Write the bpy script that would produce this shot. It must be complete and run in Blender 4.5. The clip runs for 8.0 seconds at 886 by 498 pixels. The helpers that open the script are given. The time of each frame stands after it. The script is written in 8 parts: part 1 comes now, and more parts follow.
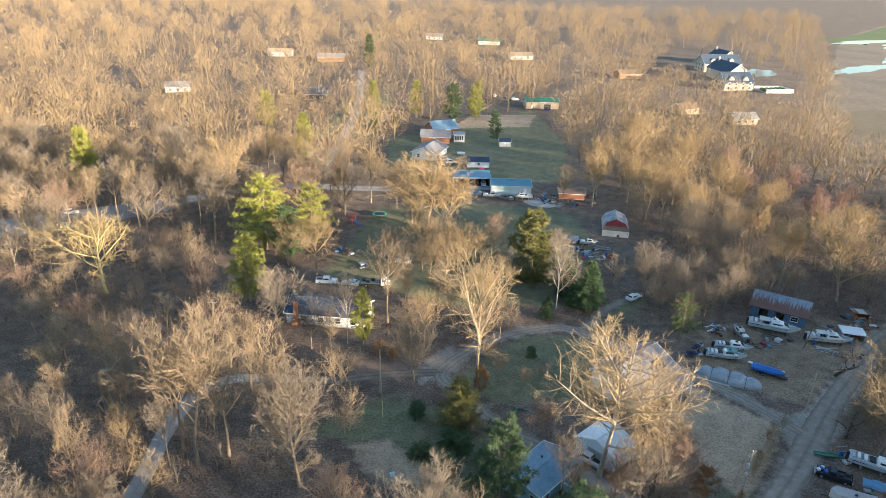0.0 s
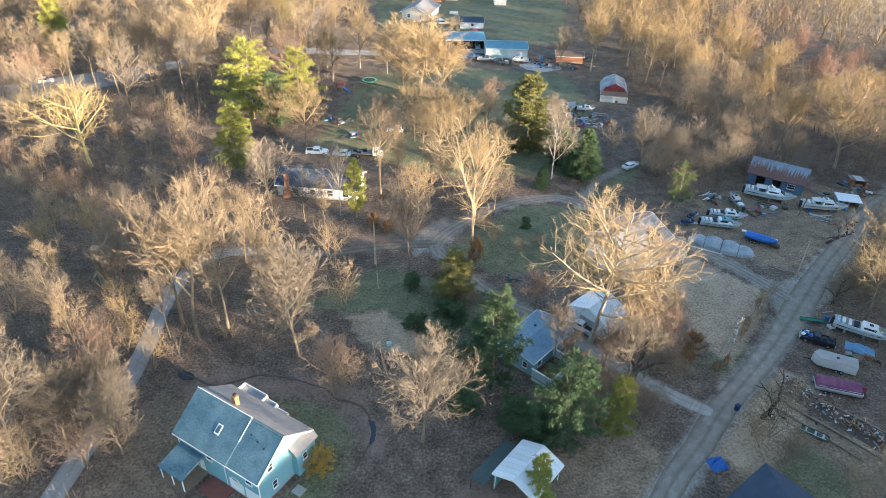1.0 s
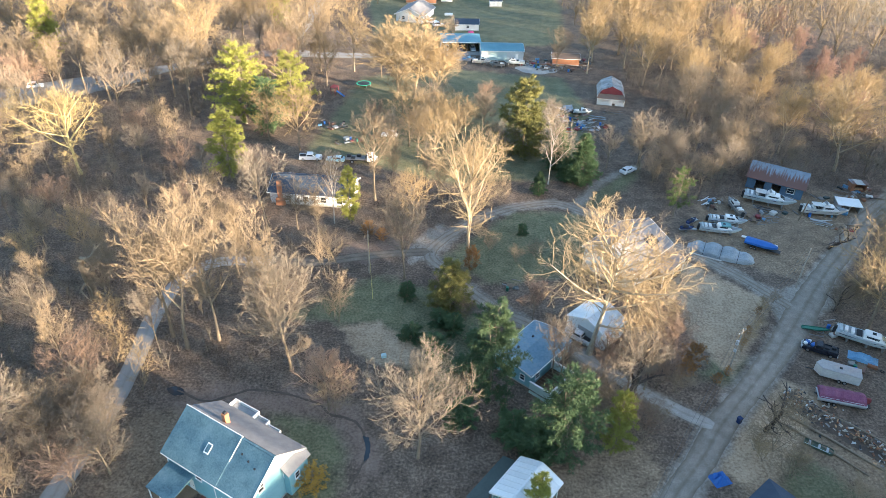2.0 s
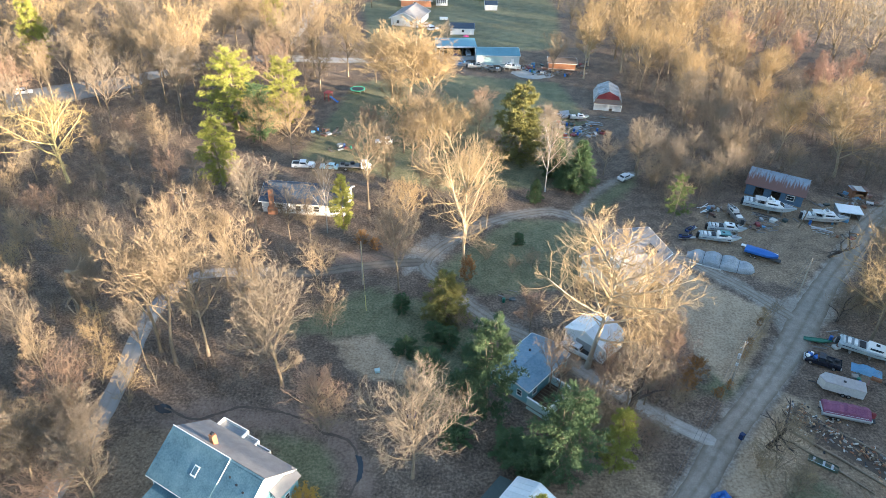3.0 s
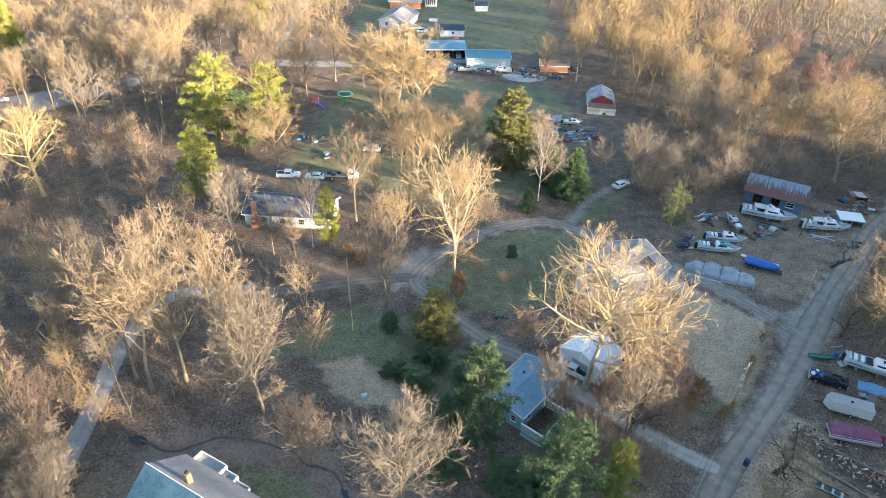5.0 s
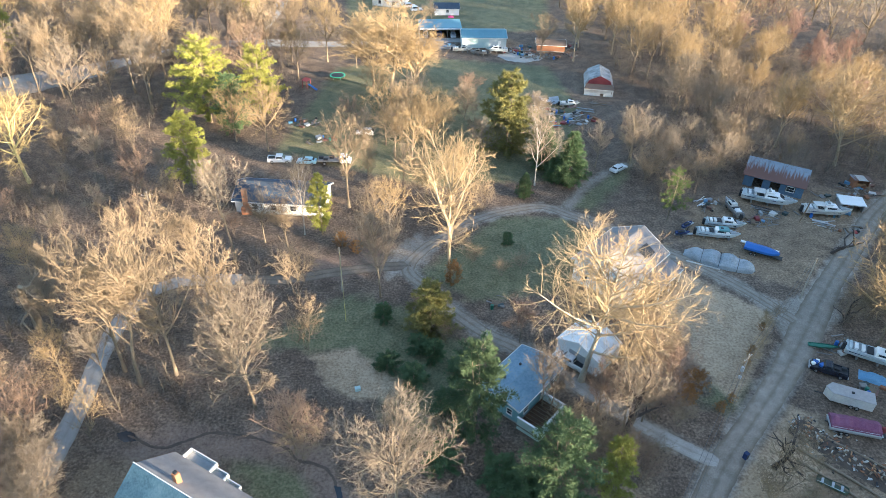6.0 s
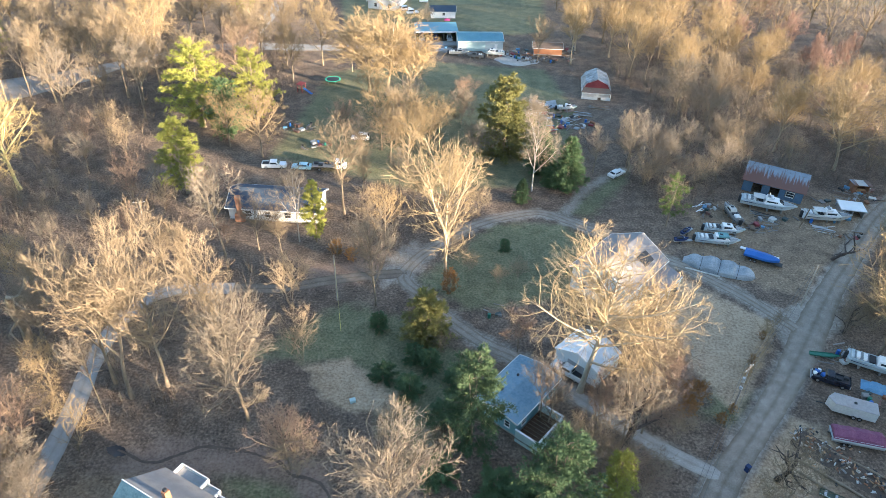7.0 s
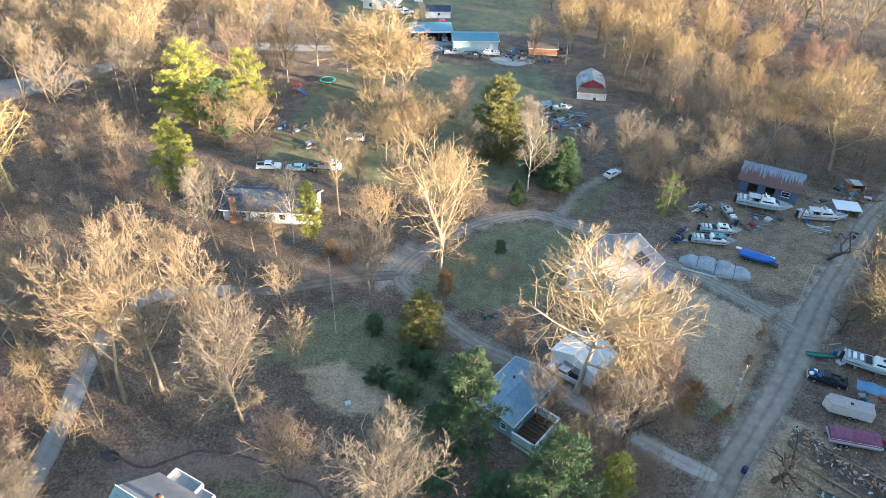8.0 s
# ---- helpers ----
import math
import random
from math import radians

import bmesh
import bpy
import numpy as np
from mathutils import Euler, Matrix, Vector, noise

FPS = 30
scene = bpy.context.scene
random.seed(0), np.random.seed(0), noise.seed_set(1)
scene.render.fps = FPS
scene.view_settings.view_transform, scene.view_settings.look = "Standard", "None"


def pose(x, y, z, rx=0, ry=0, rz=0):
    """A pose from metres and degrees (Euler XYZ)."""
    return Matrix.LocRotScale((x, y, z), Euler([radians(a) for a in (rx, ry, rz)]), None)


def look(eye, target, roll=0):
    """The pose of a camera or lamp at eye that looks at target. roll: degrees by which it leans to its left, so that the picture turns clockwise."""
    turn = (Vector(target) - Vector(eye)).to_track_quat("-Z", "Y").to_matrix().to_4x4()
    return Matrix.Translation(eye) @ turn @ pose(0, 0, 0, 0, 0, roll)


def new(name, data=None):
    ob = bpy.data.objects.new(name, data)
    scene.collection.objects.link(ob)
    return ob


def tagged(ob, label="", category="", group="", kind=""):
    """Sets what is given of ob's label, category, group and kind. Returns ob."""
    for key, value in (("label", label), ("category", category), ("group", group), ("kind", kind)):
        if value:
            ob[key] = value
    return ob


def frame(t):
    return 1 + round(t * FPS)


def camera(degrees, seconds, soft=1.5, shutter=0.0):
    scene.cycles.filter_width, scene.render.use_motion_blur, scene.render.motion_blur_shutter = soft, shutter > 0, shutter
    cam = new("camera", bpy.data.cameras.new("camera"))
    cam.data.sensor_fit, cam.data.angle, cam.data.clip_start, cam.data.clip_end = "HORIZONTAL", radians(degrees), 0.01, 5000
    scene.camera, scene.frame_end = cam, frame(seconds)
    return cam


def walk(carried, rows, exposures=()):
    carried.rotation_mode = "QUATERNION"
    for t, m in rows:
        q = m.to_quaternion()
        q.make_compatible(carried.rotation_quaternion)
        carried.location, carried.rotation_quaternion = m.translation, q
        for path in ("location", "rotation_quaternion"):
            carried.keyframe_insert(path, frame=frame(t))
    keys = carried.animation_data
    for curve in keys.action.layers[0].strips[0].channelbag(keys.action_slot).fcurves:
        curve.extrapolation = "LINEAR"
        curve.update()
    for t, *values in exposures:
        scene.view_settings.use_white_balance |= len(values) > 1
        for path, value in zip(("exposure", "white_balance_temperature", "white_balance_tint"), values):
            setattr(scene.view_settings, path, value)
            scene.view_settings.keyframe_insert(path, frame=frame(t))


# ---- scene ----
cam = camera(66.3, 8.0, soft=0.75)

PATH = [
    (0.0, look((-0.01, -11.64, 77.34), (-1.67, 34.40, 57.90), 1.89)),
    (0.2, look((-0.02, -11.57, 77.07), (-1.63, 34.53, 57.77), 1.64)),
    (0.3, look((-0.03, -11.49, 76.95), (-1.59, 34.37, 57.08), 1.56)),
    (0.4, look((-0.04, -11.35, 76.86), (-1.51, 33.98, 55.82), 1.58)),
    (0.5, look((-0.06, -11.14, 76.81), (-1.39, 33.44, 54.20), 1.73)),
    (0.6, look((-0.10, -10.83, 76.81), (-1.25, 32.82, 52.45), 1.66)),
    (0.7, look((-0.14, -10.44, 76.84), (-1.14, 32.26, 50.85), 1.77)),
    (0.8, look((-0.19, -10.00, 76.89), (-1.06, 32.03, 49.82), 1.84)),
    (0.9, look((-0.23, -9.55, 76.96), (-1.01, 32.05, 49.23), 1.76)),
    (1.0, look((-0.27, -9.11, 77.02), (-0.98, 32.30, 49.01), 1.88)),
    (1.5, look((-0.22, -7.59, 77.21), (-0.81, 33.79, 49.15), 1.84)),
    (3.0, look((0.11, -3.21, 77.04), (-0.12, 38.28, 49.14), 1.76)),
    (3.5, look((0.25, -1.57, 77.06), (0.14, 39.96, 49.21), 1.71)),
    (4.0, look((0.39, 0.01, 77.08), (0.40, 41.56, 49.26), 1.67)),
    (4.5, look((0.57, 1.49, 77.01), (0.68, 43.08, 49.26), 1.65)),
    (5.0, look((0.68, 2.65, 76.77), (0.94, 44.09, 48.78), 1.60)),
    (5.1, look((0.71, 2.96, 76.73), (1.01, 43.95, 48.10), 1.62)),
    (5.2, look((0.74, 3.28, 76.69), (1.09, 43.89, 47.53), 1.61)),
    (6.3, look((1.00, 6.47, 76.85), (1.62, 46.98, 47.56), 1.65)),
    (6.5, look((1.03, 6.90, 76.85), (1.68, 47.46, 47.62), 1.65)),
    (7.0, look((1.07, 7.77, 76.77), (1.86, 48.33, 47.56), 1.68)),
    (7.5, look((1.13, 8.20, 76.71), (2.06, 48.76, 47.49), 1.73)),
    (8.0, look((1.17, 8.35, 76.73), (2.25, 48.90, 47.50), 1.73)),
]
walk(cam, PATH, exposures=[(0.0, 2.2), (0.4, 2.29), (1.0, 2.61), (1.6, 2.76), (3.0, 2.78), (5.0, 2.77), (8.0, 2.85)])

# ---- light ----
SUN_AZ, SUN_EL = Vector((0.88, -0.47)), radians(8.5)
to_sun = Vector((SUN_AZ.x * math.cos(SUN_EL), SUN_AZ.y * math.cos(SUN_EL), math.sin(SUN_EL))).normalized()
world = bpy.data.worlds.new("sky")
scene.world = world
world.use_nodes = True
wn = world.node_tree.nodes
sky = wn.new("ShaderNodeTexSky")
sky.sky_type, sky.sun_disc = "NISHITA", False
sky.sun_elevation, sky.sun_rotation = SUN_EL, math.atan2(to_sun.x, to_sun.y)
sky.air_density, sky.dust_density, sky.ozone_density = 1.0, 0.6, 1.9
world.node_tree.links.new(sky.outputs[0], wn["Background"].inputs[0])
wn["Background"].inputs[1].default_value = 0.122
sun = new("sun", bpy.data.lights.new("sun", "SUN"))
sun.data.energy, sun.data.angle, sun.data.color = 4.9, radians(0.6), (1.0, 0.815, 0.60)
sun.matrix_world = look((0, 0, 0), -to_sun)


# ---- materials ----
def node_material(name, colors, scale=1.0, rough=0.85, metal=0.0, bump=0.0, detail_scale=8.0, vary=0.0, coords="Object"):
    """Noise at two scales between two or three colours, with bump and a little difference from object to object."""
    mat = bpy.data.materials.new(name)
    mat.use_nodes = True
    n, l = mat.node_tree.nodes, mat.node_tree.links
    bsdf = n["Principled BSDF"]
    tc = n.new("ShaderNodeTexCoord")
    noise1, noise2 = n.new("ShaderNodeTexNoise"), n.new("ShaderNodeTexNoise")
    noise1.inputs["Scale"].default_value, noise1.inputs["Detail"].default_value = scale, 6
    noise2.inputs["Scale"].default_value, noise2.inputs["Detail"].default_value = scale * detail_scale, 4
    mixf = n.new("ShaderNodeMath")
    mixf.operation = "MULTIPLY_ADD"
    mixf.inputs[1].default_value = 0.45
    ramp = n.new("ShaderNodeValToRGB")
    els = ramp.color_ramp.elements
    while len(els) < len(colors):
        els.new(0.5)
    for k, c in enumerate(colors):
        els[k].position = 0.35 + 0.4 * k / max(1, len(colors) - 1)
        els[k].color = (*c, 1)
    for nz in (noise1, noise2):
        l.new(tc.outputs[coords], nz.inputs["Vector"])
    half = n.new("ShaderNodeMath")
    half.operation = "MULTIPLY"
    half.inputs[1].default_value = 0.55
    l.new(noise1.outputs["Fac"], half.inputs[0])
    l.new(noise2.outputs["Fac"], mixf.inputs[0])
    l.new(half.outputs[0], mixf.inputs[2])
    l.new(mixf.outputs[0], ramp.inputs[0])
    out = ramp.outputs[0]
    if vary:
        info, hsv, mr = n.new("ShaderNodeObjectInfo"), n.new("ShaderNodeHueSaturation"), n.new("ShaderNodeMapRange")
        mr.inputs["To Min"].default_value, mr.inputs["To Max"].default_value = 1 - vary, 1 + vary
        l.new(info.outputs["Random"], mr.inputs["Value"])
        l.new(mr.outputs[0], hsv.inputs["Value"])
        l.new(out, hsv.inputs["Color"])
        out = hsv.outputs[0]
    l.new(out, bsdf.inputs["Base Color"])
    bsdf.inputs["Roughness"].default_value, bsdf.inputs["Metallic"].default_value = rough, metal
    if bump:
        b = n.new("ShaderNodeBump")
        b.inputs["Strength"].default_value, b.inputs["Distance"].default_value = bump, 0.05
        l.new(noise2.outputs["Fac"], b.inputs["Height"])
        l.new(b.outputs[0], bsdf.inputs["Normal"])
    return mat


def ground_material():
    """Leaf litter, with grass, dry grass, trodden litter and bare earth mixed in by the ground's own cover masks."""
    mat = bpy.data.materials.new("ground")
    mat.use_nodes = True
    n, l = mat.node_tree.nodes, mat.node_tree.links
    bsdf = n["Principled BSDF"]
    bsdf.inputs["Roughness"].default_value = 0.95
    tc = n.new("ShaderNodeTexCoord")

    def noise_of(scale, detail=5.0):
        nz = n.new("ShaderNodeTexNoise")
        nz.inputs["Scale"].default_value, nz.inputs["Detail"].default_value = scale, detail
        nz.inputs["Roughness"].default_value = 0.65
        l.new(tc.outputs["Object"], nz.inputs["Vector"])
        return nz.outputs["Fac"]

    fine, mid, wide = noise_of(2.4, 7), noise_of(0.35), noise_of(0.045)

    def tone(colors):
        """A colour from fine and middle noise."""
        add = n.new("ShaderNodeMath")
        add.operation = "MULTIPLY_ADD"
        add.inputs[1].default_value = 0.35
        l.new(mid, add.inputs[0])
        half = n.new("ShaderNodeMath")
        half.operation = "MULTIPLY"
        half.inputs[1].default_value = 0.65
        l.new(fine, half.inputs[0])
        l.new(half.outputs[0], add.inputs[2])
        ramp = n.new("ShaderNodeValToRGB")
        els = ramp.color_ramp.elements
        while len(els) < len(colors):
            els.new(0.5)
        for k, c in enumerate(colors):
            els[k].position, els[k].color = 0.36 + 0.28 * k / (len(colors) - 1), (*c, 1)
        l.new(add.outputs[0], ramp.inputs[0])
        return ramp.outputs[0]

    col = tone([(0.036, 0.025, 0.017), (0.122, 0.086, 0.061), (0.26, 0.19, 0.135)])
    for key, colors in (("litter", [(0.085, 0.055, 0.034), (0.205, 0.142, 0.09), (0.36, 0.262, 0.175)]), ("grass", [(0.058, 0.062, 0.030), (0.13, 0.128, 0.067), (0.235, 0.208, 0.122)]), ("dry", [(0.18, 0.125, 0.078), (0.345, 0.252, 0.165), (0.48, 0.365, 0.25)]), ("bare", [(0.10, 0.066, 0.048), (0.175, 0.12, 0.09), (0.24, 0.172, 0.135)]), ("gravel", [(0.15, 0.125, 0.10), (0.235, 0.205, 0.17), (0.32, 0.285, 0.245)])):
        at = n.new("ShaderNodeAttribute")
        at.attribute_name = key
        sm, mr, mx = n.new("ShaderNodeMath"), n.new("ShaderNodeMapRange"), n.new("ShaderNodeMix")
        sm.operation = "MULTIPLY_ADD"
        sm.inputs[1].default_value = 1.1
        l.new(mid, sm.inputs[0])
        l.new(at.outputs["Fac"], sm.inputs[2])
        mr.inputs["From Min"].default_value, mr.inputs["From Max"].default_value = 0.85, 1.35
        l.new(sm.outputs[0], mr.inputs["Value"])
        mx.data_type = "RGBA"
        l.new(mr.outputs[0], mx.inputs["Factor"])
        l.new(col, mx.inputs["A"])
        l.new(tone(colors), mx.inputs["B"])
        col = mx.outputs["Result"]
    # wide drifts of lighter and darker ground
    hsv, mr = n.new("ShaderNodeHueSaturation"), n.new("ShaderNodeMapRange")
    mr.inputs["From Min"].default_value, mr.inputs["From Max"].default_value = 0.3, 0.7
    mr.inputs["To Min"].default_value, mr.inputs["To Max"].default_value = 0.75, 1.25
    l.new(wide, mr.inputs["Value"])
    l.new(mr.outputs[0], hsv.inputs["Value"])
    l.new(col, hsv.inputs["Color"])
    l.new(hsv.outputs[0], bsdf.inputs["Base Color"])
    bump = n.new("ShaderNodeBump")
    bump.inputs["Strength"].default_value, bump.inputs["Distance"].default_value = 0.8, 0.15
    l.new(fine, bump.inputs["Height"])
    l.new(bump.outputs[0], bsdf.inputs["Normal"])
    return mat


def track_material(name, colors, verge_color, strip):
    """Gravel or old paving with paler wheel tracks and a strip of another colour along the middle and the edges."""
    mat = node_material(name, colors, 0.5, 0.95, bump=0.3, detail_scale=11)
    n, l = mat.node_tree.nodes, mat.node_tree.links
    bsdf = n["Principled BSDF"]
    base = bsdf.inputs["Base Color"].links[0].from_socket
    at, ab, nz, sm, mr, mx, tc = (n.new("ShaderNode" + k) for k in ("Attribute", "Math", "TexNoise", "Math", "MapRange", "Mix", "TexCoord"))
    at.attribute_name = "across"
    # distance from the wheel tracks, which lie half way out
    ab.operation = "ABSOLUTE"
    l.new(at.outputs["Fac"], ab.inputs[0])
    off, ab2 = n.new("ShaderNodeMath"), n.new("ShaderNodeMath")
    off.operation, ab2.operation = "SUBTRACT", "ABSOLUTE"
    off.inputs[1].default_value = 0.45
    l.new(ab.outputs[0], off.inputs[0])
    l.new(off.outputs[0], ab2.inputs[0])
    nz.inputs["Scale"].default_value, nz.inputs["Detail"].default_value = 0.8, 7
    l.new(tc.outputs["Object"], nz.inputs["Vector"])
    sm.operation = "MULTIPLY_ADD"
    sm.inputs[1].default_value = 0.5
    l.new(nz.outputs["Fac"], sm.inputs[0])
    l.new(ab2.outputs[0], sm.inputs[2])
    mr.inputs["From Min"].default_value, mr.inputs["From Max"].default_value = 0.46, 0.8
    mr.inputs["To Max"].default_value = strip
    l.new(sm.outputs[0], mr.inputs["Value"])
    mx.data_type = "RGBA"
    mx.inputs["B"].default_value = (*verge_color, 1)
    l.new(mr.outputs[0], mx.inputs["Factor"])
    l.new(base, mx.inputs["A"])
    l.new(mx.outputs["Result"], bsdf.inputs["Base Color"])
    return mat


def streaked_rust():
    """Blue-grey sheet metal that rusts from the lower edge upward, in streaks down the slope."""
    mat = node_material("rusty_sheet", [(0.15, 0.20, 0.25), (0.24, 0.29, 0.33)], 0.8, 0.6)
    n, l = mat.node_tree.nodes, mat.node_tree.links
    bsdf = n["Principled BSDF"]
    base = bsdf.inputs["Base Color"].links[0].from_socket
    tc, mp, nz, sep, ad, mr, mx = (n.new("ShaderNode" + k) for k in ("TexCoord", "Mapping", "TexNoise", "SeparateXYZ", "Math", "MapRange", "Mix"))
    mp.inputs["Scale"].default_value = (2.6, 0.22, 0.22)
    nz.inputs["Scale"].default_value, nz.inputs["Detail"].default_value = 1.0, 5
    l.new(tc.outputs["Object"], mp.inputs[0])
    l.new(mp.outputs[0], nz.inputs["Vector"])
    l.new(tc.outputs["Object"], sep.inputs[0])
    ad.operation = "MULTIPLY_ADD"
    ad.inputs[1].default_value = -0.10
    l.new(sep.outputs["Y"], ad.inputs[0])
    l.new(nz.outputs["Fac"], ad.inputs[2])
    mr.inputs["From Min"].default_value, mr.inputs["From Max"].default_value = 0.38, 0.58
    l.new(ad.outputs[0], mr.inputs["Value"])
    mx.data_type = "RGBA"
    mx.inputs["B"].default_value = (0.12, 0.055, 0.04, 1)
    l.new(mr.outputs[0], mx.inputs["Factor"])
    l.new(base, mx.inputs["A"])
    l.new(mx.outputs["Result"], bsdf.inputs["Base Color"])
    return mat


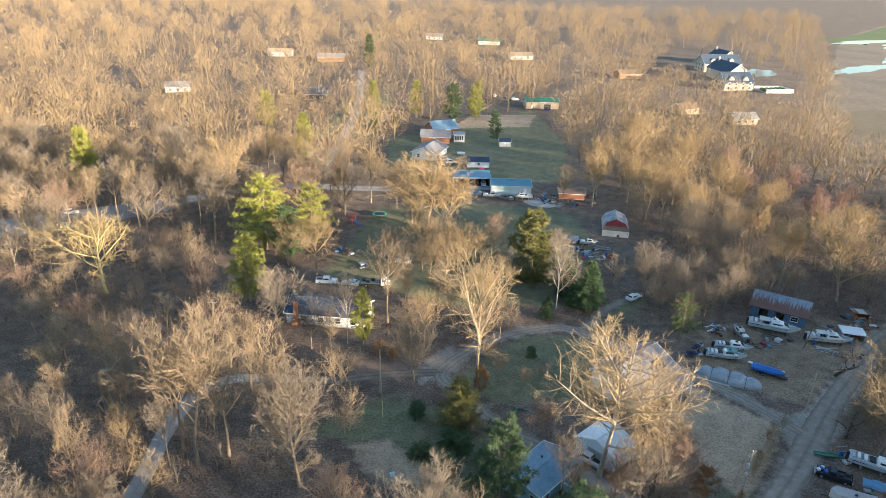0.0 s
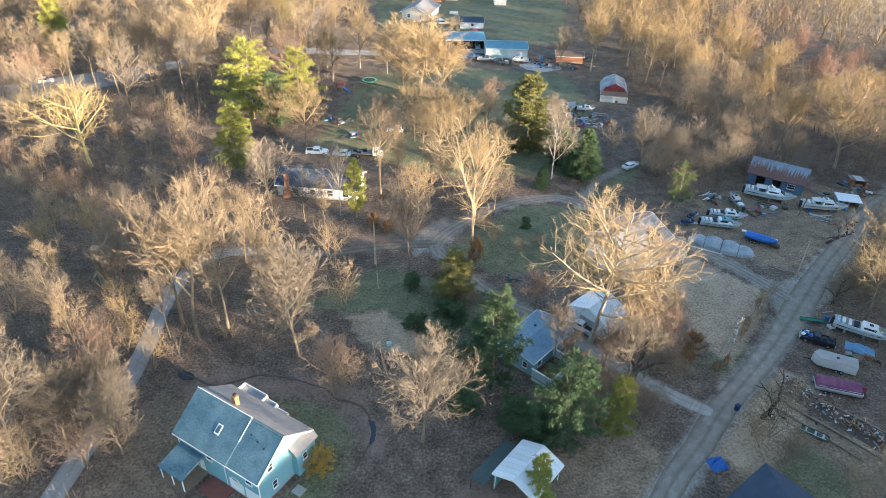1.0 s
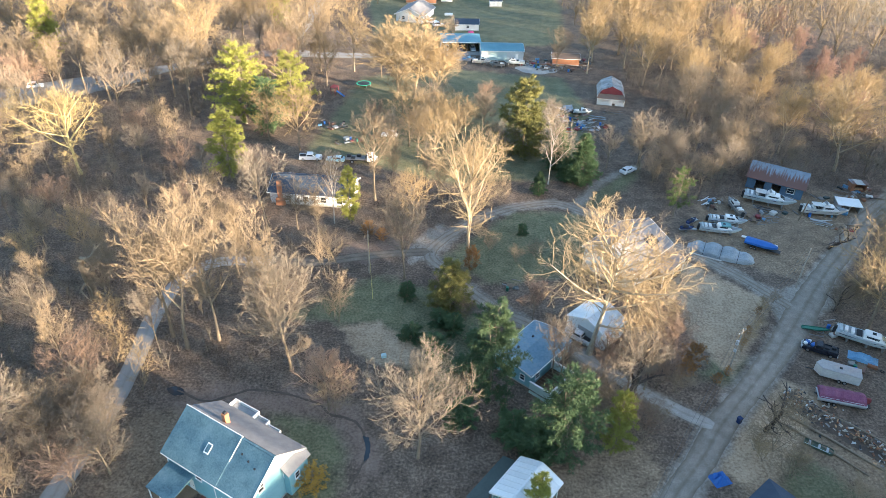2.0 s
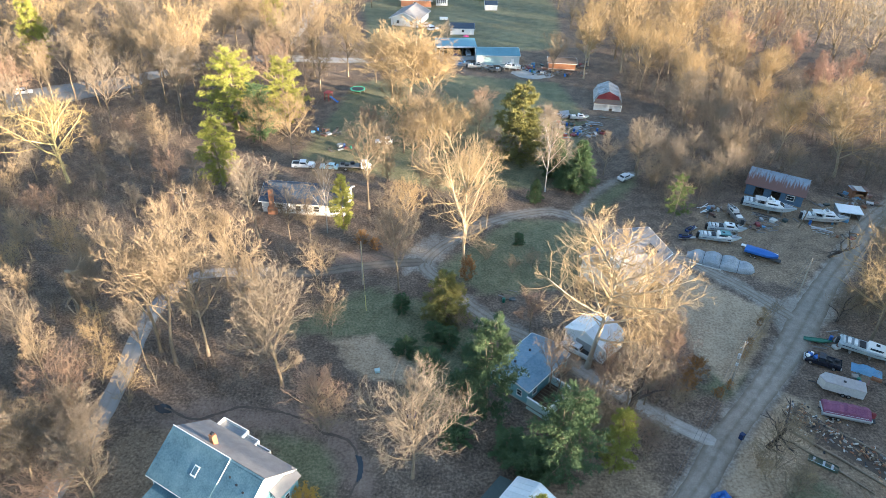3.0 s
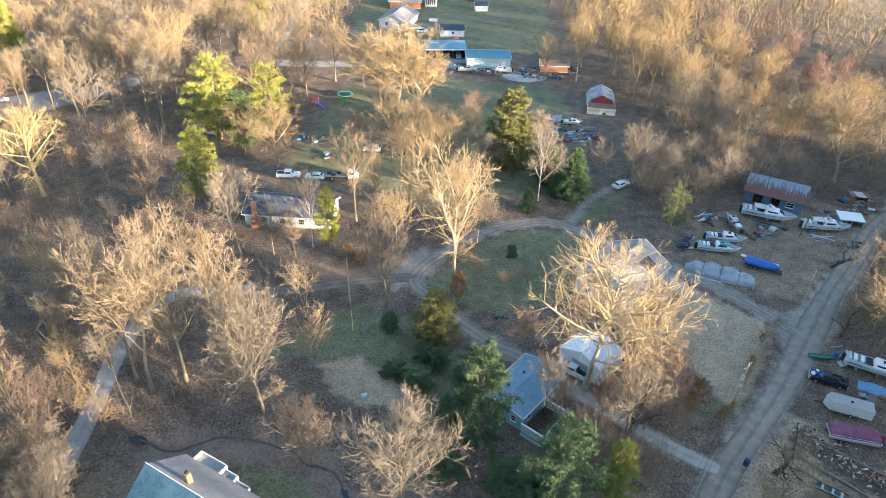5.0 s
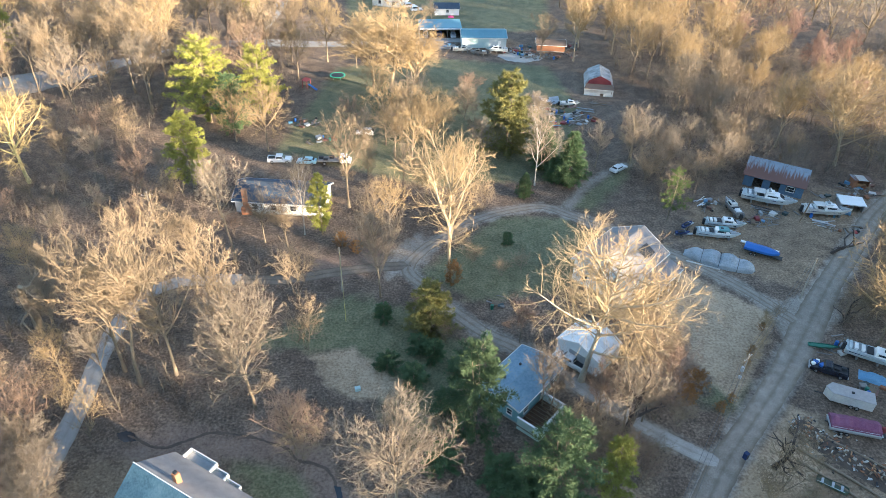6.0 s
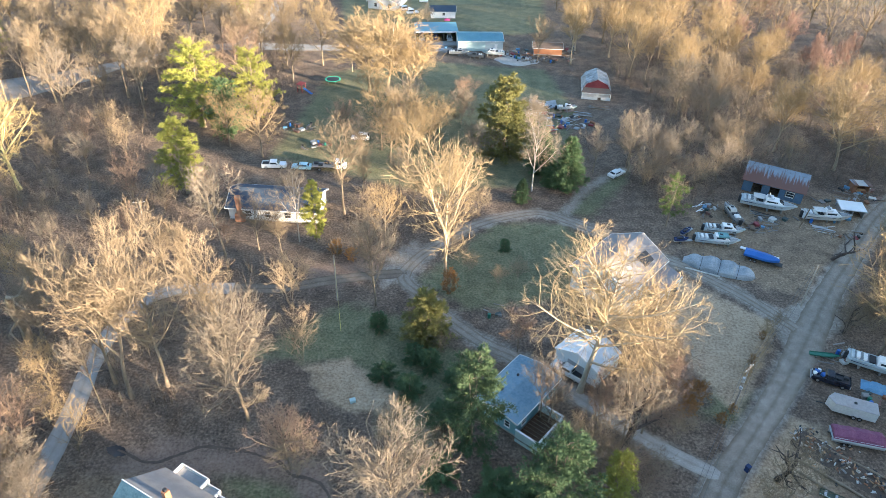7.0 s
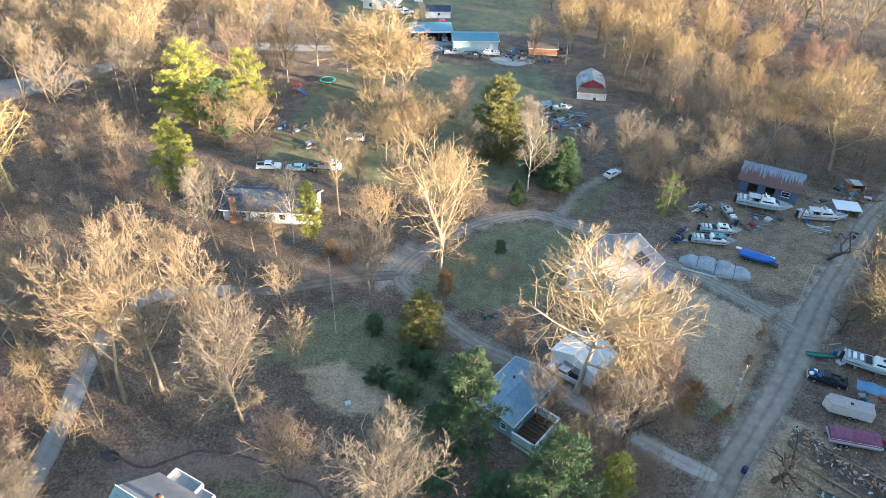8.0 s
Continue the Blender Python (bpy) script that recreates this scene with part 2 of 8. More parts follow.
M = {
    "ground": ground_material(),
    "rusty_sheet": streaked_rust(),
    "litter": node_material("litter", [(0.10, 0.08, 0.058), (0.145, 0.115, 0.085), (0.18, 0.15, 0.115)], 0.2, 0.95, bump=0.6, detail_scale=24),
    "gravel": track_material("gravel", [(0.18, 0.152, 0.12), (0.26, 0.225, 0.185), (0.36, 0.32, 0.27)], (0.13, 0.10, 0.07), 0.85),
    "pale_gravel": track_material("pale_gravel", [(0.27, 0.245, 0.215), (0.36, 0.33, 0.295), (0.46, 0.43, 0.39)], (0.22, 0.185, 0.15), 0.6),
    "gravel_pad": node_material("gravel_pad", [(0.27, 0.26, 0.24), (0.36, 0.345, 0.32), (0.44, 0.42, 0.39)], 0.4, 0.95, bump=0.3),
    "earth_track": track_material("earth_track", [(0.13, 0.10, 0.075), (0.19, 0.15, 0.115), (0.26, 0.215, 0.17)], (0.10, 0.075, 0.05), 0.9),
    "wet_earth": node_material("wet_earth", [(0.055, 0.038, 0.028), (0.12, 0.085, 0.06)], 0.8, 0.8),
    "asphalt": track_material("asphalt", [(0.25, 0.24, 0.23), (0.34, 0.33, 0.315)], (0.17, 0.155, 0.13), 0.5),
    "bark": node_material("bark", [(0.15, 0.115, 0.082), (0.27, 0.215, 0.15)], 0.6, 0.9, vary=0.2),
    "twig": node_material("twig", [(0.180, 0.132, 0.084), (0.258, 0.195, 0.125)], 0.3, 0.9, vary=0.25),
    "redtwig": node_material("redtwig", [(0.19, 0.124, 0.088), (0.255, 0.175, 0.124)], 0.3, 0.9, vary=0.2),
    "mossytwig": node_material("mossytwig", [(0.24, 0.18, 0.08), (0.33, 0.25, 0.12)], 0.3, 0.9),
    "mossy_bark": node_material("mossy_bark", [(0.30, 0.26, 0.11), (0.46, 0.38, 0.20)], 0.5, 0.9),
    "mauvetwig": node_material("mauvetwig", [(0.21, 0.125, 0.095), (0.285, 0.175, 0.13)], 0.3, 0.9, vary=0.2),
    "greytwig": node_material("greytwig", [(0.160, 0.127, 0.094), (0.228, 0.185, 0.14)], 0.3, 0.9, vary=0.2),
    "goldtwig": node_material("goldtwig", [(0.235, 0.165, 0.085), (0.32, 0.23, 0.125)], 0.3, 0.9, vary=0.2),
    "ambertwig": node_material("ambertwig", [(0.185, 0.130, 0.074), (0.30, 0.22, 0.128)], 0.05, 0.9),
    "palegold": node_material("palegold", [(0.27, 0.195, 0.11), (0.37, 0.28, 0.165)], 0.3, 0.9, vary=0.1),
    "white_bark": node_material("white_bark", [(0.32, 0.27, 0.20), (0.52, 0.45, 0.36)], 0.5, 0.85, vary=0.1),
    "tan_bark": node_material("tan_bark", [(0.26, 0.20, 0.13), (0.40, 0.325, 0.23)], 0.5, 0.85, vary=0.1),
    "birch_bark": node_material("birch_bark", [(0.34, 0.32, 0.29), (0.48, 0.45, 0.41)], 0.5, 0.85, vary=0.1),
    "brushwood": node_material("brushwood", [(0.13, 0.098, 0.074), (0.24, 0.185, 0.14)], 0.3, 0.9),
    "needle_olive": node_material("needle_olive", [(0.09, 0.095, 0.028), (0.21, 0.185, 0.05)], 0.5, 0.8, vary=0.15),
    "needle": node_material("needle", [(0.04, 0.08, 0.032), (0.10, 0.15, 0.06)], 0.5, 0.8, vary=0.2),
    "rust_leaf": node_material("rust_leaf", [(0.20, 0.095, 0.03), (0.36, 0.19, 0.06)], 0.5, 0.85, vary=0.2),
    # gold leaf colour carries the sunlight that falls on one bush
    "sunlit_leaf": node_material("sunlit_leaf", [(0.34, 0.19, 0.03), (0.55, 0.34, 0.07)], 0.5, 0.85),
    "needle_green": node_material("needle_green", [(0.08, 0.115, 0.03), (0.17, 0.21, 0.055)], 0.5, 0.8, vary=0.15),
    # yellow-green needles, tone raised to put the sun on the boughs into the colour
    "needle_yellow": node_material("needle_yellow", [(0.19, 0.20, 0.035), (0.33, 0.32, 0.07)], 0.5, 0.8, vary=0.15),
    "white_paint": node_material("white_paint", [(0.68, 0.68, 0.66), (0.8, 0.8, 0.79)], 0.4, 0.6),
    "teal_paint": node_material("teal_paint", [(0.16, 0.34, 0.38), (0.21, 0.40, 0.44)], 0.3, 0.7),
    "blue_shingle": node_material("blue_shingle", [(0.04, 0.095, 0.125), (0.085, 0.165, 0.20), (0.14, 0.22, 0.25)], 0.5, 0.85, bump=0.8, detail_scale=9),
    "grey_shingle": node_material("grey_shingle", [(0.165, 0.16, 0.165), (0.265, 0.255, 0.255)], 0.8, 0.9, bump=0.4, detail_scale=14),
    "dark": node_material("dark", [(0.015, 0.017, 0.02), (0.03, 0.032, 0.036)], 1.0, 0.6),
    "pane": node_material("pane", [(0.02, 0.025, 0.03), (0.04, 0.05, 0.06)], 1.0, 0.08),
    "brick": node_material("brick", [(0.30, 0.13, 0.07), (0.42, 0.20, 0.11)], 1.5, 0.9, bump=0.3),
    "concrete": node_material("concrete", [(0.28, 0.27, 0.25), (0.38, 0.37, 0.35)], 0.6, 0.9, bump=0.2),
    "plank": node_material("plank", [(0.14, 0.10, 0.065), (0.22, 0.16, 0.105)], 1.5, 0.9, vary=0.2),
    "redwood": node_material("redwood", [(0.16, 0.055, 0.04), (0.22, 0.085, 0.06)], 1.2, 0.85),
    "grey_roofing": node_material("grey_roofing", [(0.26, 0.26, 0.26), (0.36, 0.36, 0.36)], 0.5, 0.8),
    "white_metal": node_material("white_metal", [(0.62, 0.65, 0.66), (0.76, 0.77, 0.77)], 0.4, 0.45, vary=0.08),
    "teal_metal": node_material("teal_metal", [(0.08, 0.22, 0.23), (0.12, 0.28, 0.28)], 0.5, 0.5),
    "dark_metal": node_material("dark_metal", [(0.025, 0.045, 0.045), (0.05, 0.075, 0.07)], 0.5, 0.5),
    "grey_paint": node_material("grey_paint", [(0.24, 0.25, 0.26), (0.32, 0.33, 0.34)], 0.4, 0.7),
    "dark_shingle": node_material("dark_shingle", [(0.025, 0.045, 0.075), (0.05, 0.075, 0.11)], 0.8, 0.85, bump=0.4, detail_scale=14),
    "bluegrey_roofing": node_material("bluegrey_roofing", [(0.10, 0.19, 0.26), (0.17, 0.27, 0.34), (0.26, 0.235, 0.21)], 0.3, 0.7),
    "leaves": node_material("leaves", [(0.06, 0.03, 0.018), (0.13, 0.07, 0.04)], 1.6, 0.95, bump=0.7),
    "pale_teal": node_material("pale_teal", [(0.36, 0.50, 0.50), (0.46, 0.58, 0.57)], 0.6, 0.7),
    "white_siding": node_material("white_siding", [(0.56, 0.56, 0.54), (0.70, 0.70, 0.68)], 0.4, 0.75),
    "blue_boards": node_material("blue_boards", [(0.06, 0.12, 0.19), (0.12, 0.19, 0.26)], 0.8, 0.85, vary=0.15),
    "rust": node_material("rust", [(0.13, 0.055, 0.035), (0.19, 0.12, 0.10), (0.20, 0.25, 0.29)], 0.28, 0.7, vary=0.3),
    "red_metal": node_material("red_metal", [(0.17, 0.025, 0.03), (0.26, 0.05, 0.05)], 0.6, 0.6),
    "blue_metal": node_material("blue_metal", [(0.08, 0.21, 0.26), (0.13, 0.28, 0.33)], 0.3, 0.6, vary=0.08),
    "pale_metal": node_material("pale_metal", [(0.40, 0.46, 0.47), (0.50, 0.55, 0.55)], 0.3, 0.55),
    "tan_siding": node_material("tan_siding", [(0.36, 0.28, 0.19), (0.45, 0.36, 0.26)], 0.3, 0.8),
    "green_metal": node_material("green_metal", [(0.01, 0.12, 0.08), (0.03, 0.18, 0.12)], 0.4, 0.5, vary=0.1),
    "rust_boards": node_material("rust_boards", [(0.20, 0.085, 0.045), (0.30, 0.14, 0.075)], 0.7, 0.9, vary=0.15),
    "brown_roofing": node_material("brown_roofing", [(0.14, 0.095, 0.07), (0.2, 0.14, 0.10)], 0.5, 0.85),
    "dark_boards": node_material("dark_boards", [(0.04, 0.035, 0.03), (0.07, 0.06, 0.05)], 0.6, 0.9),
    "patchy_roof": node_material("patchy_roof", [(0.10, 0.10, 0.10), (0.30, 0.32, 0.33), (0.5, 0.52, 0.52)], 0.5, 0.7, detail_scale=5),
    "stone": node_material("stone", [(0.34, 0.30, 0.24), (0.46, 0.41, 0.34)], 0.5, 0.9, bump=0.3),
    "rubber": node_material("rubber", [(0.012, 0.012, 0.012), (0.025, 0.025, 0.025)], 2.0, 0.8),
    "rim": node_material("rim", [(0.35, 0.36, 0.37), (0.5, 0.5, 0.5)], 2.0, 0.35, 0.7),
    "lamp_glass": node_material("lamp_glass", [(0.6, 0.6, 0.58), (0.7, 0.7, 0.68)], 3.0, 0.15),
    "car_white": node_material("car_white", [(0.68, 0.69, 0.70), (0.76, 0.77, 0.77)], 0.8, 0.25),
    "car_dark": node_material("car_dark", [(0.015, 0.03, 0.09), (0.025, 0.04, 0.12)], 0.8, 0.25),
    "car_black": node_material("car_black", [(0.008, 0.01, 0.018), (0.018, 0.022, 0.035)], 0.8, 0.25),
    "car_cyan": node_material("car_cyan", [(0.28, 0.48, 0.56), (0.34, 0.54, 0.61)], 0.8, 0.3),
    "car_silver": node_material("car_silver", [(0.42, 0.44, 0.46), (0.52, 0.54, 0.55)], 0.8, 0.3, 0.4),
    "weathered": node_material("weathered", [(0.16, 0.15, 0.14), (0.27, 0.26, 0.24)], 0.8, 0.9, vary=0.2),
    "weathered_white": node_material("weathered_white", [(0.42, 0.41, 0.38), (0.6, 0.59, 0.56)], 0.5, 0.7, vary=0.1),
    "boat_white": node_material("boat_white", [(0.34, 0.40, 0.42), (0.55, 0.59, 0.60)], 0.4, 0.35),
    "deck_grey": node_material("deck_grey", [(0.22, 0.24, 0.25), (0.36, 0.38, 0.39)], 0.7, 0.8),
    "purple_cloth": node_material("purple_cloth", [(0.14, 0.04, 0.085), (0.25, 0.10, 0.155)], 0.7, 0.9),
    "blue_cloth": node_material("blue_cloth", [(0.01, 0.09, 0.32), (0.02, 0.14, 0.42)], 0.7, 0.6),
    "blue_tarp": node_material("blue_tarp", [(0.08, 0.22, 0.36), (0.16, 0.32, 0.46)], 0.7, 0.6),
    "pink_cloth": node_material("pink_cloth", [(0.6, 0.06, 0.22), (0.7, 0.1, 0.28)], 0.7, 0.7),
    "olive_metal": node_material("olive_metal", [(0.05, 0.075, 0.05), (0.09, 0.12, 0.085)], 0.8, 0.7),
    "tarp": node_material("tarp", [(0.16, 0.19, 0.21), (0.28, 0.31, 0.33), (0.38, 0.40, 0.41)], 0.6, 0.6, bump=0.5),
    "pale_wood": node_material("pale_wood", [(0.26, 0.22, 0.18), (0.40, 0.35, 0.29)], 0.7, 0.9),
    "yellow_sleeve": node_material("yellow_sleeve", [(0.45, 0.38, 0.10), (0.55, 0.46, 0.14)], 1.0, 0.6),
    "cable": node_material("cable", [(0.05, 0.05, 0.05), (0.12, 0.12, 0.12)], 1.0, 0.7),
    "dark_bark": node_material("dark_bark", [(0.045, 0.035, 0.03), (0.085, 0.065, 0.055)], 0.8, 0.95),
    "split_wood": node_material("split_wood", [(0.36, 0.20, 0.10), (0.5, 0.32, 0.18)], 1.0, 0.9, vary=0.3),
    "green_pad": node_material("green_pad", [(0.02, 0.36, 0.20), (0.05, 0.46, 0.28)], 0.8, 0.6),
    "water": node_material("water", [(0.02, 0.025, 0.03), (0.04, 0.045, 0.05)], 0.05, 0.04),
    "crop": node_material("crop", [(0.07, 0.11, 0.025), (0.13, 0.16, 0.05)], 0.02, 0.95, bump=0.3),
    "mud": node_material("mud", [(0.13, 0.10, 0.07), (0.20, 0.155, 0.105), (0.27, 0.215, 0.15)], 0.02, 0.95, bump=0.3, detail_scale=12),
    "stubble": node_material("stubble", [(0.13, 0.10, 0.055), (0.20, 0.155, 0.09)], 0.02, 0.95, bump=0.3, detail_scale=12),
}


# ---- mesh helpers ----
def mesh_from(name, verts, faces, mats, smooth=False):
    me = bpy.data.meshes.new(name)
    me.from_pydata([tuple(v) for v in verts], [], [tuple(f) for f in faces])
    for mt in (mats if isinstance(mats, (list, tuple)) else [mats]):
        me.materials.append(mt)
    if smooth:
        me.shade_smooth()
    me.update()
    return me


def big_mesh(name, verts, tris, mat):
    """A triangle mesh from arrays."""
    me = bpy.data.meshes.new(name)
    nv, nt = len(verts), len(tris)
    me.vertices.add(nv)
    me.vertices.foreach_set("co", np.ascontiguousarray(verts, dtype=np.float32).ravel())
    me.loops.add(nt * 3)
    me.loops.foreach_set("vertex_index", np.ascontiguousarray(tris, dtype=np.int32).ravel())
    me.polygons.add(nt)
    me.polygons.foreach_set("loop_start", np.arange(0, nt * 3, 3, dtype=np.int32))
    me.update(calc_edges=True)
    me.materials.append(mat)
    return me


def part(name, data, material, parent, label="", m=None):
    """One mesh object under a thing or a part. data: a bmesh or a mesh."""
    if isinstance(data, bmesh.types.BMesh):
        me = bpy.data.meshes.new(name)
        data.to_mesh(me)
        data.free()
        me.materials.append(material)
    else:
        me = data
    ob = new(name, me)
    ob.parent = parent
    if m is not None:
        ob.matrix_local = m
    if label:
        tagged(ob, label)
    return ob


def thing(name, m, label, category, group=""):
    ob = new(name)
    ob.empty_display_size = 0.3
    ob.matrix_world = m
    return tagged(ob, label, category, group)


def box(x0, y0, z0, x1, y1, z1, bevel=0.0):
    bm = bmesh.new()
    vs = bmesh.ops.create_cube(bm, size=1.0)["verts"]
    for v in vs:
        v.co = Vector(((x0 + x1) / 2 + v.co.x * (x1 - x0), (y0 + y1) / 2 + v.co.y * (y1 - y0), (z0 + z1) / 2 + v.co.z * (z1 - z0)))
    if bevel:
        bmesh.ops.bevel(bm, geom=bm.edges[:], offset=bevel, segments=2, affect="EDGES")
    return bm


def poly(points, z0, z1):
    """A prism over a plan."""
    bm = bmesh.new()
    low, high = [bm.verts.new((x, y, z0)) for x, y in points], [bm.verts.new((x, y, z1)) for x, y in points]
    k = len(points)
    bm.faces.new(high)
    bm.faces.new(low[::-1])
    for a in range(k):
        bm.faces.new((low[a], low[(a + 1) % k], high[(a + 1) % k], high[a]))
    bmesh.ops.recalc_face_normals(bm, faces=bm.faces[:])
    return bm


# ---- trees ----
def tubes(segs, sides):
    """Tapered tubes with pointed or open ends. segs: rows of p0, p1, r0, r1. Gives vertices and triangles."""
    s = np.asarray(segs, dtype=float)
    a, b, ra, rb = s[:, 0:3], s[:, 3:6], s[:, 6], s[:, 7]
    d = b - a
    d /= np.linalg.norm(d, axis=1, keepdims=True) + 1e-9
    ref = np.where(np.abs(d[:, 2:3]) < 0.9, [[0, 0, 1.0]], [[1.0, 0, 0]])
    u = np.cross(d, ref)
    u /= np.linalg.norm(u, axis=1, keepdims=True)
    v = np.cross(d, u)
    ang = np.arange(sides) * 2 * math.pi / sides
    ring = u[:, None] * np.cos(ang)[None, :, None] + v[:, None] * np.sin(ang)[None, :, None]
    verts = np.concatenate([a[:, None] + ring * ra[:, None, None], b[:, None] + ring * rb[:, None, None]], 1)
    k = np.arange(sides)
    k2 = (k + 1) % sides
    t = np.concatenate([np.stack([k, k2, k2 + sides], 1), np.stack([k, k2 + sides, k + sides], 1)])
    tris = t[None] + (np.arange(len(s)) * 2 * sides)[:, None, None]
    return verts.reshape(-1, 3), tris.reshape(-1, 3)


def slivers(segs):
    """Hair-fine twigs and needle sprays, one narrow blade each. segs: rows of p0, p1, r."""
    s = np.asarray(segs, dtype=float)
    a, b, r = s[:, 0:3], s[:, 3:6], s[:, 6]
    d = b - a
    d /= np.linalg.norm(d, axis=1, keepdims=True) + 1e-9
    ref = np.random.default_rng(len(s)).normal(0, 1, (len(s), 3))
    u = np.cross(d, ref)
    u /= np.linalg.norm(u, axis=1, keepdims=True) + 1e-9
    verts = np.stack([a - u * r[:, None], a + u * r[:, None], b], 1)
    return verts.reshape(-1, 3), np.arange(len(s) * 3).reshape(-1, 3)


def join(parts):
    vs, ts, off = [], [], 0
    for v, t in parts:
        vs.append(v)
        ts.append(t + off)
        off += len(v)
    return np.concatenate(vs), np.concatenate(ts)


def grow(rng, p, d, length, r0, r1, steps, bend, lift):
    """A wavering limb: its segments and points."""
    out, pts = [], [p.copy()]
    for k in range(steps):
        d = d + rng.normal(0, bend, 3) + np.array([0, 0, lift])
        d /= np.linalg.norm(d)
        q = p + d * length / steps
        ra, rb = r0 + (r1 - r0) * k / steps, r0 + (r1 - r0) * (k + 1) / steps
        out.append([*p, *q, ra, rb])
        p = q
        pts.append(p.copy())
    return out, pts, d


def side_way(rng, d, angle):
    """A direction that leaves d at about that angle."""
    w = rng.normal(0, 1, 3)
    w -= d * (w @ d)
    w /= np.linalg.norm(w)
    return d * math.cos(angle) + w * math.sin(angle)


def sprout(rng, start, way, reach, count, angle, spread, low, high, lift=0.0):
    """Side shoots: count of them on every straight shoot given by arrays of start, way and reach. Gives arrays of start, way and the share passed."""
    n = len(start) * count
    at = np.repeat(np.arange(len(start)), count)
    u = low + (high - low) * (np.tile(np.arange(count), len(start)) + rng.uniform(0, 1, n)) / count
    side = rng.normal(0, 1, (n, 3))
    side -= way[at] * (side * way[at]).sum(1)[:, None]
    side /= np.linalg.norm(side, axis=1)[:, None] + 1e-9
    a = np.clip(rng.normal(angle, spread, n), 0.12, 1.5)
    d = way[at] * np.cos(a)[:, None] + side * np.sin(a)[:, None] + [0, 0, lift]
    return start[at] + way[at] * (reach[at] * u)[:, None], d / np.linalg.norm(d, axis=1)[:, None], u


def deciduous(seed, height, crown=7.5, fork=0.3, leaders=6, thick=0.0135, side=11, shoots=8, twigs=4, twig_len=1.0, twig_r=0.024, shoot_r=0.035, stems=1, top=1.0, lean=0.03, spread=0.6, bend=0.07, gaps=0.25, limb_r=0.05):
    """Bare tree: trunk, leaders that spread from it, straight side branches, shoots on them and fine twigs, inside a rounded uneven crown.
    Gives arrays of trunk with limbs, and of branches with twigs. top over 1 puts the widest part of the crown higher up."""
    rng = np.random.default_rng(seed)
    wave, phase = rng.normal(0, 1, (4, 3)) * 1.6 / crown, rng.uniform(0, 6.28, 4)

    def room(p, d, most):
        """How far a shoot can grow before it leaves the crown."""
        t = np.linspace(0, 1, 13)[1:] * most[:, None]
        q = p[:, None] + d[:, None] * t[:, :, None]
        f = np.clip((q[..., 2] / height - fork) / (1 - fork), 0, 1)
        wide = crown * np.sin(math.pi * (0.06 + 0.9 * f) ** top) ** 0.62 * (1 + 0.75 * np.sin(q @ wave.T + phase).mean(-1))
        ok = (np.hypot(q[..., 0], q[..., 1]) < wide) & (q[..., 2] < height) & (q[..., 2] > height * fork * 0.7)
        return np.where(ok, t, 0).max(1)

    big, mid = [], []
    full = height * thick / math.sqrt(stems)
    tops = []
    for s in range(stems):
        tilt = rng.normal(0, lean if stems == 1 else 0.26, 2)
        p = np.zeros(3) if stems == 1 else rng.normal(0, 0.2, 3) * [1, 1, 0]
        d = np.array([tilt[0], tilt[1], 1.0])
        d /= np.linalg.norm(d)
        segs, pts, d = grow(rng, p, d, height * (0.86 if stems == 1 else rng.uniform(0.6, 0.95)), full, full * 0.12, 9, 0.045, 0.02)
        segs[0][6] *= 1.35
        big += segs
        tops.append(pts)
    # leaders, as short straight lengths that carry the side branches
    base, way, reach, size = [], [], [], []
    for pts in tops:
        for k in range(2 if stems == 1 else 3, 9):
            if pts[k][2] > height * fork:
                step = pts[k + 1] - pts[k] if k < 9 else pts[k] - pts[k - 1]
                ll = np.linalg.norm(step)
                base.append(pts[k]), way.append(step / ll), reach.append(ll), size.append(0.35 + 0.5 * (1 - pts[k][2] / height))
    for k in range(leaders):
        pts = tops[k % stems]
        h = fork + (0.68 - fork) * (k + rng.uniform(0, 0.8)) / leaders
        j = min(int(h / 0.86 * 9), 8)
        p = pts[j] + (pts[j + 1] - pts[j]) * rng.uniform(0, 1)
        a, up = k * 2.4 + rng.normal(0, 0.35), rng.uniform(0.55, 1.25) * spread * (1.25 - 0.6 * (h - fork))
        d = np.array([math.cos(a) * math.sin(up), math.sin(a) * math.sin(up), math.cos(up)])
        far = room(p[None], d[None], np.array([height * 0.75]))[0]
        far = max(far, crown * 0.35) * rng.uniform(0.85, 1.0)
        r = full * rng.uniform(0.36, 0.56) * min(1.0, far / (height * 0.4) + 0.25)
        segs, ps, _ = grow(rng, p, d, far, r, r * 0.16, 6, bend, 0.05)
        for q in segs:
            (big if q[6] > limb_r else mid).append(q)
        for i in range(1, 6):
            step = ps[i + 1] - ps[i]
            ll = np.linalg.norm(step)
            base.append(ps[i]), way.append(step / ll), reach.append(ll), size.append(0.42 * far / crown * (1.15 - 0.13 * i))
    base, way, reach, size = np.array(base), np.array(way), np.array(reach), np.array(size)
    # side branches
    per = max(1, round(side * 8 / len(base) * 2))
    p, d, u = sprout(rng, base, way, reach, per, 0.95, 0.22, 0.0, 1.0, 0.1)
    most = crown * np.repeat(size, per) * rng.uniform(0.7, 1.45, len(p))
    ll = room(p, d, most)
    keep = (ll > 0.5) & (rng.uniform(0, 1, len(p)) > gaps * 0.7)
    p, d, ll = p[keep], d[keep], ll[keep]
    kink = d + rng.normal(0, 0.16, d.shape) + [0, 0, 0.1]
    kink /= np.linalg.norm(kink, axis=1)[:, None]
    half = p + d * (ll * 0.5)[:, None]
    end = half + kink * (ll * 0.5)[:, None]
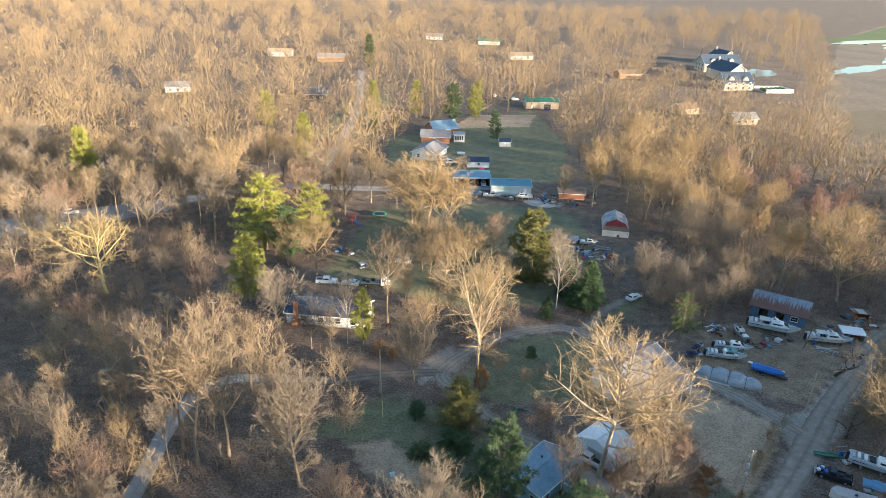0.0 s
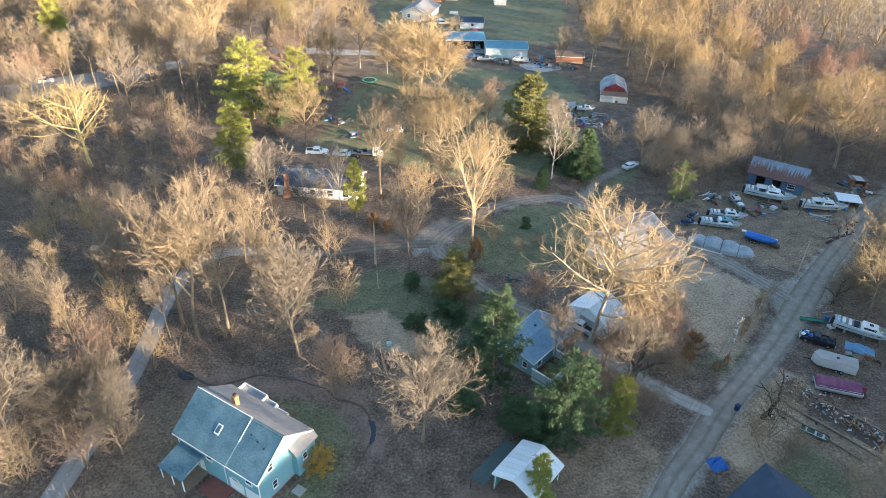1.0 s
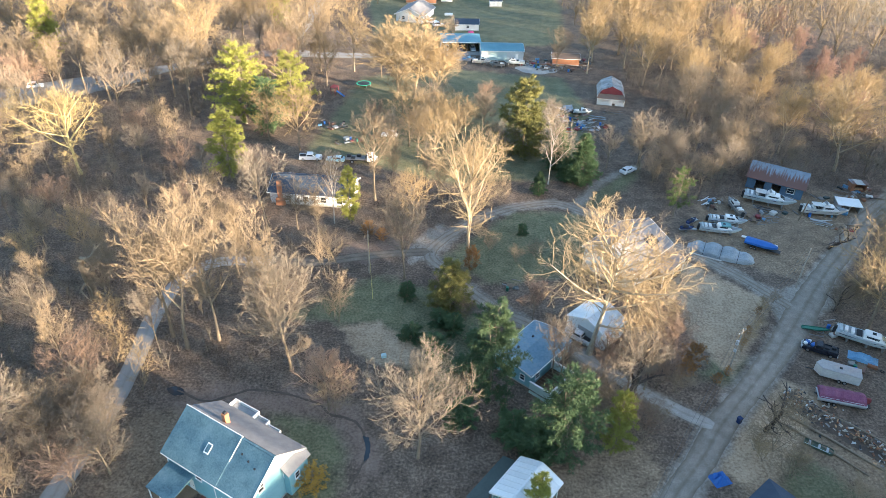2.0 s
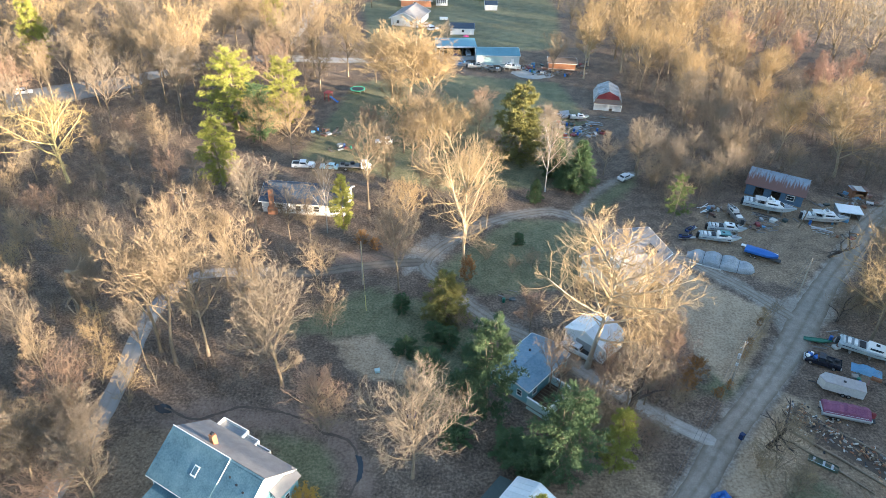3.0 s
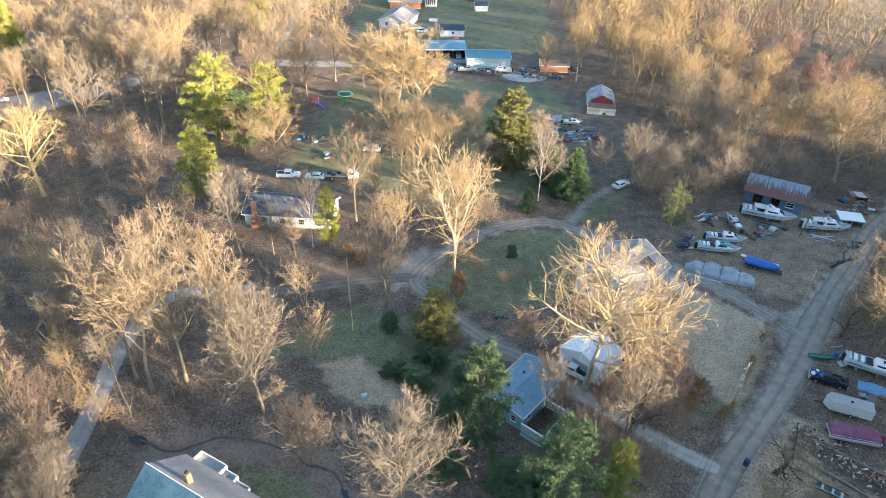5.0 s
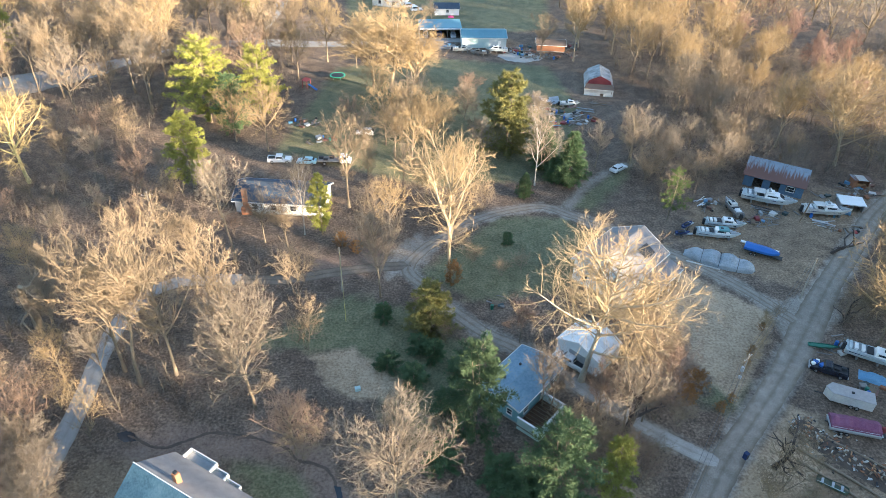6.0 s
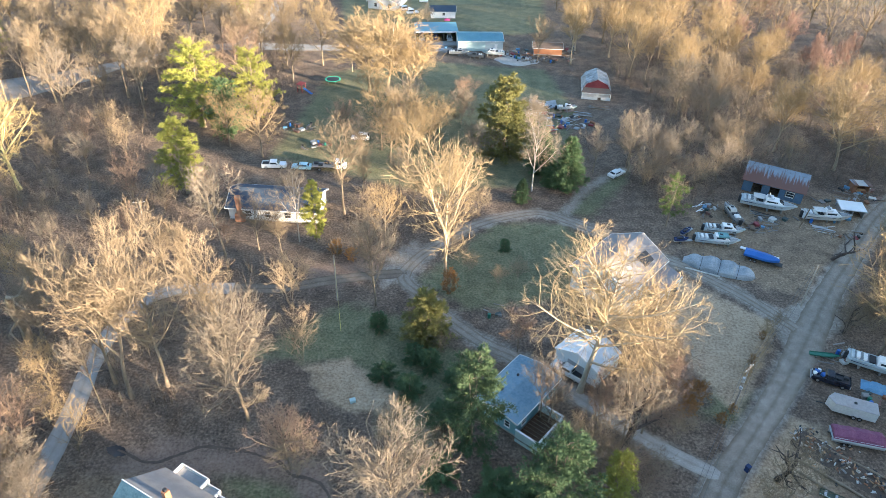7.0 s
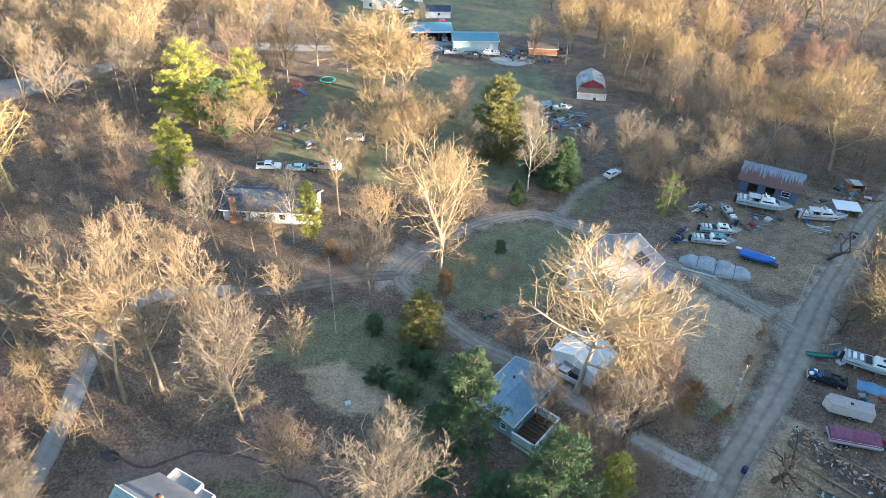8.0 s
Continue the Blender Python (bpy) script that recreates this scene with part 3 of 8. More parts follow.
    r = np.clip(0.0135 * ll, 0.03, 0.095)
    mid += np.column_stack([p, half, r, r * 0.7]).tolist() + np.column_stack([half, end, r * 0.7, r * 0.25]).tolist()
    # shoots on the side branches, then twigs on the shoots
    p2, d2, l2 = np.concatenate([p, half]), np.concatenate([d, kink]), np.concatenate([ll, ll]) * 0.5
    each = max(2, shoots // 2)
    p3, d3, u3 = sprout(rng, p2, d2, l2, each, 0.7, 0.2, 0.3, 1.05, 0.1)
    l3 = np.repeat(ll[np.tile(np.arange(len(ll)), 2)], each) * 0.36 * rng.uniform(0.5, 1.1, len(p3)) + 0.35
    keep = rng.uniform(0, 1, len(p3)) > gaps
    p3, d3, l3 = p3[keep], d3[keep], l3[keep]
    p4, d4, u4 = sprout(rng, p3, d3, l3, twigs, 0.55, 0.2, 0.25, 1.0, 0.08)
    l4 = twig_len * rng.uniform(0.45, 1.15, len(p4)) * (1.1 - 0.45 * u4)
    fine = np.concatenate([np.column_stack([p3, p3 + d3 * (l3 * 1.1)[:, None], np.full(len(p3), shoot_r)]), np.column_stack([p4, p4 + d4 * l4[:, None], np.full(len(p4), twig_r)])])
    return tubes(big, 6), join([tubes(mid, 3), slivers(fine)])


def far_tree(seed, height, crown, limbs=9, twigs=680, top=1.1, fork=0.16, r=0.058):
    """A bare tree of the far woods, a few hundred slivers: a trunk, limbs, and fans of twigs that fill an uneven dome."""
    rng = np.random.default_rng(seed)
    wave, phase = rng.normal(0, 1, (4, 3)) * 2.6 / crown, rng.uniform(0, 6.28, 4)
    heart = np.array([0, 0, height * fork])
    tip = np.array([rng.normal(0, 0.5), rng.normal(0, 0.5), height * 0.8])
    rows = [[0, 0, -0.2, *tip, 0.15], [0.02, 0, -0.2, *tip, 0.14], [0, 0.02, -0.2, *tip, 0.14]]
    for k in range(limbs):
        a, up = k * 2.4 + rng.normal(0, 0.3), rng.uniform(0.35, 0.95)
        base = heart * rng.uniform(0.9, 1.5)
        wide = crown * rng.uniform(0.5, 0.95) * (1.15 - 0.5 * up)
        rows.append([*base, wide * math.cos(a), wide * math.sin(a), base[2] + (height - base[2]) * up * 0.9, 0.075])
    done = 0
    while done < twigs:
        f, a, u = rng.uniform(0, 1), rng.uniform(0, 2 * math.pi), rng.uniform(0.08, 1) ** 0.4
        wide = crown * math.sin(math.pi * (0.06 + 0.9 * f) ** top) ** 0.62
        if rng.uniform() > (wide / crown) ** 2:
            continue
        p = np.array([wide * u * math.cos(a), wide * u * math.sin(a), height * (fork + (0.96 - fork) * f)])
        if np.sin(wave @ p + phase).mean() < -0.08 and rng.uniform() < 0.75:
            continue
        out = p - heart
        out /= np.linalg.norm(out)
        e = out + rng.normal(0, 0.34, 3) + [0, 0, 0.1]
        e /= np.linalg.norm(e)
        ll = rng.uniform(0.6, 1.5)
        rows.append([*(p - e * ll * 0.6), *(p + e * ll * 0.4), r * rng.uniform(0.7, 1.3)])
        done += 1
    return slivers(rows)


def conifer(seed, height, radius, tiers=26, bare=0.12, gap=0.0, droop=-0.1, clump=0.42, taper=0.7):
    """Evergreen: trunk with boughs, and sprays of needles with a ragged outline."""
    rng = np.random.default_rng(seed)
    big, tuft = [], []
    segs, pts, _ = grow(rng, np.zeros(3), np.array([0, 0, 1.0]), height * 0.97, height * 0.014, 0.02, 6, 0.03, 0.02)
    big += segs
    for k in range(tiers):
        f = bare + (0.98 - bare) * (k + rng.uniform(-0.3, 0.3)) / tiers
        prof = max(0.02, 1 - f) ** taper * min(1, 0.4 + (f - bare) * 3.5)
        sector = rng.uniform(0, 2 * math.pi)
        for j in range(7):
            if rng.uniform() < gap:
                continue
            a = sector + j * 0.9 + rng.normal(0, 0.25)
            ll = max(0.3, radius * prof * rng.uniform(0.6, 1.2))
            base = np.array([0, 0, height * f]) + [0, 0, rng.uniform(-0.25, 0.25)]
            d = np.array([math.cos(a), math.sin(a), droop + 0.55 * f + rng.normal(0, 0.08)])
            d /= np.linalg.norm(d)
            if j < 4:
                big.append([*base, *(base + d * ll), 0.045, 0.012])
            for q in range(int(4 + ll * 5.0)):
                g = rng.uniform(0.15, 1.05) ** 0.7
                c = base + d * ll * g + rng.normal(0, 0.13, 3) * (0.3 + ll * 0.35)
                for w in range(13):
                    e = d * 0.55 + rng.normal(0, 0.75, 3) + [0, 0, 0.15]
                    e /= np.linalg.norm(e)
                    tuft.append([*c, *(c + e * clump * rng.uniform(0.7, 1.5)), clump * 0.085])
    return tubes(big, 5), slivers(tuft)


# ---- ground ----
def ridge(x, y):
    """Height of the ground: level, with a wooded hill between the place and the low sun."""
    d = SUN_AZ.x * x + SUN_AZ.y * y
    across = -SUN_AZ.y * x - SUN_AZ.x * y
    t = np.clip((d - 130) / 90, 0, 1)
    end = np.clip((across + 35) / 90, 0, 1)
    open_side = np.clip((240 - (-SUN_AZ.y * x + SUN_AZ.x * y)) / 65, 0, 1)
    return 47.0 * t * t * (3 - 2 * t) * end * end * (3 - 2 * end) * open_side * open_side * (3 - 2 * open_side)


def axis(lo, hi, fine_lo, fine_hi, step, coarse):
    return np.unique(np.concatenate([np.arange(lo, fine_lo, coarse), np.arange(fine_lo, fine_hi, step), np.arange(fine_hi, hi + 1, coarse)]))


gx = np.unique(np.concatenate([axis(-4000, 4000, -210, 210, 3.0, 100.0), np.arange(-70, 100, 1.2)]))
gy = np.unique(np.concatenate([axis(-1600, 4600, 20, 420, 3.0, 100.0), np.arange(40, 150, 1.2)]))
GX, GY = np.meshgrid(gx, gy)
gv = np.stack([GX.ravel(), GY.ravel(), ridge(GX.ravel(), GY.ravel())], 1)
ii = (np.arange(len(gy) - 1)[:, None] * len(gx) + np.arange(len(gx) - 1)[None]).ravel()
gt = np.concatenate([np.stack([ii, ii + 1, ii + len(gx) + 1], 1), np.stack([ii, ii + len(gx) + 1, ii + len(gx)], 1)])


def cover(rings, soft=2.5):
    """How much of each place a kind of ground cover takes, fading over a few metres at the edge of its areas."""
    out = np.zeros(len(gv))
    for ring in rings:
        p = np.array(ring, float)
        near = (gv[:, 0] > p[:, 0].min() - 9) & (gv[:, 0] < p[:, 0].max() + 9) & (gv[:, 1] > p[:, 1].min() - 9) & (gv[:, 1] < p[:, 1].max() + 9)
        q = gv[near, :2]
        hit, dist = np.zeros(len(q), bool), np.full(len(q), 1e9)
        for c, d in zip(p, np.roll(p, -1, 0)):
            cross = (c[1] > q[:, 1]) != (d[1] > q[:, 1])
            with np.errstate(divide="ignore", invalid="ignore"):
                hit ^= cross & (q[:, 0] < (d[0] - c[0]) * (q[:, 1] - c[1]) / (d[1] - c[1]) + c[0])
            f = np.clip(((q - c) @ (d - c)) / ((d - c) @ (d - c)), 0, 1)
            dist = np.minimum(dist, np.linalg.norm(q - c - f[:, None] * (d - c), axis=1))
        out[near] = np.maximum(out[near], np.clip(0.5 + np.where(hit, dist, -dist) / (2 * soft), 0, 1))
    return out


COVER = {
    "grass": [[(-30, 84), (-14, 98), (-2, 94), (8, 84), (4, 70), (-2, 64), (-12, 82), (-22, 84)], [(-2, 104), (14, 124), (28, 124), (38, 112), (24, 100), (8, 96)], [(-38, 150), (-30, 205), (0, 215), (35, 210), (40, 180), (28, 140), (0, 135)],
              [(-30, 240), (-40, 300), (-5, 345), (35, 385), (45, 300), (40, 245), (0, 236)], [(-28, 63.6), (-20, 62.6), (-15, 60.5), (-13.2, 56), (-14, 48), (-16, 40), (-21, 40), (-19, 52), (-24, 60)], [(28, 128), (40, 142), (48, 150), (44, 140), (34, 126)], [(40, 74), (46, 80), (50, 78), (46, 72)], [(-75, 300), (-75, 420), (-50, 420), (-45, 300)], [(44, 50), (50, 60), (58, 52), (50, 44)]],
    "dry": [[(42, 84), (40, 105), (46, 108), (60, 94), (52, 82), (46, 74)], [(-18.2, 82.2), (-15.2, 84.2), (-11.9, 84.7), (-7.3, 80.8), (-3.3, 76.2), (-4.9, 73.0), (-8.9, 73.4), (-12.6, 74.2), (-15.5, 77.0)], [(-10, 330), (0, 365), (36, 372), (30, 340)], [(36, 56), (44, 52), (60, 70), (54, 74)]],
    "litter": [[(50, 116), (56, 130), (70, 136), (92, 138), (100, 132), (84, 118), (70, 104), (66, 102), (58, 107)], [(-46, 44), (-46, 62), (-36, 66), (-36, 44)], [(34, 40), (41, 58), (52, 66), (66, 56), (58, 38), (40, 32)], [(4, 38), (10, 54), (30, 60), (32, 48), (20, 32)]],
    "bare": [[(-44, 63), (-34, 69), (-27, 67), (-20, 68), (-13, 64), (-9, 57), (-7, 52), (-11, 51), (-13.5, 57), (-17, 61.5), (-24, 62.5), (-30, 62), (-38, 62)], [(-24, 108), (-10, 112), (-4, 106), (-20, 101)], [(0, 46), (6, 54), (20, 46), (14, 36)]],
}
ROADS = {
    "lane": [(20, 30, 3.6), (29.2, 48, 3.6), (36.5, 57.3, 3.8), (41.5, 64, 4.0), (48, 71.3, 3.8), (55.2, 79.6, 4.2), (63, 89.5, 5.2), (68.5, 96.8, 4.8), (75, 105, 4.2), (82, 113, 4.0), (89.2, 121.5, 4.0), (97.4, 130.4, 3.8), (120, 150, 3.8)],
    "branch": [(63, 93), (57.1, 101.5), (52.2, 106.8), (48.8, 110.2), (42.5, 114.5), (36, 120), (28.1, 126.1)],
    "shed_drive": [(40, 63.5), (37.6, 65), (33.2, 68.1), (28.9, 71.6), (25.3, 75.2), (20, 80)],
    "loop": [(30, 124.5), (23.4, 128.2), (14.5, 125.6), (8.2, 121.8), (2.3, 115.9), (-2.2, 110.2), (-4.0, 105.0), (-0.8, 100.5), (2.4, 96.1), (6.3, 91.6), (10.1, 88.0), (14.8, 85), (20, 80)],
    "track": [(28, 126), (33.3, 135.8), (39.8, 142.9), (46.4, 148.1)],
}


def verge(line, wide):
    """A ring round a line of road."""
    p = [np.array(q[:2], float) for q in line]
    left, right = [], []
    for i, q in enumerate(p):
        d = p[min(i + 1, len(p) - 1)] - p[max(i - 1, 0)]
        d /= np.linalg.norm(d)
        left.append(tuple(q + np.array([-d[1], d[0]]) * wide))
        right.append(tuple(q - np.array([-d[1], d[0]]) * wide))
    return left + right[::-1]


COVER["gravel"] = [verge(ROADS["lane"], 2.6), verge(ROADS["branch"], 1.9), verge(ROADS["shed_drive"], 1.6), verge(ROADS["loop"], 1.8), verge(ROADS["track"], 1.2), [(14, 82), (11, 90), (20, 84), (22, 78)], [(58, 84), (60, 96), (70, 102), (72, 94)], [(-8, 110), (-2, 118), (0, 108), (-8, 102)]]
gm = big_mesh("ground", gv, gt, M["ground"])
for key, rings in COVER.items():
    gm.attributes.new(key, "FLOAT", "POINT").data.foreach_set("value", cover(rings, 1.3 if key == "gravel" else 1.4 if key == "dry" else 2.5).astype(np.float32))
tagged(new("ground", gm), "leaf-littered winter ground with lawns and bare earth", "ground", kind="structure")


def smooth_line(points, steps=6):
    """A curve through points of any size."""
    p = [np.array(q, float) for q in points]
    p = [2 * p[0] - p[1]] + p + [2 * p[-1] - p[-2]]
    out = []
    for i in range(1, len(p) - 2):
        for k in range(steps):
            t = k / steps
            out.append(0.5 * (2 * p[i] + (p[i + 1] - p[i - 1]) * t + (2 * p[i - 1] - 5 * p[i] + 4 * p[i + 1] - p[i + 2]) * t * t + (3 * p[i] - p[i - 1] - 3 * p[i + 1] + p[i + 2]) * t ** 3))
    out.append(p[-2])
    return out


def ribbon(name, points, width, z, mat, label, category="road", seed=0, ragged=0.08):
    """A road along points, slightly crowned, with ragged edges; its own mask 'across' runs from -1 to 1 over its width."""
    rng = np.random.default_rng(seed + 7)
    line = smooth_line(points, 14)
    verts, faces, mask = [], [], []
    cross = (-1, -0.75, -0.45, 0, 0.45, 0.75, 1)
    wl = wr = 1.0
    for i, p in enumerate(line):
        a, b = line[max(0, i - 1)], line[min(len(line) - 1, i + 1)]
        d = (b - a)[:2]
        d /= np.linalg.norm(d)
        nrm = np.array([-d[1], d[0]])
        w = (p[2] if len(p) > 2 else width) / 2
        wl, wr = 0.7 * wl + 0.3 * (1 + rng.normal(0, ragged)), 0.7 * wr + 0.3 * (1 + rng.normal(0, ragged))
        for u in cross:
            verts.append((*(p[:2] + nrm * w * u * (wl if u > 0 else wr)), z + 0.03 * (1 - u * u)))
            mask.append(u)
    k = len(cross)
    for i in range(len(line) - 1):
        for j in range(k - 1):
            q = i * k + j
            faces.append((q, q + k, q + k + 1, q + 1))
    me = mesh_from(name, verts, faces, mat, True)
    me.attributes.new("across", "FLOAT", "POINT").data.foreach_set("value", np.array(mask, dtype=np.float32))
    return tagged(new(name, me), label, category, kind="structure")


def patch(name, points, z, mat, label, seed=0, rough=0.12):
    """A piece of lawn or bare earth with a ragged outline."""
    rng = np.random.default_rng(seed + 3)
    line = smooth_line(list(points) + [points[0]], 6)[:-1]
    c = sum(line) / len(line)
    verts = [(*c, z)] + [(*(c + (p - c) * (1 + rng.normal(0, rough * 0.5))), z) for p in line]
    verts = verts[1:]
    faces = [tuple(range(len(verts)))]
    return tagged(new(name, mesh_from(name, verts, faces, mat)), label, "ground", kind="structure")


ribbon("gravel_road", ROADS["lane"], 3.8, 0.02, M["gravel"], "grey gravel lane with worn wheel tracks", seed=1)
ribbon("gravel_drive", ROADS["branch"], 2.3, 0.02, M["gravel"], "gravel drive branching off the lane", seed=2)
ribbon("gravel_drive", ROADS["shed_drive"], 2.5, 0.025, M["pale_gravel"], "pale gravel drive to the shed", seed=3)
ribbon("gravel_drive", ROADS["loop"], 2.4, 0.03, M["gravel"], "curving earth and gravel drive", seed=4)
ribbon("paved_drive", [(-34, 101.3), (-40, 101), (-45.3, 100), (-49.4, 96), (-50.9, 89), (-51, 82), (-50, 74), (-49.5, 65), (-49.6, 58), (-50.2, 49.3), (-51, 30)], 3.1, 0.05, M["asphalt"], "narrow paved road through the woods", seed=5, ragged=0.06)
ribbon("earth_track", [(-3.5, 106.5), (-10.8, 105.5), (-18.5, 103.7), (-25.3, 101.6), (-34, 101.3)], 2.7, 0.03, M["earth_track"], "brown earth track under bare trees", seed=8)
ribbon("ditch", [(-41, 66.5), (-36, 64.5), (-32.8, 65.7), (-29.5, 67.2), (-25.1, 66.8), (-21.5, 65.8), (-18.6, 64.6), (-16.9, 62.9), (-14.6, 62.4), (-12.6, 61.2), (-11.2, 58.9), (-10.5, 56.4), (-11.1, 53.6), (-12.4, 50)], 0.42, 0.0, M["wet_earth"], "narrow dark ditch in bare earth", "ditch", seed=9, ragged=0.7)
tagged(patch("water", [(-42.6, 66.8), (-41.2, 67.2), (-39.9, 66.4), (-39.6, 65.6), (-40.9, 65.4), (-42.2, 66.0)], 0.02, M["water"], "small dark pool in a creek bed", 35, 0.15), category="water")
tagged(patch("water", [(-11.6, 59.0), (-10.8, 58.8), (-10.2, 57.0), (-10.4, 55.0), (-10.9, 54.8), (-10.9, 57.0)], 0.04, M["water"], "small dark pool in a creek bed", 36, 0.15), category="water")
ribbon("paved_road", [(-220, 136, 17), (-139, 172, 17), (-116, 187, 16), (-106, 194, 13), (-94, 206, 7), (-78.8, 218, 6.5), (-62.8, 225, 7), (-40, 225, 6), (-9.4, 227.2, 6), (6.5, 226, 6)], 7.5, 0.05, M["asphalt"], "paved country road", seed=6)
patch("concrete_pad", [(-102.8, 194.6), (-98.6, 200.4), (-95.6, 196.6), (-100.4, 191.4)], 0.07, M["concrete"], "pale concrete pad beside the country road", 34, 0.03)
ribbon("paved_road", [(-61.7, 222), (-59.3, 273), (-62.6, 344), (-68.4, 399), (-85.3, 512)], 5, 0.04, M["asphalt"], "paved country road", seed=7)


# ---- fields, water and creek ----
patch("field", [(165, 290), (205, 400), (330, 640), (460, 900), (700, 1250), (1100, 1700), (1500, 1900), (900, 900), (420, 420), (260, 300)], 0.03, M["mud"], "muddy winter field with standing water", 11, 0.02)
patch("field", [(420, 900), (560, 1050), (900, 1500), (1100, 1650), (1000, 1250), (640, 950)], 0.05, M["crop"], "green winter crop in a flat field", 12, 0.02)
patch("field", [(195, 355), (235, 420), (270, 425), (290, 390), (250, 340)], 0.05, M["stubble"], "pale stubble field", 13, 0.05)
for i, ring in enumerate(([(440, 880), (470, 915), (540, 955), (600, 975), (560, 940), (500, 905), (480, 880)], [(300, 590), (320, 620), (350, 650), (400, 680), (430, 690), (390, 660), (350, 620)], [(480, 840), (510, 890), (560, 900), (540, 860)], [(225, 560), (235, 600), (255, 600), (250, 570)], [(400, 690), (430, 740), (470, 760), (450, 710)])):
    w = patch("water", ring, 0.08, M["water"], "shallow standing water on a field", 20 + i, 0.25)
    tagged(w, category="water")
patch("gravel_yard", [(22, 214), (20, 219), (26, 222), (33, 220), (34, 216), (28, 213)], 0.04, M["gravel_pad"], "pale gravel patch in a yard", 33)
# ---- buildings ----
def slab(corners, thick):
    """A plate through four or more corners, thickened downward."""
    bm = bmesh.new()
    top = [bm.verts.new(c) for c in corners]
    low = [bm.verts.new((c[0], c[1], c[2] - thick)) for c in corners]
    k = len(corners)
    bm.faces.new(top)
    bm.faces.new(low[::-1])
    for a in range(k):
        bm.faces.new((low[a], low[(a + 1) % k], top[(a + 1) % k], top[a]))
    bmesh.ops.recalc_face_normals(bm, faces=bm.faces[:])
    return bm


def gable_body(w, d, h, rise):
    """Walls with gable ends; the ridge runs along x."""
    bm = bmesh.new()
    rows = []
    for x in (-w / 2, w / 2):
        rows.append([bm.verts.new(c) for c in ((x, -d / 2, 0), (x, d / 2, 0), (x, d / 2, h), (x, 0, h + rise), (x, -d / 2, h))])
    bm.faces.new(rows[0])
    bm.faces.new(rows[1][::-1])
    for a in range(5):
        b = (a + 1) % 5
        bm.faces.new((rows[0][a], rows[0][b], rows[1][b], rows[1][a]))
    bmesh.ops.recalc_face_normals(bm, faces=bm.faces[:])
    return bm


def wall_matrix(side, w, d, u, z):
    """A place on a wall of a house of w by d, looking outward along its own -y."""
    if side == "front":
        return pose(u, -d / 2, z)
    if side == "back":
        return pose(u, d / 2, z, 0, 0, 180)
    if side == "right":
        return pose(w / 2, u, z, 0, 0, 90)
    return pose(-w / 2, u, z, 0, 0, -90)


def window(parent, m, w, h, frame_mat="white_paint", pane_mat="pane", depth=0.06):
    """A window with a frame of four bars, a sill and a set-back pane."""
    bm = bmesh.new()
    t = 0.09
    for x0, z0, x1, z1 in ((-w / 2 - t, -t, w / 2 + t, 0), (-w / 2 - t, h, w / 2 + t, h + t), (-w / 2 - t, 0, -w / 2, h), (w / 2, 0, w / 2 + t, h), (-w / 2, h / 2 - 0.025, w / 2, h / 2 + 0.025)):
        vs = bmesh.ops.create_cube(bm, size=1.0)["verts"]
        for v in vs:
            v.co = Vector(((x0 + x1) / 2 + v.co.x * (x1 - x0), -depth / 2 + v.co.y * depth, (z0 + z1) / 2 + v.co.z * (z1 - z0)))
    fr = part("window", bm, M[frame_mat], parent, m=m)
    part("pane", box(-w / 2, -0.02, 0, w / 2, -0.005, h), M[pane_mat], fr)
    part("sill", box(-w / 2 - 0.12, -0.14, -0.14, w / 2 + 0.12, -0.07, -0.095), M[frame_mat], fr)
    return fr


def door(parent, m, w=0.95, h=2.05, mat="white_paint"):
    d = part("door", box(-w / 2, -0.05, 0.02, w / 2, 0.0, h, 0.015), M[mat], parent, m=m)
    part("door_handle", box(w / 2 - 0.16, -0.10, 0.98, w / 2 - 0.06, -0.055, 1.04), M["dark"], d)
    return d


def roof_planes(parent, w, d, h, rise, over, mat, thick=0.16, panels=0, name="roof"):
    """Two roof slopes with overhang, a ridge cap and white barge boards; panels: sheets a slope."""
    k = rise / (d / 2)
    for s in (-1, 1):
        y0, z0 = s * (d / 2 + over), h - over * k
        if not panels:
            part(name, slab([(-w / 2 - over, y0, z0 + 0.18), (w / 2 + over, y0, z0 + 0.18), (w / 2 + over, 0, h + rise + 0.18), (-w / 2 - over, 0, h + rise + 0.18)], thick), M[mat], parent)
        else:
            full = w + 2 * over
            base = part(name, slab([(-w / 2 - over, y0, z0 + 0.12), (w / 2 + over, y0, z0 + 0.12), (w / 2 + over, 0, h + rise + 0.12), (-w / 2 - over, 0, h + rise + 0.12)], 0.1), M[mat], parent)
            step = full / panels
            for i in range(panels):
                x0 = -full / 2 + i * step
                part("roof_panel", slab([(x0 + 0.02, y0 - s * -0.03, z0 + 0.17), (x0 + step - 0.02, y0 + s * 0.03, z0 + 0.17), (x0 + step - 0.02, s * 0.02, h + rise + 0.17), (x0 + 0.02, s * 0.02, h + rise + 0.17)], 0.045), M[mat], base)
        for x in (-w / 2 - over - 0.05, w / 2 + over + 0.01):
            part("barge_board", slab([(x, y0, z0 + 0.22), (x + 0.04, y0, z0 + 0.22), (x + 0.04, 0, h + rise + 0.22), (x, 0, h + rise + 0.22)], 0.3), M["white_paint"], parent)
        part("gutter", box(-w / 2 - over, y0 - (0.12 if s < 0 else 0), z0 + 0.02, w / 2 + over, y0 + (0.12 if s > 0 else 0), z0 + 0.13), M["white_paint"], parent)
    part("ridge_cap", box(-w / 2 - over, -0.14, h + rise + 0.15, w / 2 + over, 0.14, h + rise + 0.215), M[mat], parent)


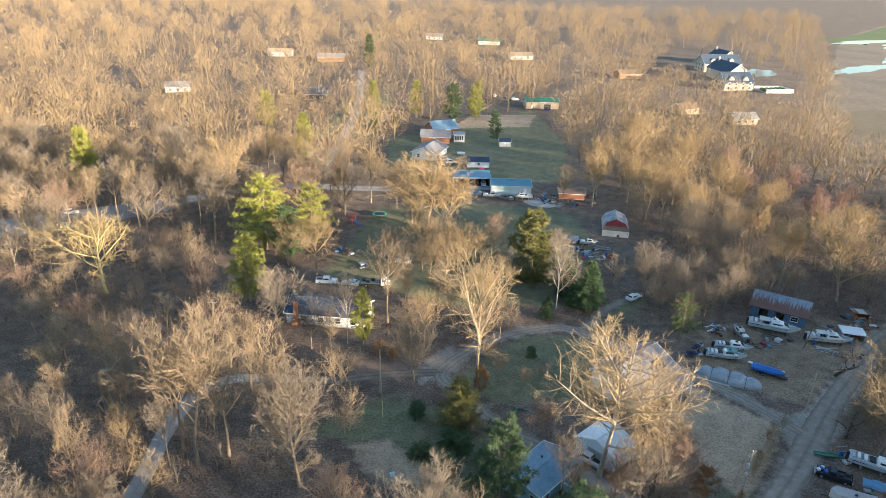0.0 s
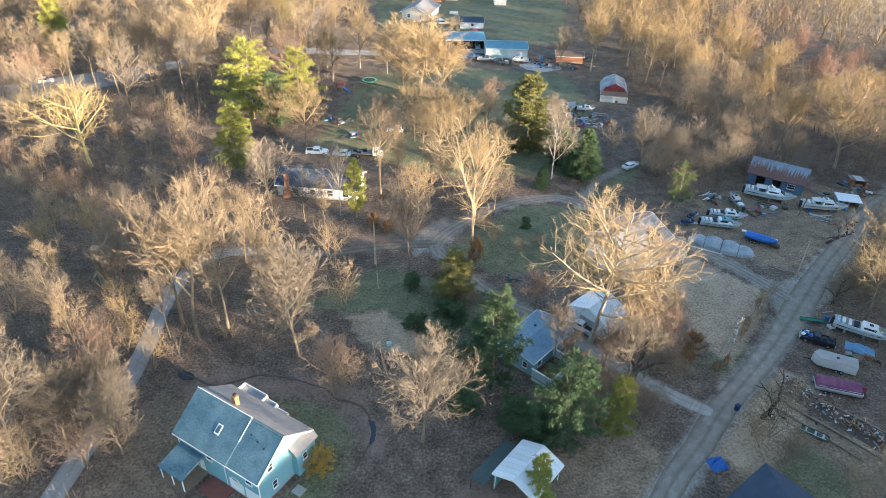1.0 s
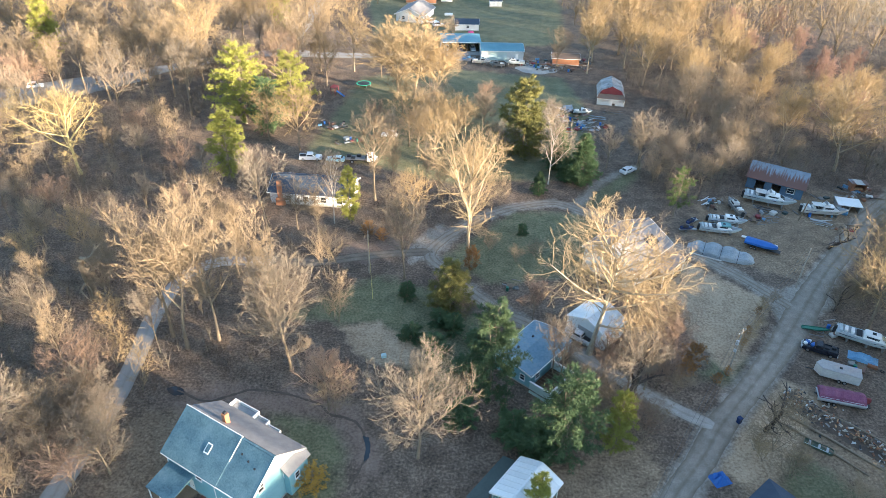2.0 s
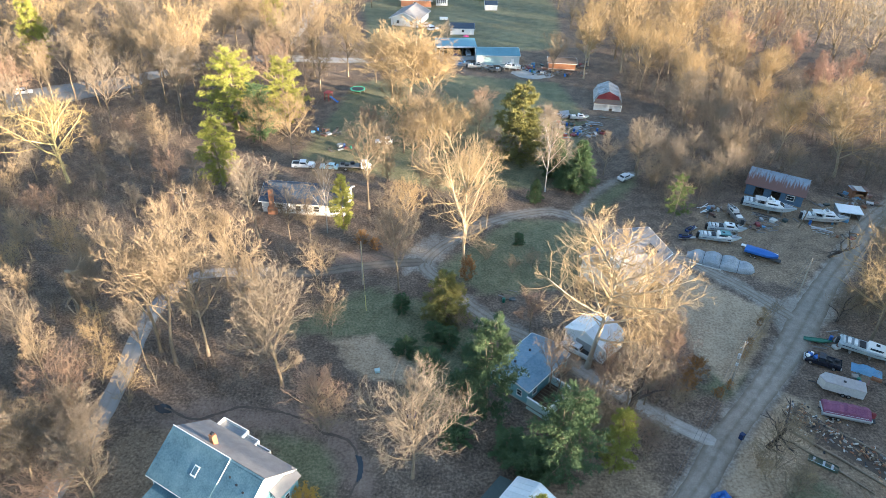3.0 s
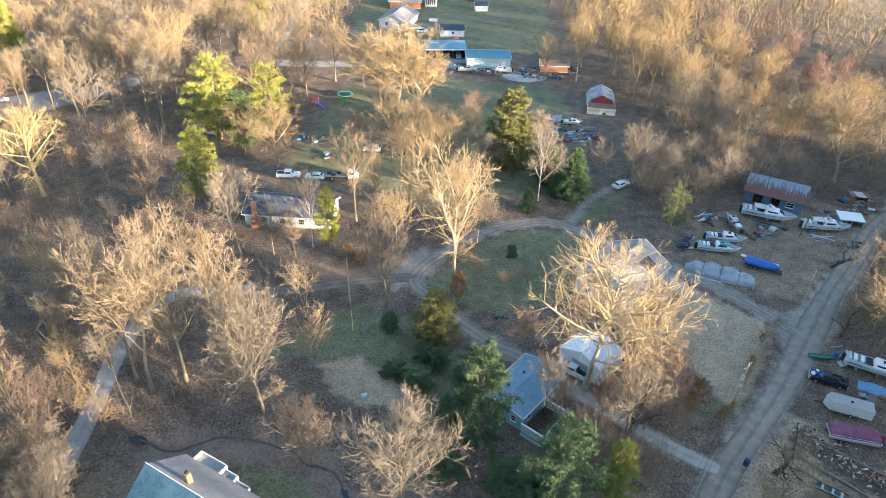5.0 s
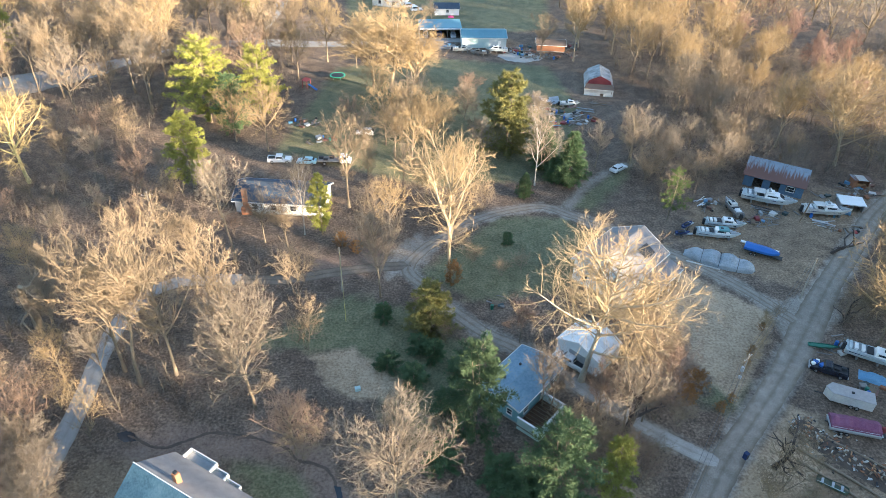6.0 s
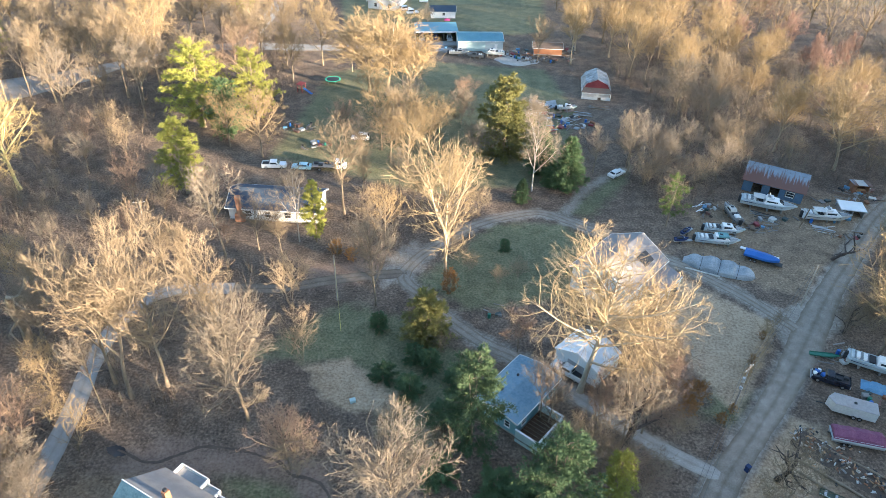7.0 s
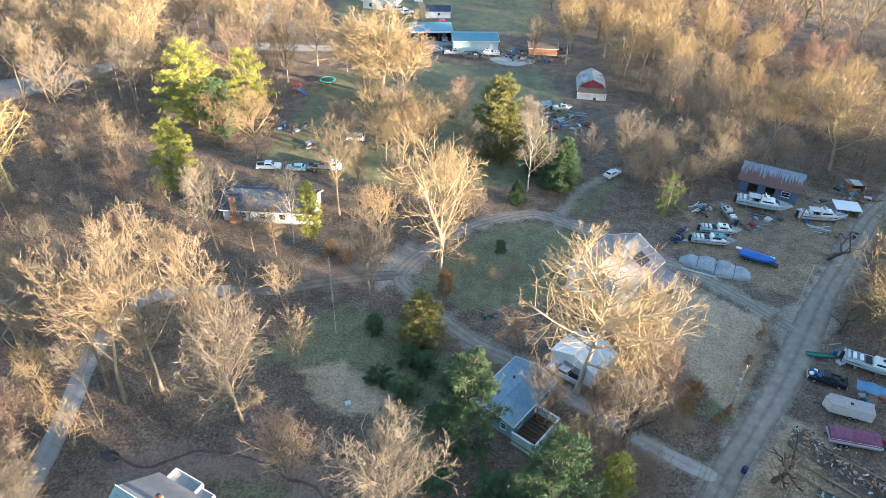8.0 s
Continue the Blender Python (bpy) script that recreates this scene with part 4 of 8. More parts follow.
def gable_house(name, x, y, a, w, d, h, rise, wall, roof, label, category="house", over=0.4, windows=(), doors=(), panels=0):
    t = thing(name, pose(x, y, 0, 0, 0, a), label, category)
    part("wall", gable_body(w, d, h, rise), M[wall], t)
    roof_planes(t, w, d, h, rise, over, roof, panels=panels)
    part("foundation", box(-w / 2 - 0.05, -d / 2 - 0.05, -0.1, w / 2 + 0.05, d / 2 + 0.05, 0.25), M["concrete"], t)
    for side, u, z, ww, hh in windows:
        window(t, wall_matrix(side, w, d, u, z), ww, hh)
    for side, u in doors:
        door(t, wall_matrix(side, w, d, u, 0.25))
    return t


def posts(parent, spots, z0, z1, r=0.07, mat="white_paint"):
    for x, y in spots:
        part("post", box(x - r, y - r, z0, x + r, y + r, z1, 0.01), M[mat], parent)


# the two-storey teal house with porch, sun room and deck
H = gable_house("house", -27.3, 51.6, -29.5, 14.6, 9.7, 5.2, 3.5, "teal_paint", "blue_shingle", "two-storey teal clapboard house with a blue shingle roof",
                windows=[("right", -2.6, 4.9, 0.8, 1.2), ("right", 1.6, 3.4, 0.7, 1.0), ("right", -2.2, 1.2, 0.7, 1.2), ("front", -5, 1.1, 1.0, 1.4), ("front", -1.5, 3.4, 1.0, 1.2), ("front", 3.0, 1.1, 1.2, 1.4), ("front", 5.6, 3.4, 1.0, 1.2), ("left", 0, 1.2, 1.0, 1.3), ("left", 0, 4.6, 1.0, 1.2), ("back", -4, 1.2, 1.2, 1.3), ("back", 5, 3.6, 1.0, 1.2)], doors=[("front", -3.3)])
for x in range(5):
    part("corner_board", box((-7.36, 7.24, -7.36, 7.24, 1.2)[x], (-4.91, -4.91, 4.81, 4.81, -4.91)[x], 0.25, (-7.24, 7.36, -7.24, 7.36, 1.32)[x], (-4.81, -4.81, 4.91, 4.91, -4.81)[x], 5.1), M["white_paint"], H)
part("roof_step", slab([(-7.75, -5.3, 5.14), (2.2, -5.3, 5.14), (2.2, 0.05, 9.0), (-7.75, 0.05, 9.0)], 0.16), M["blue_shingle"], H, "raised blue shingle slope")
part("roof_trim", slab([(2.2, -2.6, 7.12), (2.28, -2.6, 7.12), (2.28, 0.1, 9.06), (2.2, 0.1, 9.06)], 0.2), M["white_paint"], H, "white roof edge trim")
part("roof_trim", slab([(-7.8, 0.05, 9.1), (2.3, 0.05, 9.1), (2.3, 0.15, 9.1), (-7.8, 0.15, 9.1)], 0.2), M["white_paint"], H, "white ridge trim")
# grey cover over the back slope; the front slope stays blue
part("roof_cover", slab([(-7.7, 5.35, 5.16), (7.7, 5.35, 5.16), (7.7, 0.3, 8.76), (-7.7, 0.3, 8.76)], 0.06), M["grey_shingle"], H, "back roof slope in grey shingle")
for u, v in ((3.4, -1.3), (4.7, -1.6), (6.0, -1.9)):
    part("roof_vent", box(u - 0.17, v - 0.17, 8.7 + v * 0.722 - 0.1, u + 0.17, v + 0.17, 8.7 + v * 0.722 + 0.22, 0.05), M["dark"], H)
for u, v, zr in ((-1.4, -2.6, 9.0), (3.2, -2.9, 8.74)):
    z0, z1 = zr + (v - 0.55) * 0.722 + 0.06, zr + (v + 0.55) * 0.722 + 0.06
    sk = part("skylight", slab([(u - 0.42, v - 0.55, z0), (u + 0.42, v - 0.55, z0), (u + 0.42, v + 0.55, z1), (u - 0.42, v + 0.55, z1)], 0.14), M["white_paint"], H)
    part("pane", slab([(u - 0.3, v - 0.42, z0 + 0.11), (u + 0.3, v - 0.42, z0 + 0.11), (u + 0.3, v + 0.42, z1 - 0.08), (u - 0.3, v + 0.42, z1 - 0.08)], 0.03), M["blue_shingle"], sk, "blue-grey skylight glass")
ch = part("chimney", box(-2.3, 0.9, 6.5, -1.6, 1.6, 9.7, 0.04), M["brick"], H, "orange brick chimney")
part("flue", box(-2.15, 1.05, 9.7, -1.75, 1.45, 10.0, 0.03), M["dark"], ch)
# porch
part("porch_roof", slab([(-6.9, -8.9, 2.75), (-2.4, -8.9, 2.75), (-2.4, -4.9, 3.6), (-6.9, -4.9, 3.6)], 0.18), M["blue_shingle"], H, "blue shingle porch roof")
posts(H, [(-6.7, -8.7), (-2.6, -8.7), (-4.6, -8.7)], 0, 2.6)
part("porch_floor", box(-6.9, -8.9, 0.0, -2.4, -4.9, 0.3, 0.03), M["plank"], H)
part("front_deck", box(-1.6, -7.6, 0.0, 2.6, -4.95, 0.28, 0.03), M["redwood"], H, "reddish wooden deck")
for i in range(4):
    part("garage_door", box(1.9 + (i % 2) * 2.8, -4.92, 0.3 + (i // 2) * 1.0, 4.4 + (i % 2) * 2.8, -4.87, 1.25 + (i // 2) * 1.0, 0.02), M["white_paint"], H)
# bump-out on the gable end
part("bay", box(7.3, 1.2, 0.25, 8.3, 4.7, 4.6), M["teal_paint"], H, "teal side bay")
part("bay_roof", slab([(7.3, 0.8, 5.6), (7.3, 5.1, 5.6), (8.6, 5.1, 4.7), (8.6, 0.8, 4.7)], 0.16), M["grey_shingle"], H, "grey shingle bay roof")
window(H, pose(8.3, 2.6, 2.6, 0, 0, 90), 0.7, 1.0)
part("step_slab", box(8.9, -1.2, 0.0, 10.4, 0.2, 0.2, 0.03), M["concrete"], H)
# sun room with flat roof and white parapet
for u0, u1, v1 in ((-7.2, -2.6, 7.3), (-2.6, -0.2, 6.8), (-0.2, 2.3, 6.3)):
    sr = part("sun_room", box(u0, 4.85, 0.25, u1, v1 - 0.1, 3.5), M["white_paint"], H, "white sun room with flat roof")
    part("flat_roof", box(u0, 4.85, 3.5, u1, v1, 3.62), M["grey_roofing"], sr)
    for b in ((u0, v1 - 0.12, u1, v1), (u0, 4.85, u0 + 0.12, v1), (u1 - 0.12, 4.85, u1, v1)):
        part("parapet", box(b[0], b[1], 3.62, b[2], b[3], 4.15), M["white_paint"], sr)

# fabric canopy with dark lean-to
C = thing("carport", pose(10.95, 49.2, 0, 0, 0, 53), "white and pale blue metal carport beside a young pine", "carport")
roof_planes(C, 7.0, 6.2, 3.0, 1.25, 0.15, "white_metal", panels=8)
posts(C, [(-3.3, -2.9), (0, -2.9), (3.3, -2.9), (-3.3, 2.9), (0, 2.9), (3.3, 2.9)], 0, 3.0, 0.05)
part("side_wall", box(-3.5, 2.95, 0.0, 3.5, 3.02, 2.95), M["teal_metal"], C, "teal metal side wall")
part("side_wall", box(3.42, -2.9, 0.0, 3.48, 2.9, 2.9), M["teal_metal"], C, "teal metal end wall")
part("lean_to", slab([(-5.5, 3.1, 2.6), (3.0, 3.1, 2.6), (3.0, 5.6, 2.0), (-5.5, 5.6, 2.0)], 0.08), M["dark_metal"], C, "dark green lean-to roof")
posts(C, [(-5.3, 5.4), (-1.2, 5.4), (2.8, 5.4)], 0, 2.0, 0.05, "dark")

# hip-roofed house by the lane
D = thing("house", pose(42.6, 44.2, 0, 0, 0, 40), "low house with a dark blue hip roof", "house")
part("wall", box(-5.2, -5.2, 0, 5.2, 5.2, 2.8), M["grey_paint"], D)
for k in range(4):
    q = [(-5.8, -5.8, 2.8), (5.8, -5.8, 2.8), (5.8, 5.8, 2.8), (-5.8, 5.8, 2.8)]
    bm = bmesh.new()
    a, b = q[k], q[(k + 1) % 4]
    vs = [bm.verts.new(c) for c in (a, b, (0, 0, 5.6), (a[0] * 0.97, a[1] * 0.97, 2.66), (b[0] * 0.97, b[1] * 0.97, 2.66), (0, 0, 5.4))]
    for f in ((0, 1, 2), (3, 5, 4), (0, 3, 4, 1), (1, 4, 5, 2), (2, 5, 3, 0)):
        bm.faces.new([vs[i] for i in f])
    part("roof", bm, M["dark_shingle"], D, "dark blue hip roof slope")
window(D, pose(0, -5.2, 1.0), 1.2, 1.2)
window(D, pose(-5.2, 0, 1.0, 0, 0, -90), 1.2, 1.2)

# white metal shed under the sycamore
S = gable_house("shed", 25.5, 83.8, 46, 6.2, 7.6, 3.1, 1.5, "white_metal", "white_metal", "white metal shed with a gable roof under the sycamore", "shed", 0.12, doors=[("front", -1.5)], panels=7)
part("roller_door", box(-3.14, -1.5, 0.1, -3.105, 1.5, 2.6, 0.01), M["grey_roofing"], S)

# mobile home with a leaf-filled deck
T = gable_house("mobile_home", 14.0, 76.1, 50, 11.0, 7.0, 2.8, 0.7, "teal_paint", "bluegrey_roofing", "teal mobile home with a low blue-grey roof", "house", 0.25, windows=[("front", -3.6, 1.1, 1.0, 1.0), ("front", 3.4, 1.1, 1.0, 1.0), ("left", 1.0, 1.1, 1.2, 1.0), ("left", -2.0, 1.1, 0.8, 1.0)], doors=[("front", 0.8)])
for u, v in ((-2.2, 1.4), (1.5, 1.2), (3.2, -1.5)):
    part("roof_vent", box(u - 0.16, v - 0.16, 3.2, u + 0.16, v + 0.16, 3.75, 0.04), M["dark"], T)
DK = thing("deck", pose(14.0, 76.1, 0, 0, 0, 50), "raised deck full of brown leaves with pale rails", "deck")
part("platform", box(-6.2, -7.6, 0.6, 0.2, -3.85, 0.85), M["leaves"], DK, "deck floor covered in brown leaves")
for b in ((-6.2, -7.6, 0.2, -7.48), (-6.2, -7.5, -6.08, -3.85), (0.08, -7.5, 0.2, -3.85)):
    part("rail_wall", box(b[0], b[1], 0.0, b[2], b[3], 2.3), M["pale_teal"], DK)
    part("rail_cap", box(b[0] - 0.08, b[1] - 0.08, 2.3, b[2] + 0.08, b[3] + 0.08, 2.38), M["white_paint"], DK)
for i in range(9):
    part("beam", box(-5.6 + i * 0.65, -7.4, 0.85, -5.54 + i * 0.65, -3.9, 0.95), M["plank"], DK)

# white two-storey house behind the sycamore
W = gable_house("house", 34.5, 104.2, 47, 13.0, 11.0, 5.0, 3.0, "white_paint", "grey_shingle", "white two-storey house with a grey shingle roof", "house", 0.45, windows=[("front", -4, 1.0, 1.0, 1.4), ("front", -4, 3.3, 1.0, 1.2), ("front", 1, 3.3, 1.0, 1.2), ("front", 4.5, 3.3, 1.0, 1.2), ("left", -3, 1.0, 1.0, 1.4), ("left", 3, 1.0, 1.0, 1.4), ("left", 0, 3.6, 1.2, 1.4)], doors=[("front", 1.5)])
part("porch_roof", slab([(-1.5, -9.2, 3.3), (6.6, -9.2, 3.3), (6.6, -5.5, 4.4), (-1.5, -5.5, 4.4)], 0.18), M["grey_shingle"], W, "porch roof with a white edge")
part("porch_beam", box(-1.5, -9.25, 2.98, 6.6, -9.1, 3.24), M["white_paint"], W)
posts(W, [(-1.3, -9.0), (2.6, -9.0), (6.4, -9.0)], 0, 2.98, 0.09)
part("porch_floor", box(-1.5, -9.2, 0, 6.6, -5.5, 0.3, 0.03), M["plank"], W)
part("solar_panel", slab([(1.0, -4.4, 5.92), (4.0, -4.4, 5.92), (4.0, -2.4, 7.0), (1.0, -2.4, 7.0)], 0.05), M["dark"], W, "dark blue roof panel")

# low house with brick chimney and dark blue roof
B = gable_house("house", -30.9, 127.2, -4, 18.0, 8.6, 3.0, 1.9, "white_siding", "dark_shingle", "long low pale house with a dark blue roof and brick chimney", "house", 0.5, windows=[("front", u, 1.0, 1.2, 1.2) for u in (-5, -1, 3, 6.5)], doors=[("front", 1.0)])
ck = part("chimney", slab([(-7.6, -5.15, 1.6), (-5.6, -5.15, 1.6), (-5.6, -4.35, 1.6), (-7.6, -4.35, 1.6)], 1.6), M["brick"], B, "orange brick chimney base")
part("chimney_shaft", box(-7.1, -5.05, 1.6, -6.1, -4.35, 5.9, 0.04), M["brick"], ck)

# rusty-roofed boat shed
BS = thing("boat_shed", pose(77.3, 139.2, 0, 0, 0, -29), "old blue boat shed with a rusty metal roof", "shed")
for b in ((-6.2, 2.5, 6.2, 2.7), (-6.2, -3.2, -6.0, 2.5), (6.0, -3.2, 6.2, 2.5)):
    part("wall", box(b[0], b[1], 0, b[2], b[3], 3.0), M["blue_boards"], BS)
for u0, u1, z0, z1 in ((-6.0, -4.2, 0, 2.8), (-2.2, -0.6, 0, 2.8), (1.4, 2.6, 0, 2.8), (4.6, 6.0, 0, 2.8), (-6.0, 6.0, 2.35, 2.8), (2.6, 4.6, 0, 0.9)):
    part("front_board", box(u0, -3.2, z0, u1, -3.05, z1 - 0.01 * (u1 > 5)), M["blue_boards"], BS)
window(BS, pose(3.6, -3.2, 1.1), 1.5, 1.1)
for i in range(13):
    x0 = -6.6 + i * 1.015
    part("roof_panel", slab([(x0, -4.1, 2.95 + 0.012 * (i % 2)), (x0 + 1.03, -4.1, 2.95 + 0.012 * (i % 2)), (x0 + 1.03, 3.2, 4.35 + 0.012 * (i % 2)), (x0, 3.2, 4.35 + 0.012 * (i % 2))], 0.05), M["rusty_sheet"], BS, "rust-streaked corrugated roof sheet")

# small barn with red and grey roof
R = thing("barn", pose(47.3, 194.0, 0, 0, 0, -8) @ Matrix.Diagonal((0.92, 0.72, 0.84, 1)), "small white barn with weathered gambrel roof and red front", "barn")
part("wall", box(-4.1, -6.3, 0, 4.1, 6.0, 2.6), M["white_siding"], R)
for y, mt in ((-6.35, "white_siding"), (6.05, "white_siding")):
    bm = bmesh.new()
    pr = [(-4.1, 2.6), (4.1, 2.6), (3.2, 4.6), (0, 6.2), (-3.2, 4.6)]
    f = [bm.verts.new((a, y, b)) for a, b in pr]
    g = [bm.verts.new((a, y + 0.1, b)) for a, b in pr]
    bm.faces.new(f)
    bm.faces.new(g[::-1])
    for i in range(5):
        bm.faces.new((f[i], g[i], g[(i + 1) % 5], f[(i + 1) % 5]))
    part("gable", bm, M["red_metal"] if y < 0 else M[mt], R, "dark red gable front" if y < 0 else "")
for (a, b), (c, d) in (((-4.5, 2.5), (-3.3, 4.7)), ((-3.3, 4.7), (0, 6.35)), ((4.5, 2.5), (3.3, 4.7)), ((3.3, 4.7), (0, 6.35))):
    part("roof", slab([(a, -6.2, b), (a, 6.4, b), (c, 6.4, d), (c, -6.2, d)], 0.1), M["patchy_roof"], R)
part("awning", slab([(-4.6, -9.0, 2.5), (4.6, -9.0, 2.5), (4.0, -6.3, 3.4), (-4.0, -6.3, 3.4)], 0.1), M["brown_roofing"], R)
for u0, u1 in ((-4.4, -4.1), (-0.1, 0.5), (1.5, 1.9), (4.1, 4.4)):
    part("front_wall", box(u0, -8.8, 0, u1, -8.6, 2.45), M["white_siding"], R)
for u0, u1 in ((-4.1, -0.1), (1.9, 4.1)):
    part("front_wall", box(u0, -8.8, 0, u1, -8.6, 0.9), M["white_siding"], R)
part("lintel", box(-4.4, -8.82, 2.0, 4.4, -8.58, 2.5), M["white_siding"], R)

# far yard: carport, metal shed, sheds and houses
F1 = thing("carport", pose(1.0, 238.0, 0, 0, 0, 5), "long blue-roofed open carport", "carport")
part("roof", slab([(-7.2, -4.2, 3.4), (7.2, -4.2, 3.4), (7.2, 4.2, 3.9), (-7.2, 4.2, 3.9)], 0.12), M["blue_metal"], F1)
# back wall and dividers coloured dark to give the open bays their shade
part("back_wall", box(-7.0, 3.8, 0, 7.0, 4.0, 3.6), M["dark_boards"], F1)
part("apron", box(-7.2, -8.4, 0, 6.8, -4.3, 0.12, 0.02), M["concrete"], F1, "pale concrete apron")
part("side_wall", box(-7.2, -3.9, 0, -7.0, 3.8, 3.3), M["grey_paint"], F1)
part("side_wall", box(7.0, -3.9, 0, 7.2, 3.8, 3.3), M["grey_paint"], F1)
part("bay_post", box(-2.45, -4.1, 0, -2.15, 3.8, 3.3), M["dark_boards"], F1, "bay divider coloured dark like the shaded bay")
part("bay_post", box(2.15, -4.1, 0, 2.45, 3.8, 3.3), M["dark_boards"], F1, "bay divider coloured dark like the shaded bay")
part("fascia", box(-7.2, -4.28, 2.95, 7.2, -4.2, 3.38), M["white_paint"], F1)
posts(F1, [(-7.1, -4.05), (7.1, -4.05)], 0, 3.3, 0.09, "grey_paint")
F2 = gable_house("shed", 15.4, 229.8, 3, 14.6, 9.0, 3.3, 1.1, "pale_metal", "blue_metal", "large pale metal shed with a blue roof", "shed", 0.25, doors=[("front", 5)], panels=10)
part("shed_door", box(-4.5, -4.56, 0.1, 1.5, -4.51, 3.0, 0.01), M["pale_teal"], F2)
gable_house("shed", 3.4, 261.5, 3, 9.0, 5.0, 2.5, 1.3, "white_paint", "dark_shingle", "white garden shed with a dark roof", "shed", 0.25, windows=[("front", 0.2, 1.1, 0.9, 0.9)], doors=[("front", 2.4)])
gable_house("house", -17.5, 275.0, 75, 15, 11, 3.0, 2.4, "white_siding", "grey_shingle", "white house with a low grey roof", "house", 0.6, windows=[("left", -3, 1.0, 1.1, 1.3), ("left", 2.5, 1.0, 1.1, 1.3), ("front", -4, 1.0, 1.1, 1.2)])
gable_house("house", -16.5, 302.0, 2, 13, 9, 3.0, 2.2, "brick", "grey_shingle", "low red brick house with grey roof", "house", 0.5, windows=[("front", -0.5, 1.0, 1.1, 1.1)])
gable_house("house", -14.5, 318.0, 30, 13, 10, 3.2, 3.0, "brick", "bluegrey_roofing", "brick house with a blue-grey roof", "house", 0.5)
gable_house("sun_room", -5.5, 304.0, 2, 5, 6, 3.6, 0.5, "white_siding", "grey_roofing", "pale sun room with tall windows", "house", 0.2, windows=[("front", u, 1.0, 0.55, 1.9) for u in (-1.9, -1.05, -0.2, 0.65, 1.5)])
gable_house("shed", 15.8, 298.0, 3, 5.2, 4.2, 2.2, 1.2, "white_siding", "dark_shingle", "little white shed with a black roof on the meadow", "shed", 0.2, doors=[("front", 0)])
gable_house("shed", 40.5, 394.0, 6, 19.5, 9, 4.0, 1.8, "tan_siding", "green_metal", "long tan shed with a green metal roof", "shed", 0.4, windows=[("front", 3, 0.4, 4.5, 2.4)], doors=[("front", -6)], panels=12)
gable_house("shed", 37.5, 226.0, -4, 9.0, 6.0, 2.2, 0.7, "rust_boards", "brown_roofing", "low rust-brown wooden shed in a scrap yard", "shed", 0.4)
for x, y, a, w, d, wl, rf, lb in ((-118, 560, 10, 22, 12, "brick", "grey_roofing", "distant brick house with pale roof"), (-165, 578, 8, 20, 11, "white_siding", "tan_siding", "distant pale house among bare trees"), (41, 616, 8, 20, 12, "white_siding", "tan_siding", "distant pale house among bare trees"), (118, 528, 20, 18, 11, "brick", "brown_roofing", "distant brick house among bare trees"),
                              (-94, 394, 5, 14, 9, "dark_boards", "dark_shingle", "dark low house beside the road"), (-45, 760, 5, 18, 12, "white_siding", "grey_roofing", "distant pale house among bare trees"), (14, 730, 5, 22, 12, "white_siding", "green_metal", "distant shed among bare trees"), (125, 395, 30, 14, 9, "tan_siding", "brown_roofing", "tan house hidden by bare trees"), (150, 372, 10, 14, 9, "tan_siding", "grey_roofing", "tan house hidden by bare trees"), (-180, 400, 20, 14, 9, "white_siding", "grey_roofing", "pale house hidden by bare trees")):
    gable_house("house", x, y, a, w, d, 3.4, 2.6, wl, rf, lb, "house", 0.5, windows=[("front", u, 1.0, 1.3, 1.3) for u in (-w * 0.3, 0, w * 0.3)])

# large slate-roofed house on the edge of the fields
for i, (x, y, a, w, d, h, r, wl, lb) in enumerate(((186, 492, 12, 22, 15, 5.5, 6.5, "stone", "large stone house wing with a steep slate roof"), (197, 540, 100, 34, 16, 7, 6.5, "stone", "large stone house wing with a steep slate roof"), (206, 590, 15, 34, 16, 6.5, 6.5, "stone", "large stone house wing with a steep slate roof"), (226, 640, 100, 26, 14, 6, 6, "stone", "large stone house wing with a steep slate roof"))):
    g = gable_house("mansion_wing", x, y, a, w, d, h, r, wl, "dark_shingle", lb, "house", 0.6, windows=[("front", u * w, z, 1.5, 1.8) for u in (-0.35, -0.1, 0.15, 0.38) for z in (1.0, 4.0)] + [("left", v, z, 1.5, 1.8) for v in (-4, 0, 4) for z in (1.0, 4.0)])
    for u in (-0.25, 0.25):
        part("dormer", gable_body(2.4, 4.0, 2.0, 1.6), M[wl], g, "dormer", m=pose(u * w, -d * 0.32, h + 0.6, 0, 0, 90))
    part("chimney", box(w * 0.35, 0.5, h, w * 0.35 + 1.2, 2.0, h + r + 2.0, 0.05), M["stone"], g)
TR = thing("terrace", pose(212, 488, 0, 0, 0, 12), "white walled terrace with dark openings", "terrace")
part("floor_slab", box(-9, -8, 0, 12, 8, 0.4), M["concrete"], TR)
for b in ((-9, -8, 12, -7.4), (11.4, -8, 12, 8), (-9, 7.4, 12, 8)):
    part("wall", box(b[0], b[1], 0.4, b[2], b[3], 2.6), M["white_siding"], TR)
for i in range(5):
    part("hedge", box(-7 + i * 3.6, -3, 0.4, -4.6 + i * 3.6, 4, 2.4, 0.4), M["needle"], TR)


# ---- trees ----
KINDS = {}


def tree_kind(key, shape, crown_mat, trunk_mat):
    (tv, tt), (cv, ct) = shape
    KINDS[key] = (big_mesh("trunk", tv, tt, M[trunk_mat]), big_mesh("crown", cv, ct, M[crown_mat]))


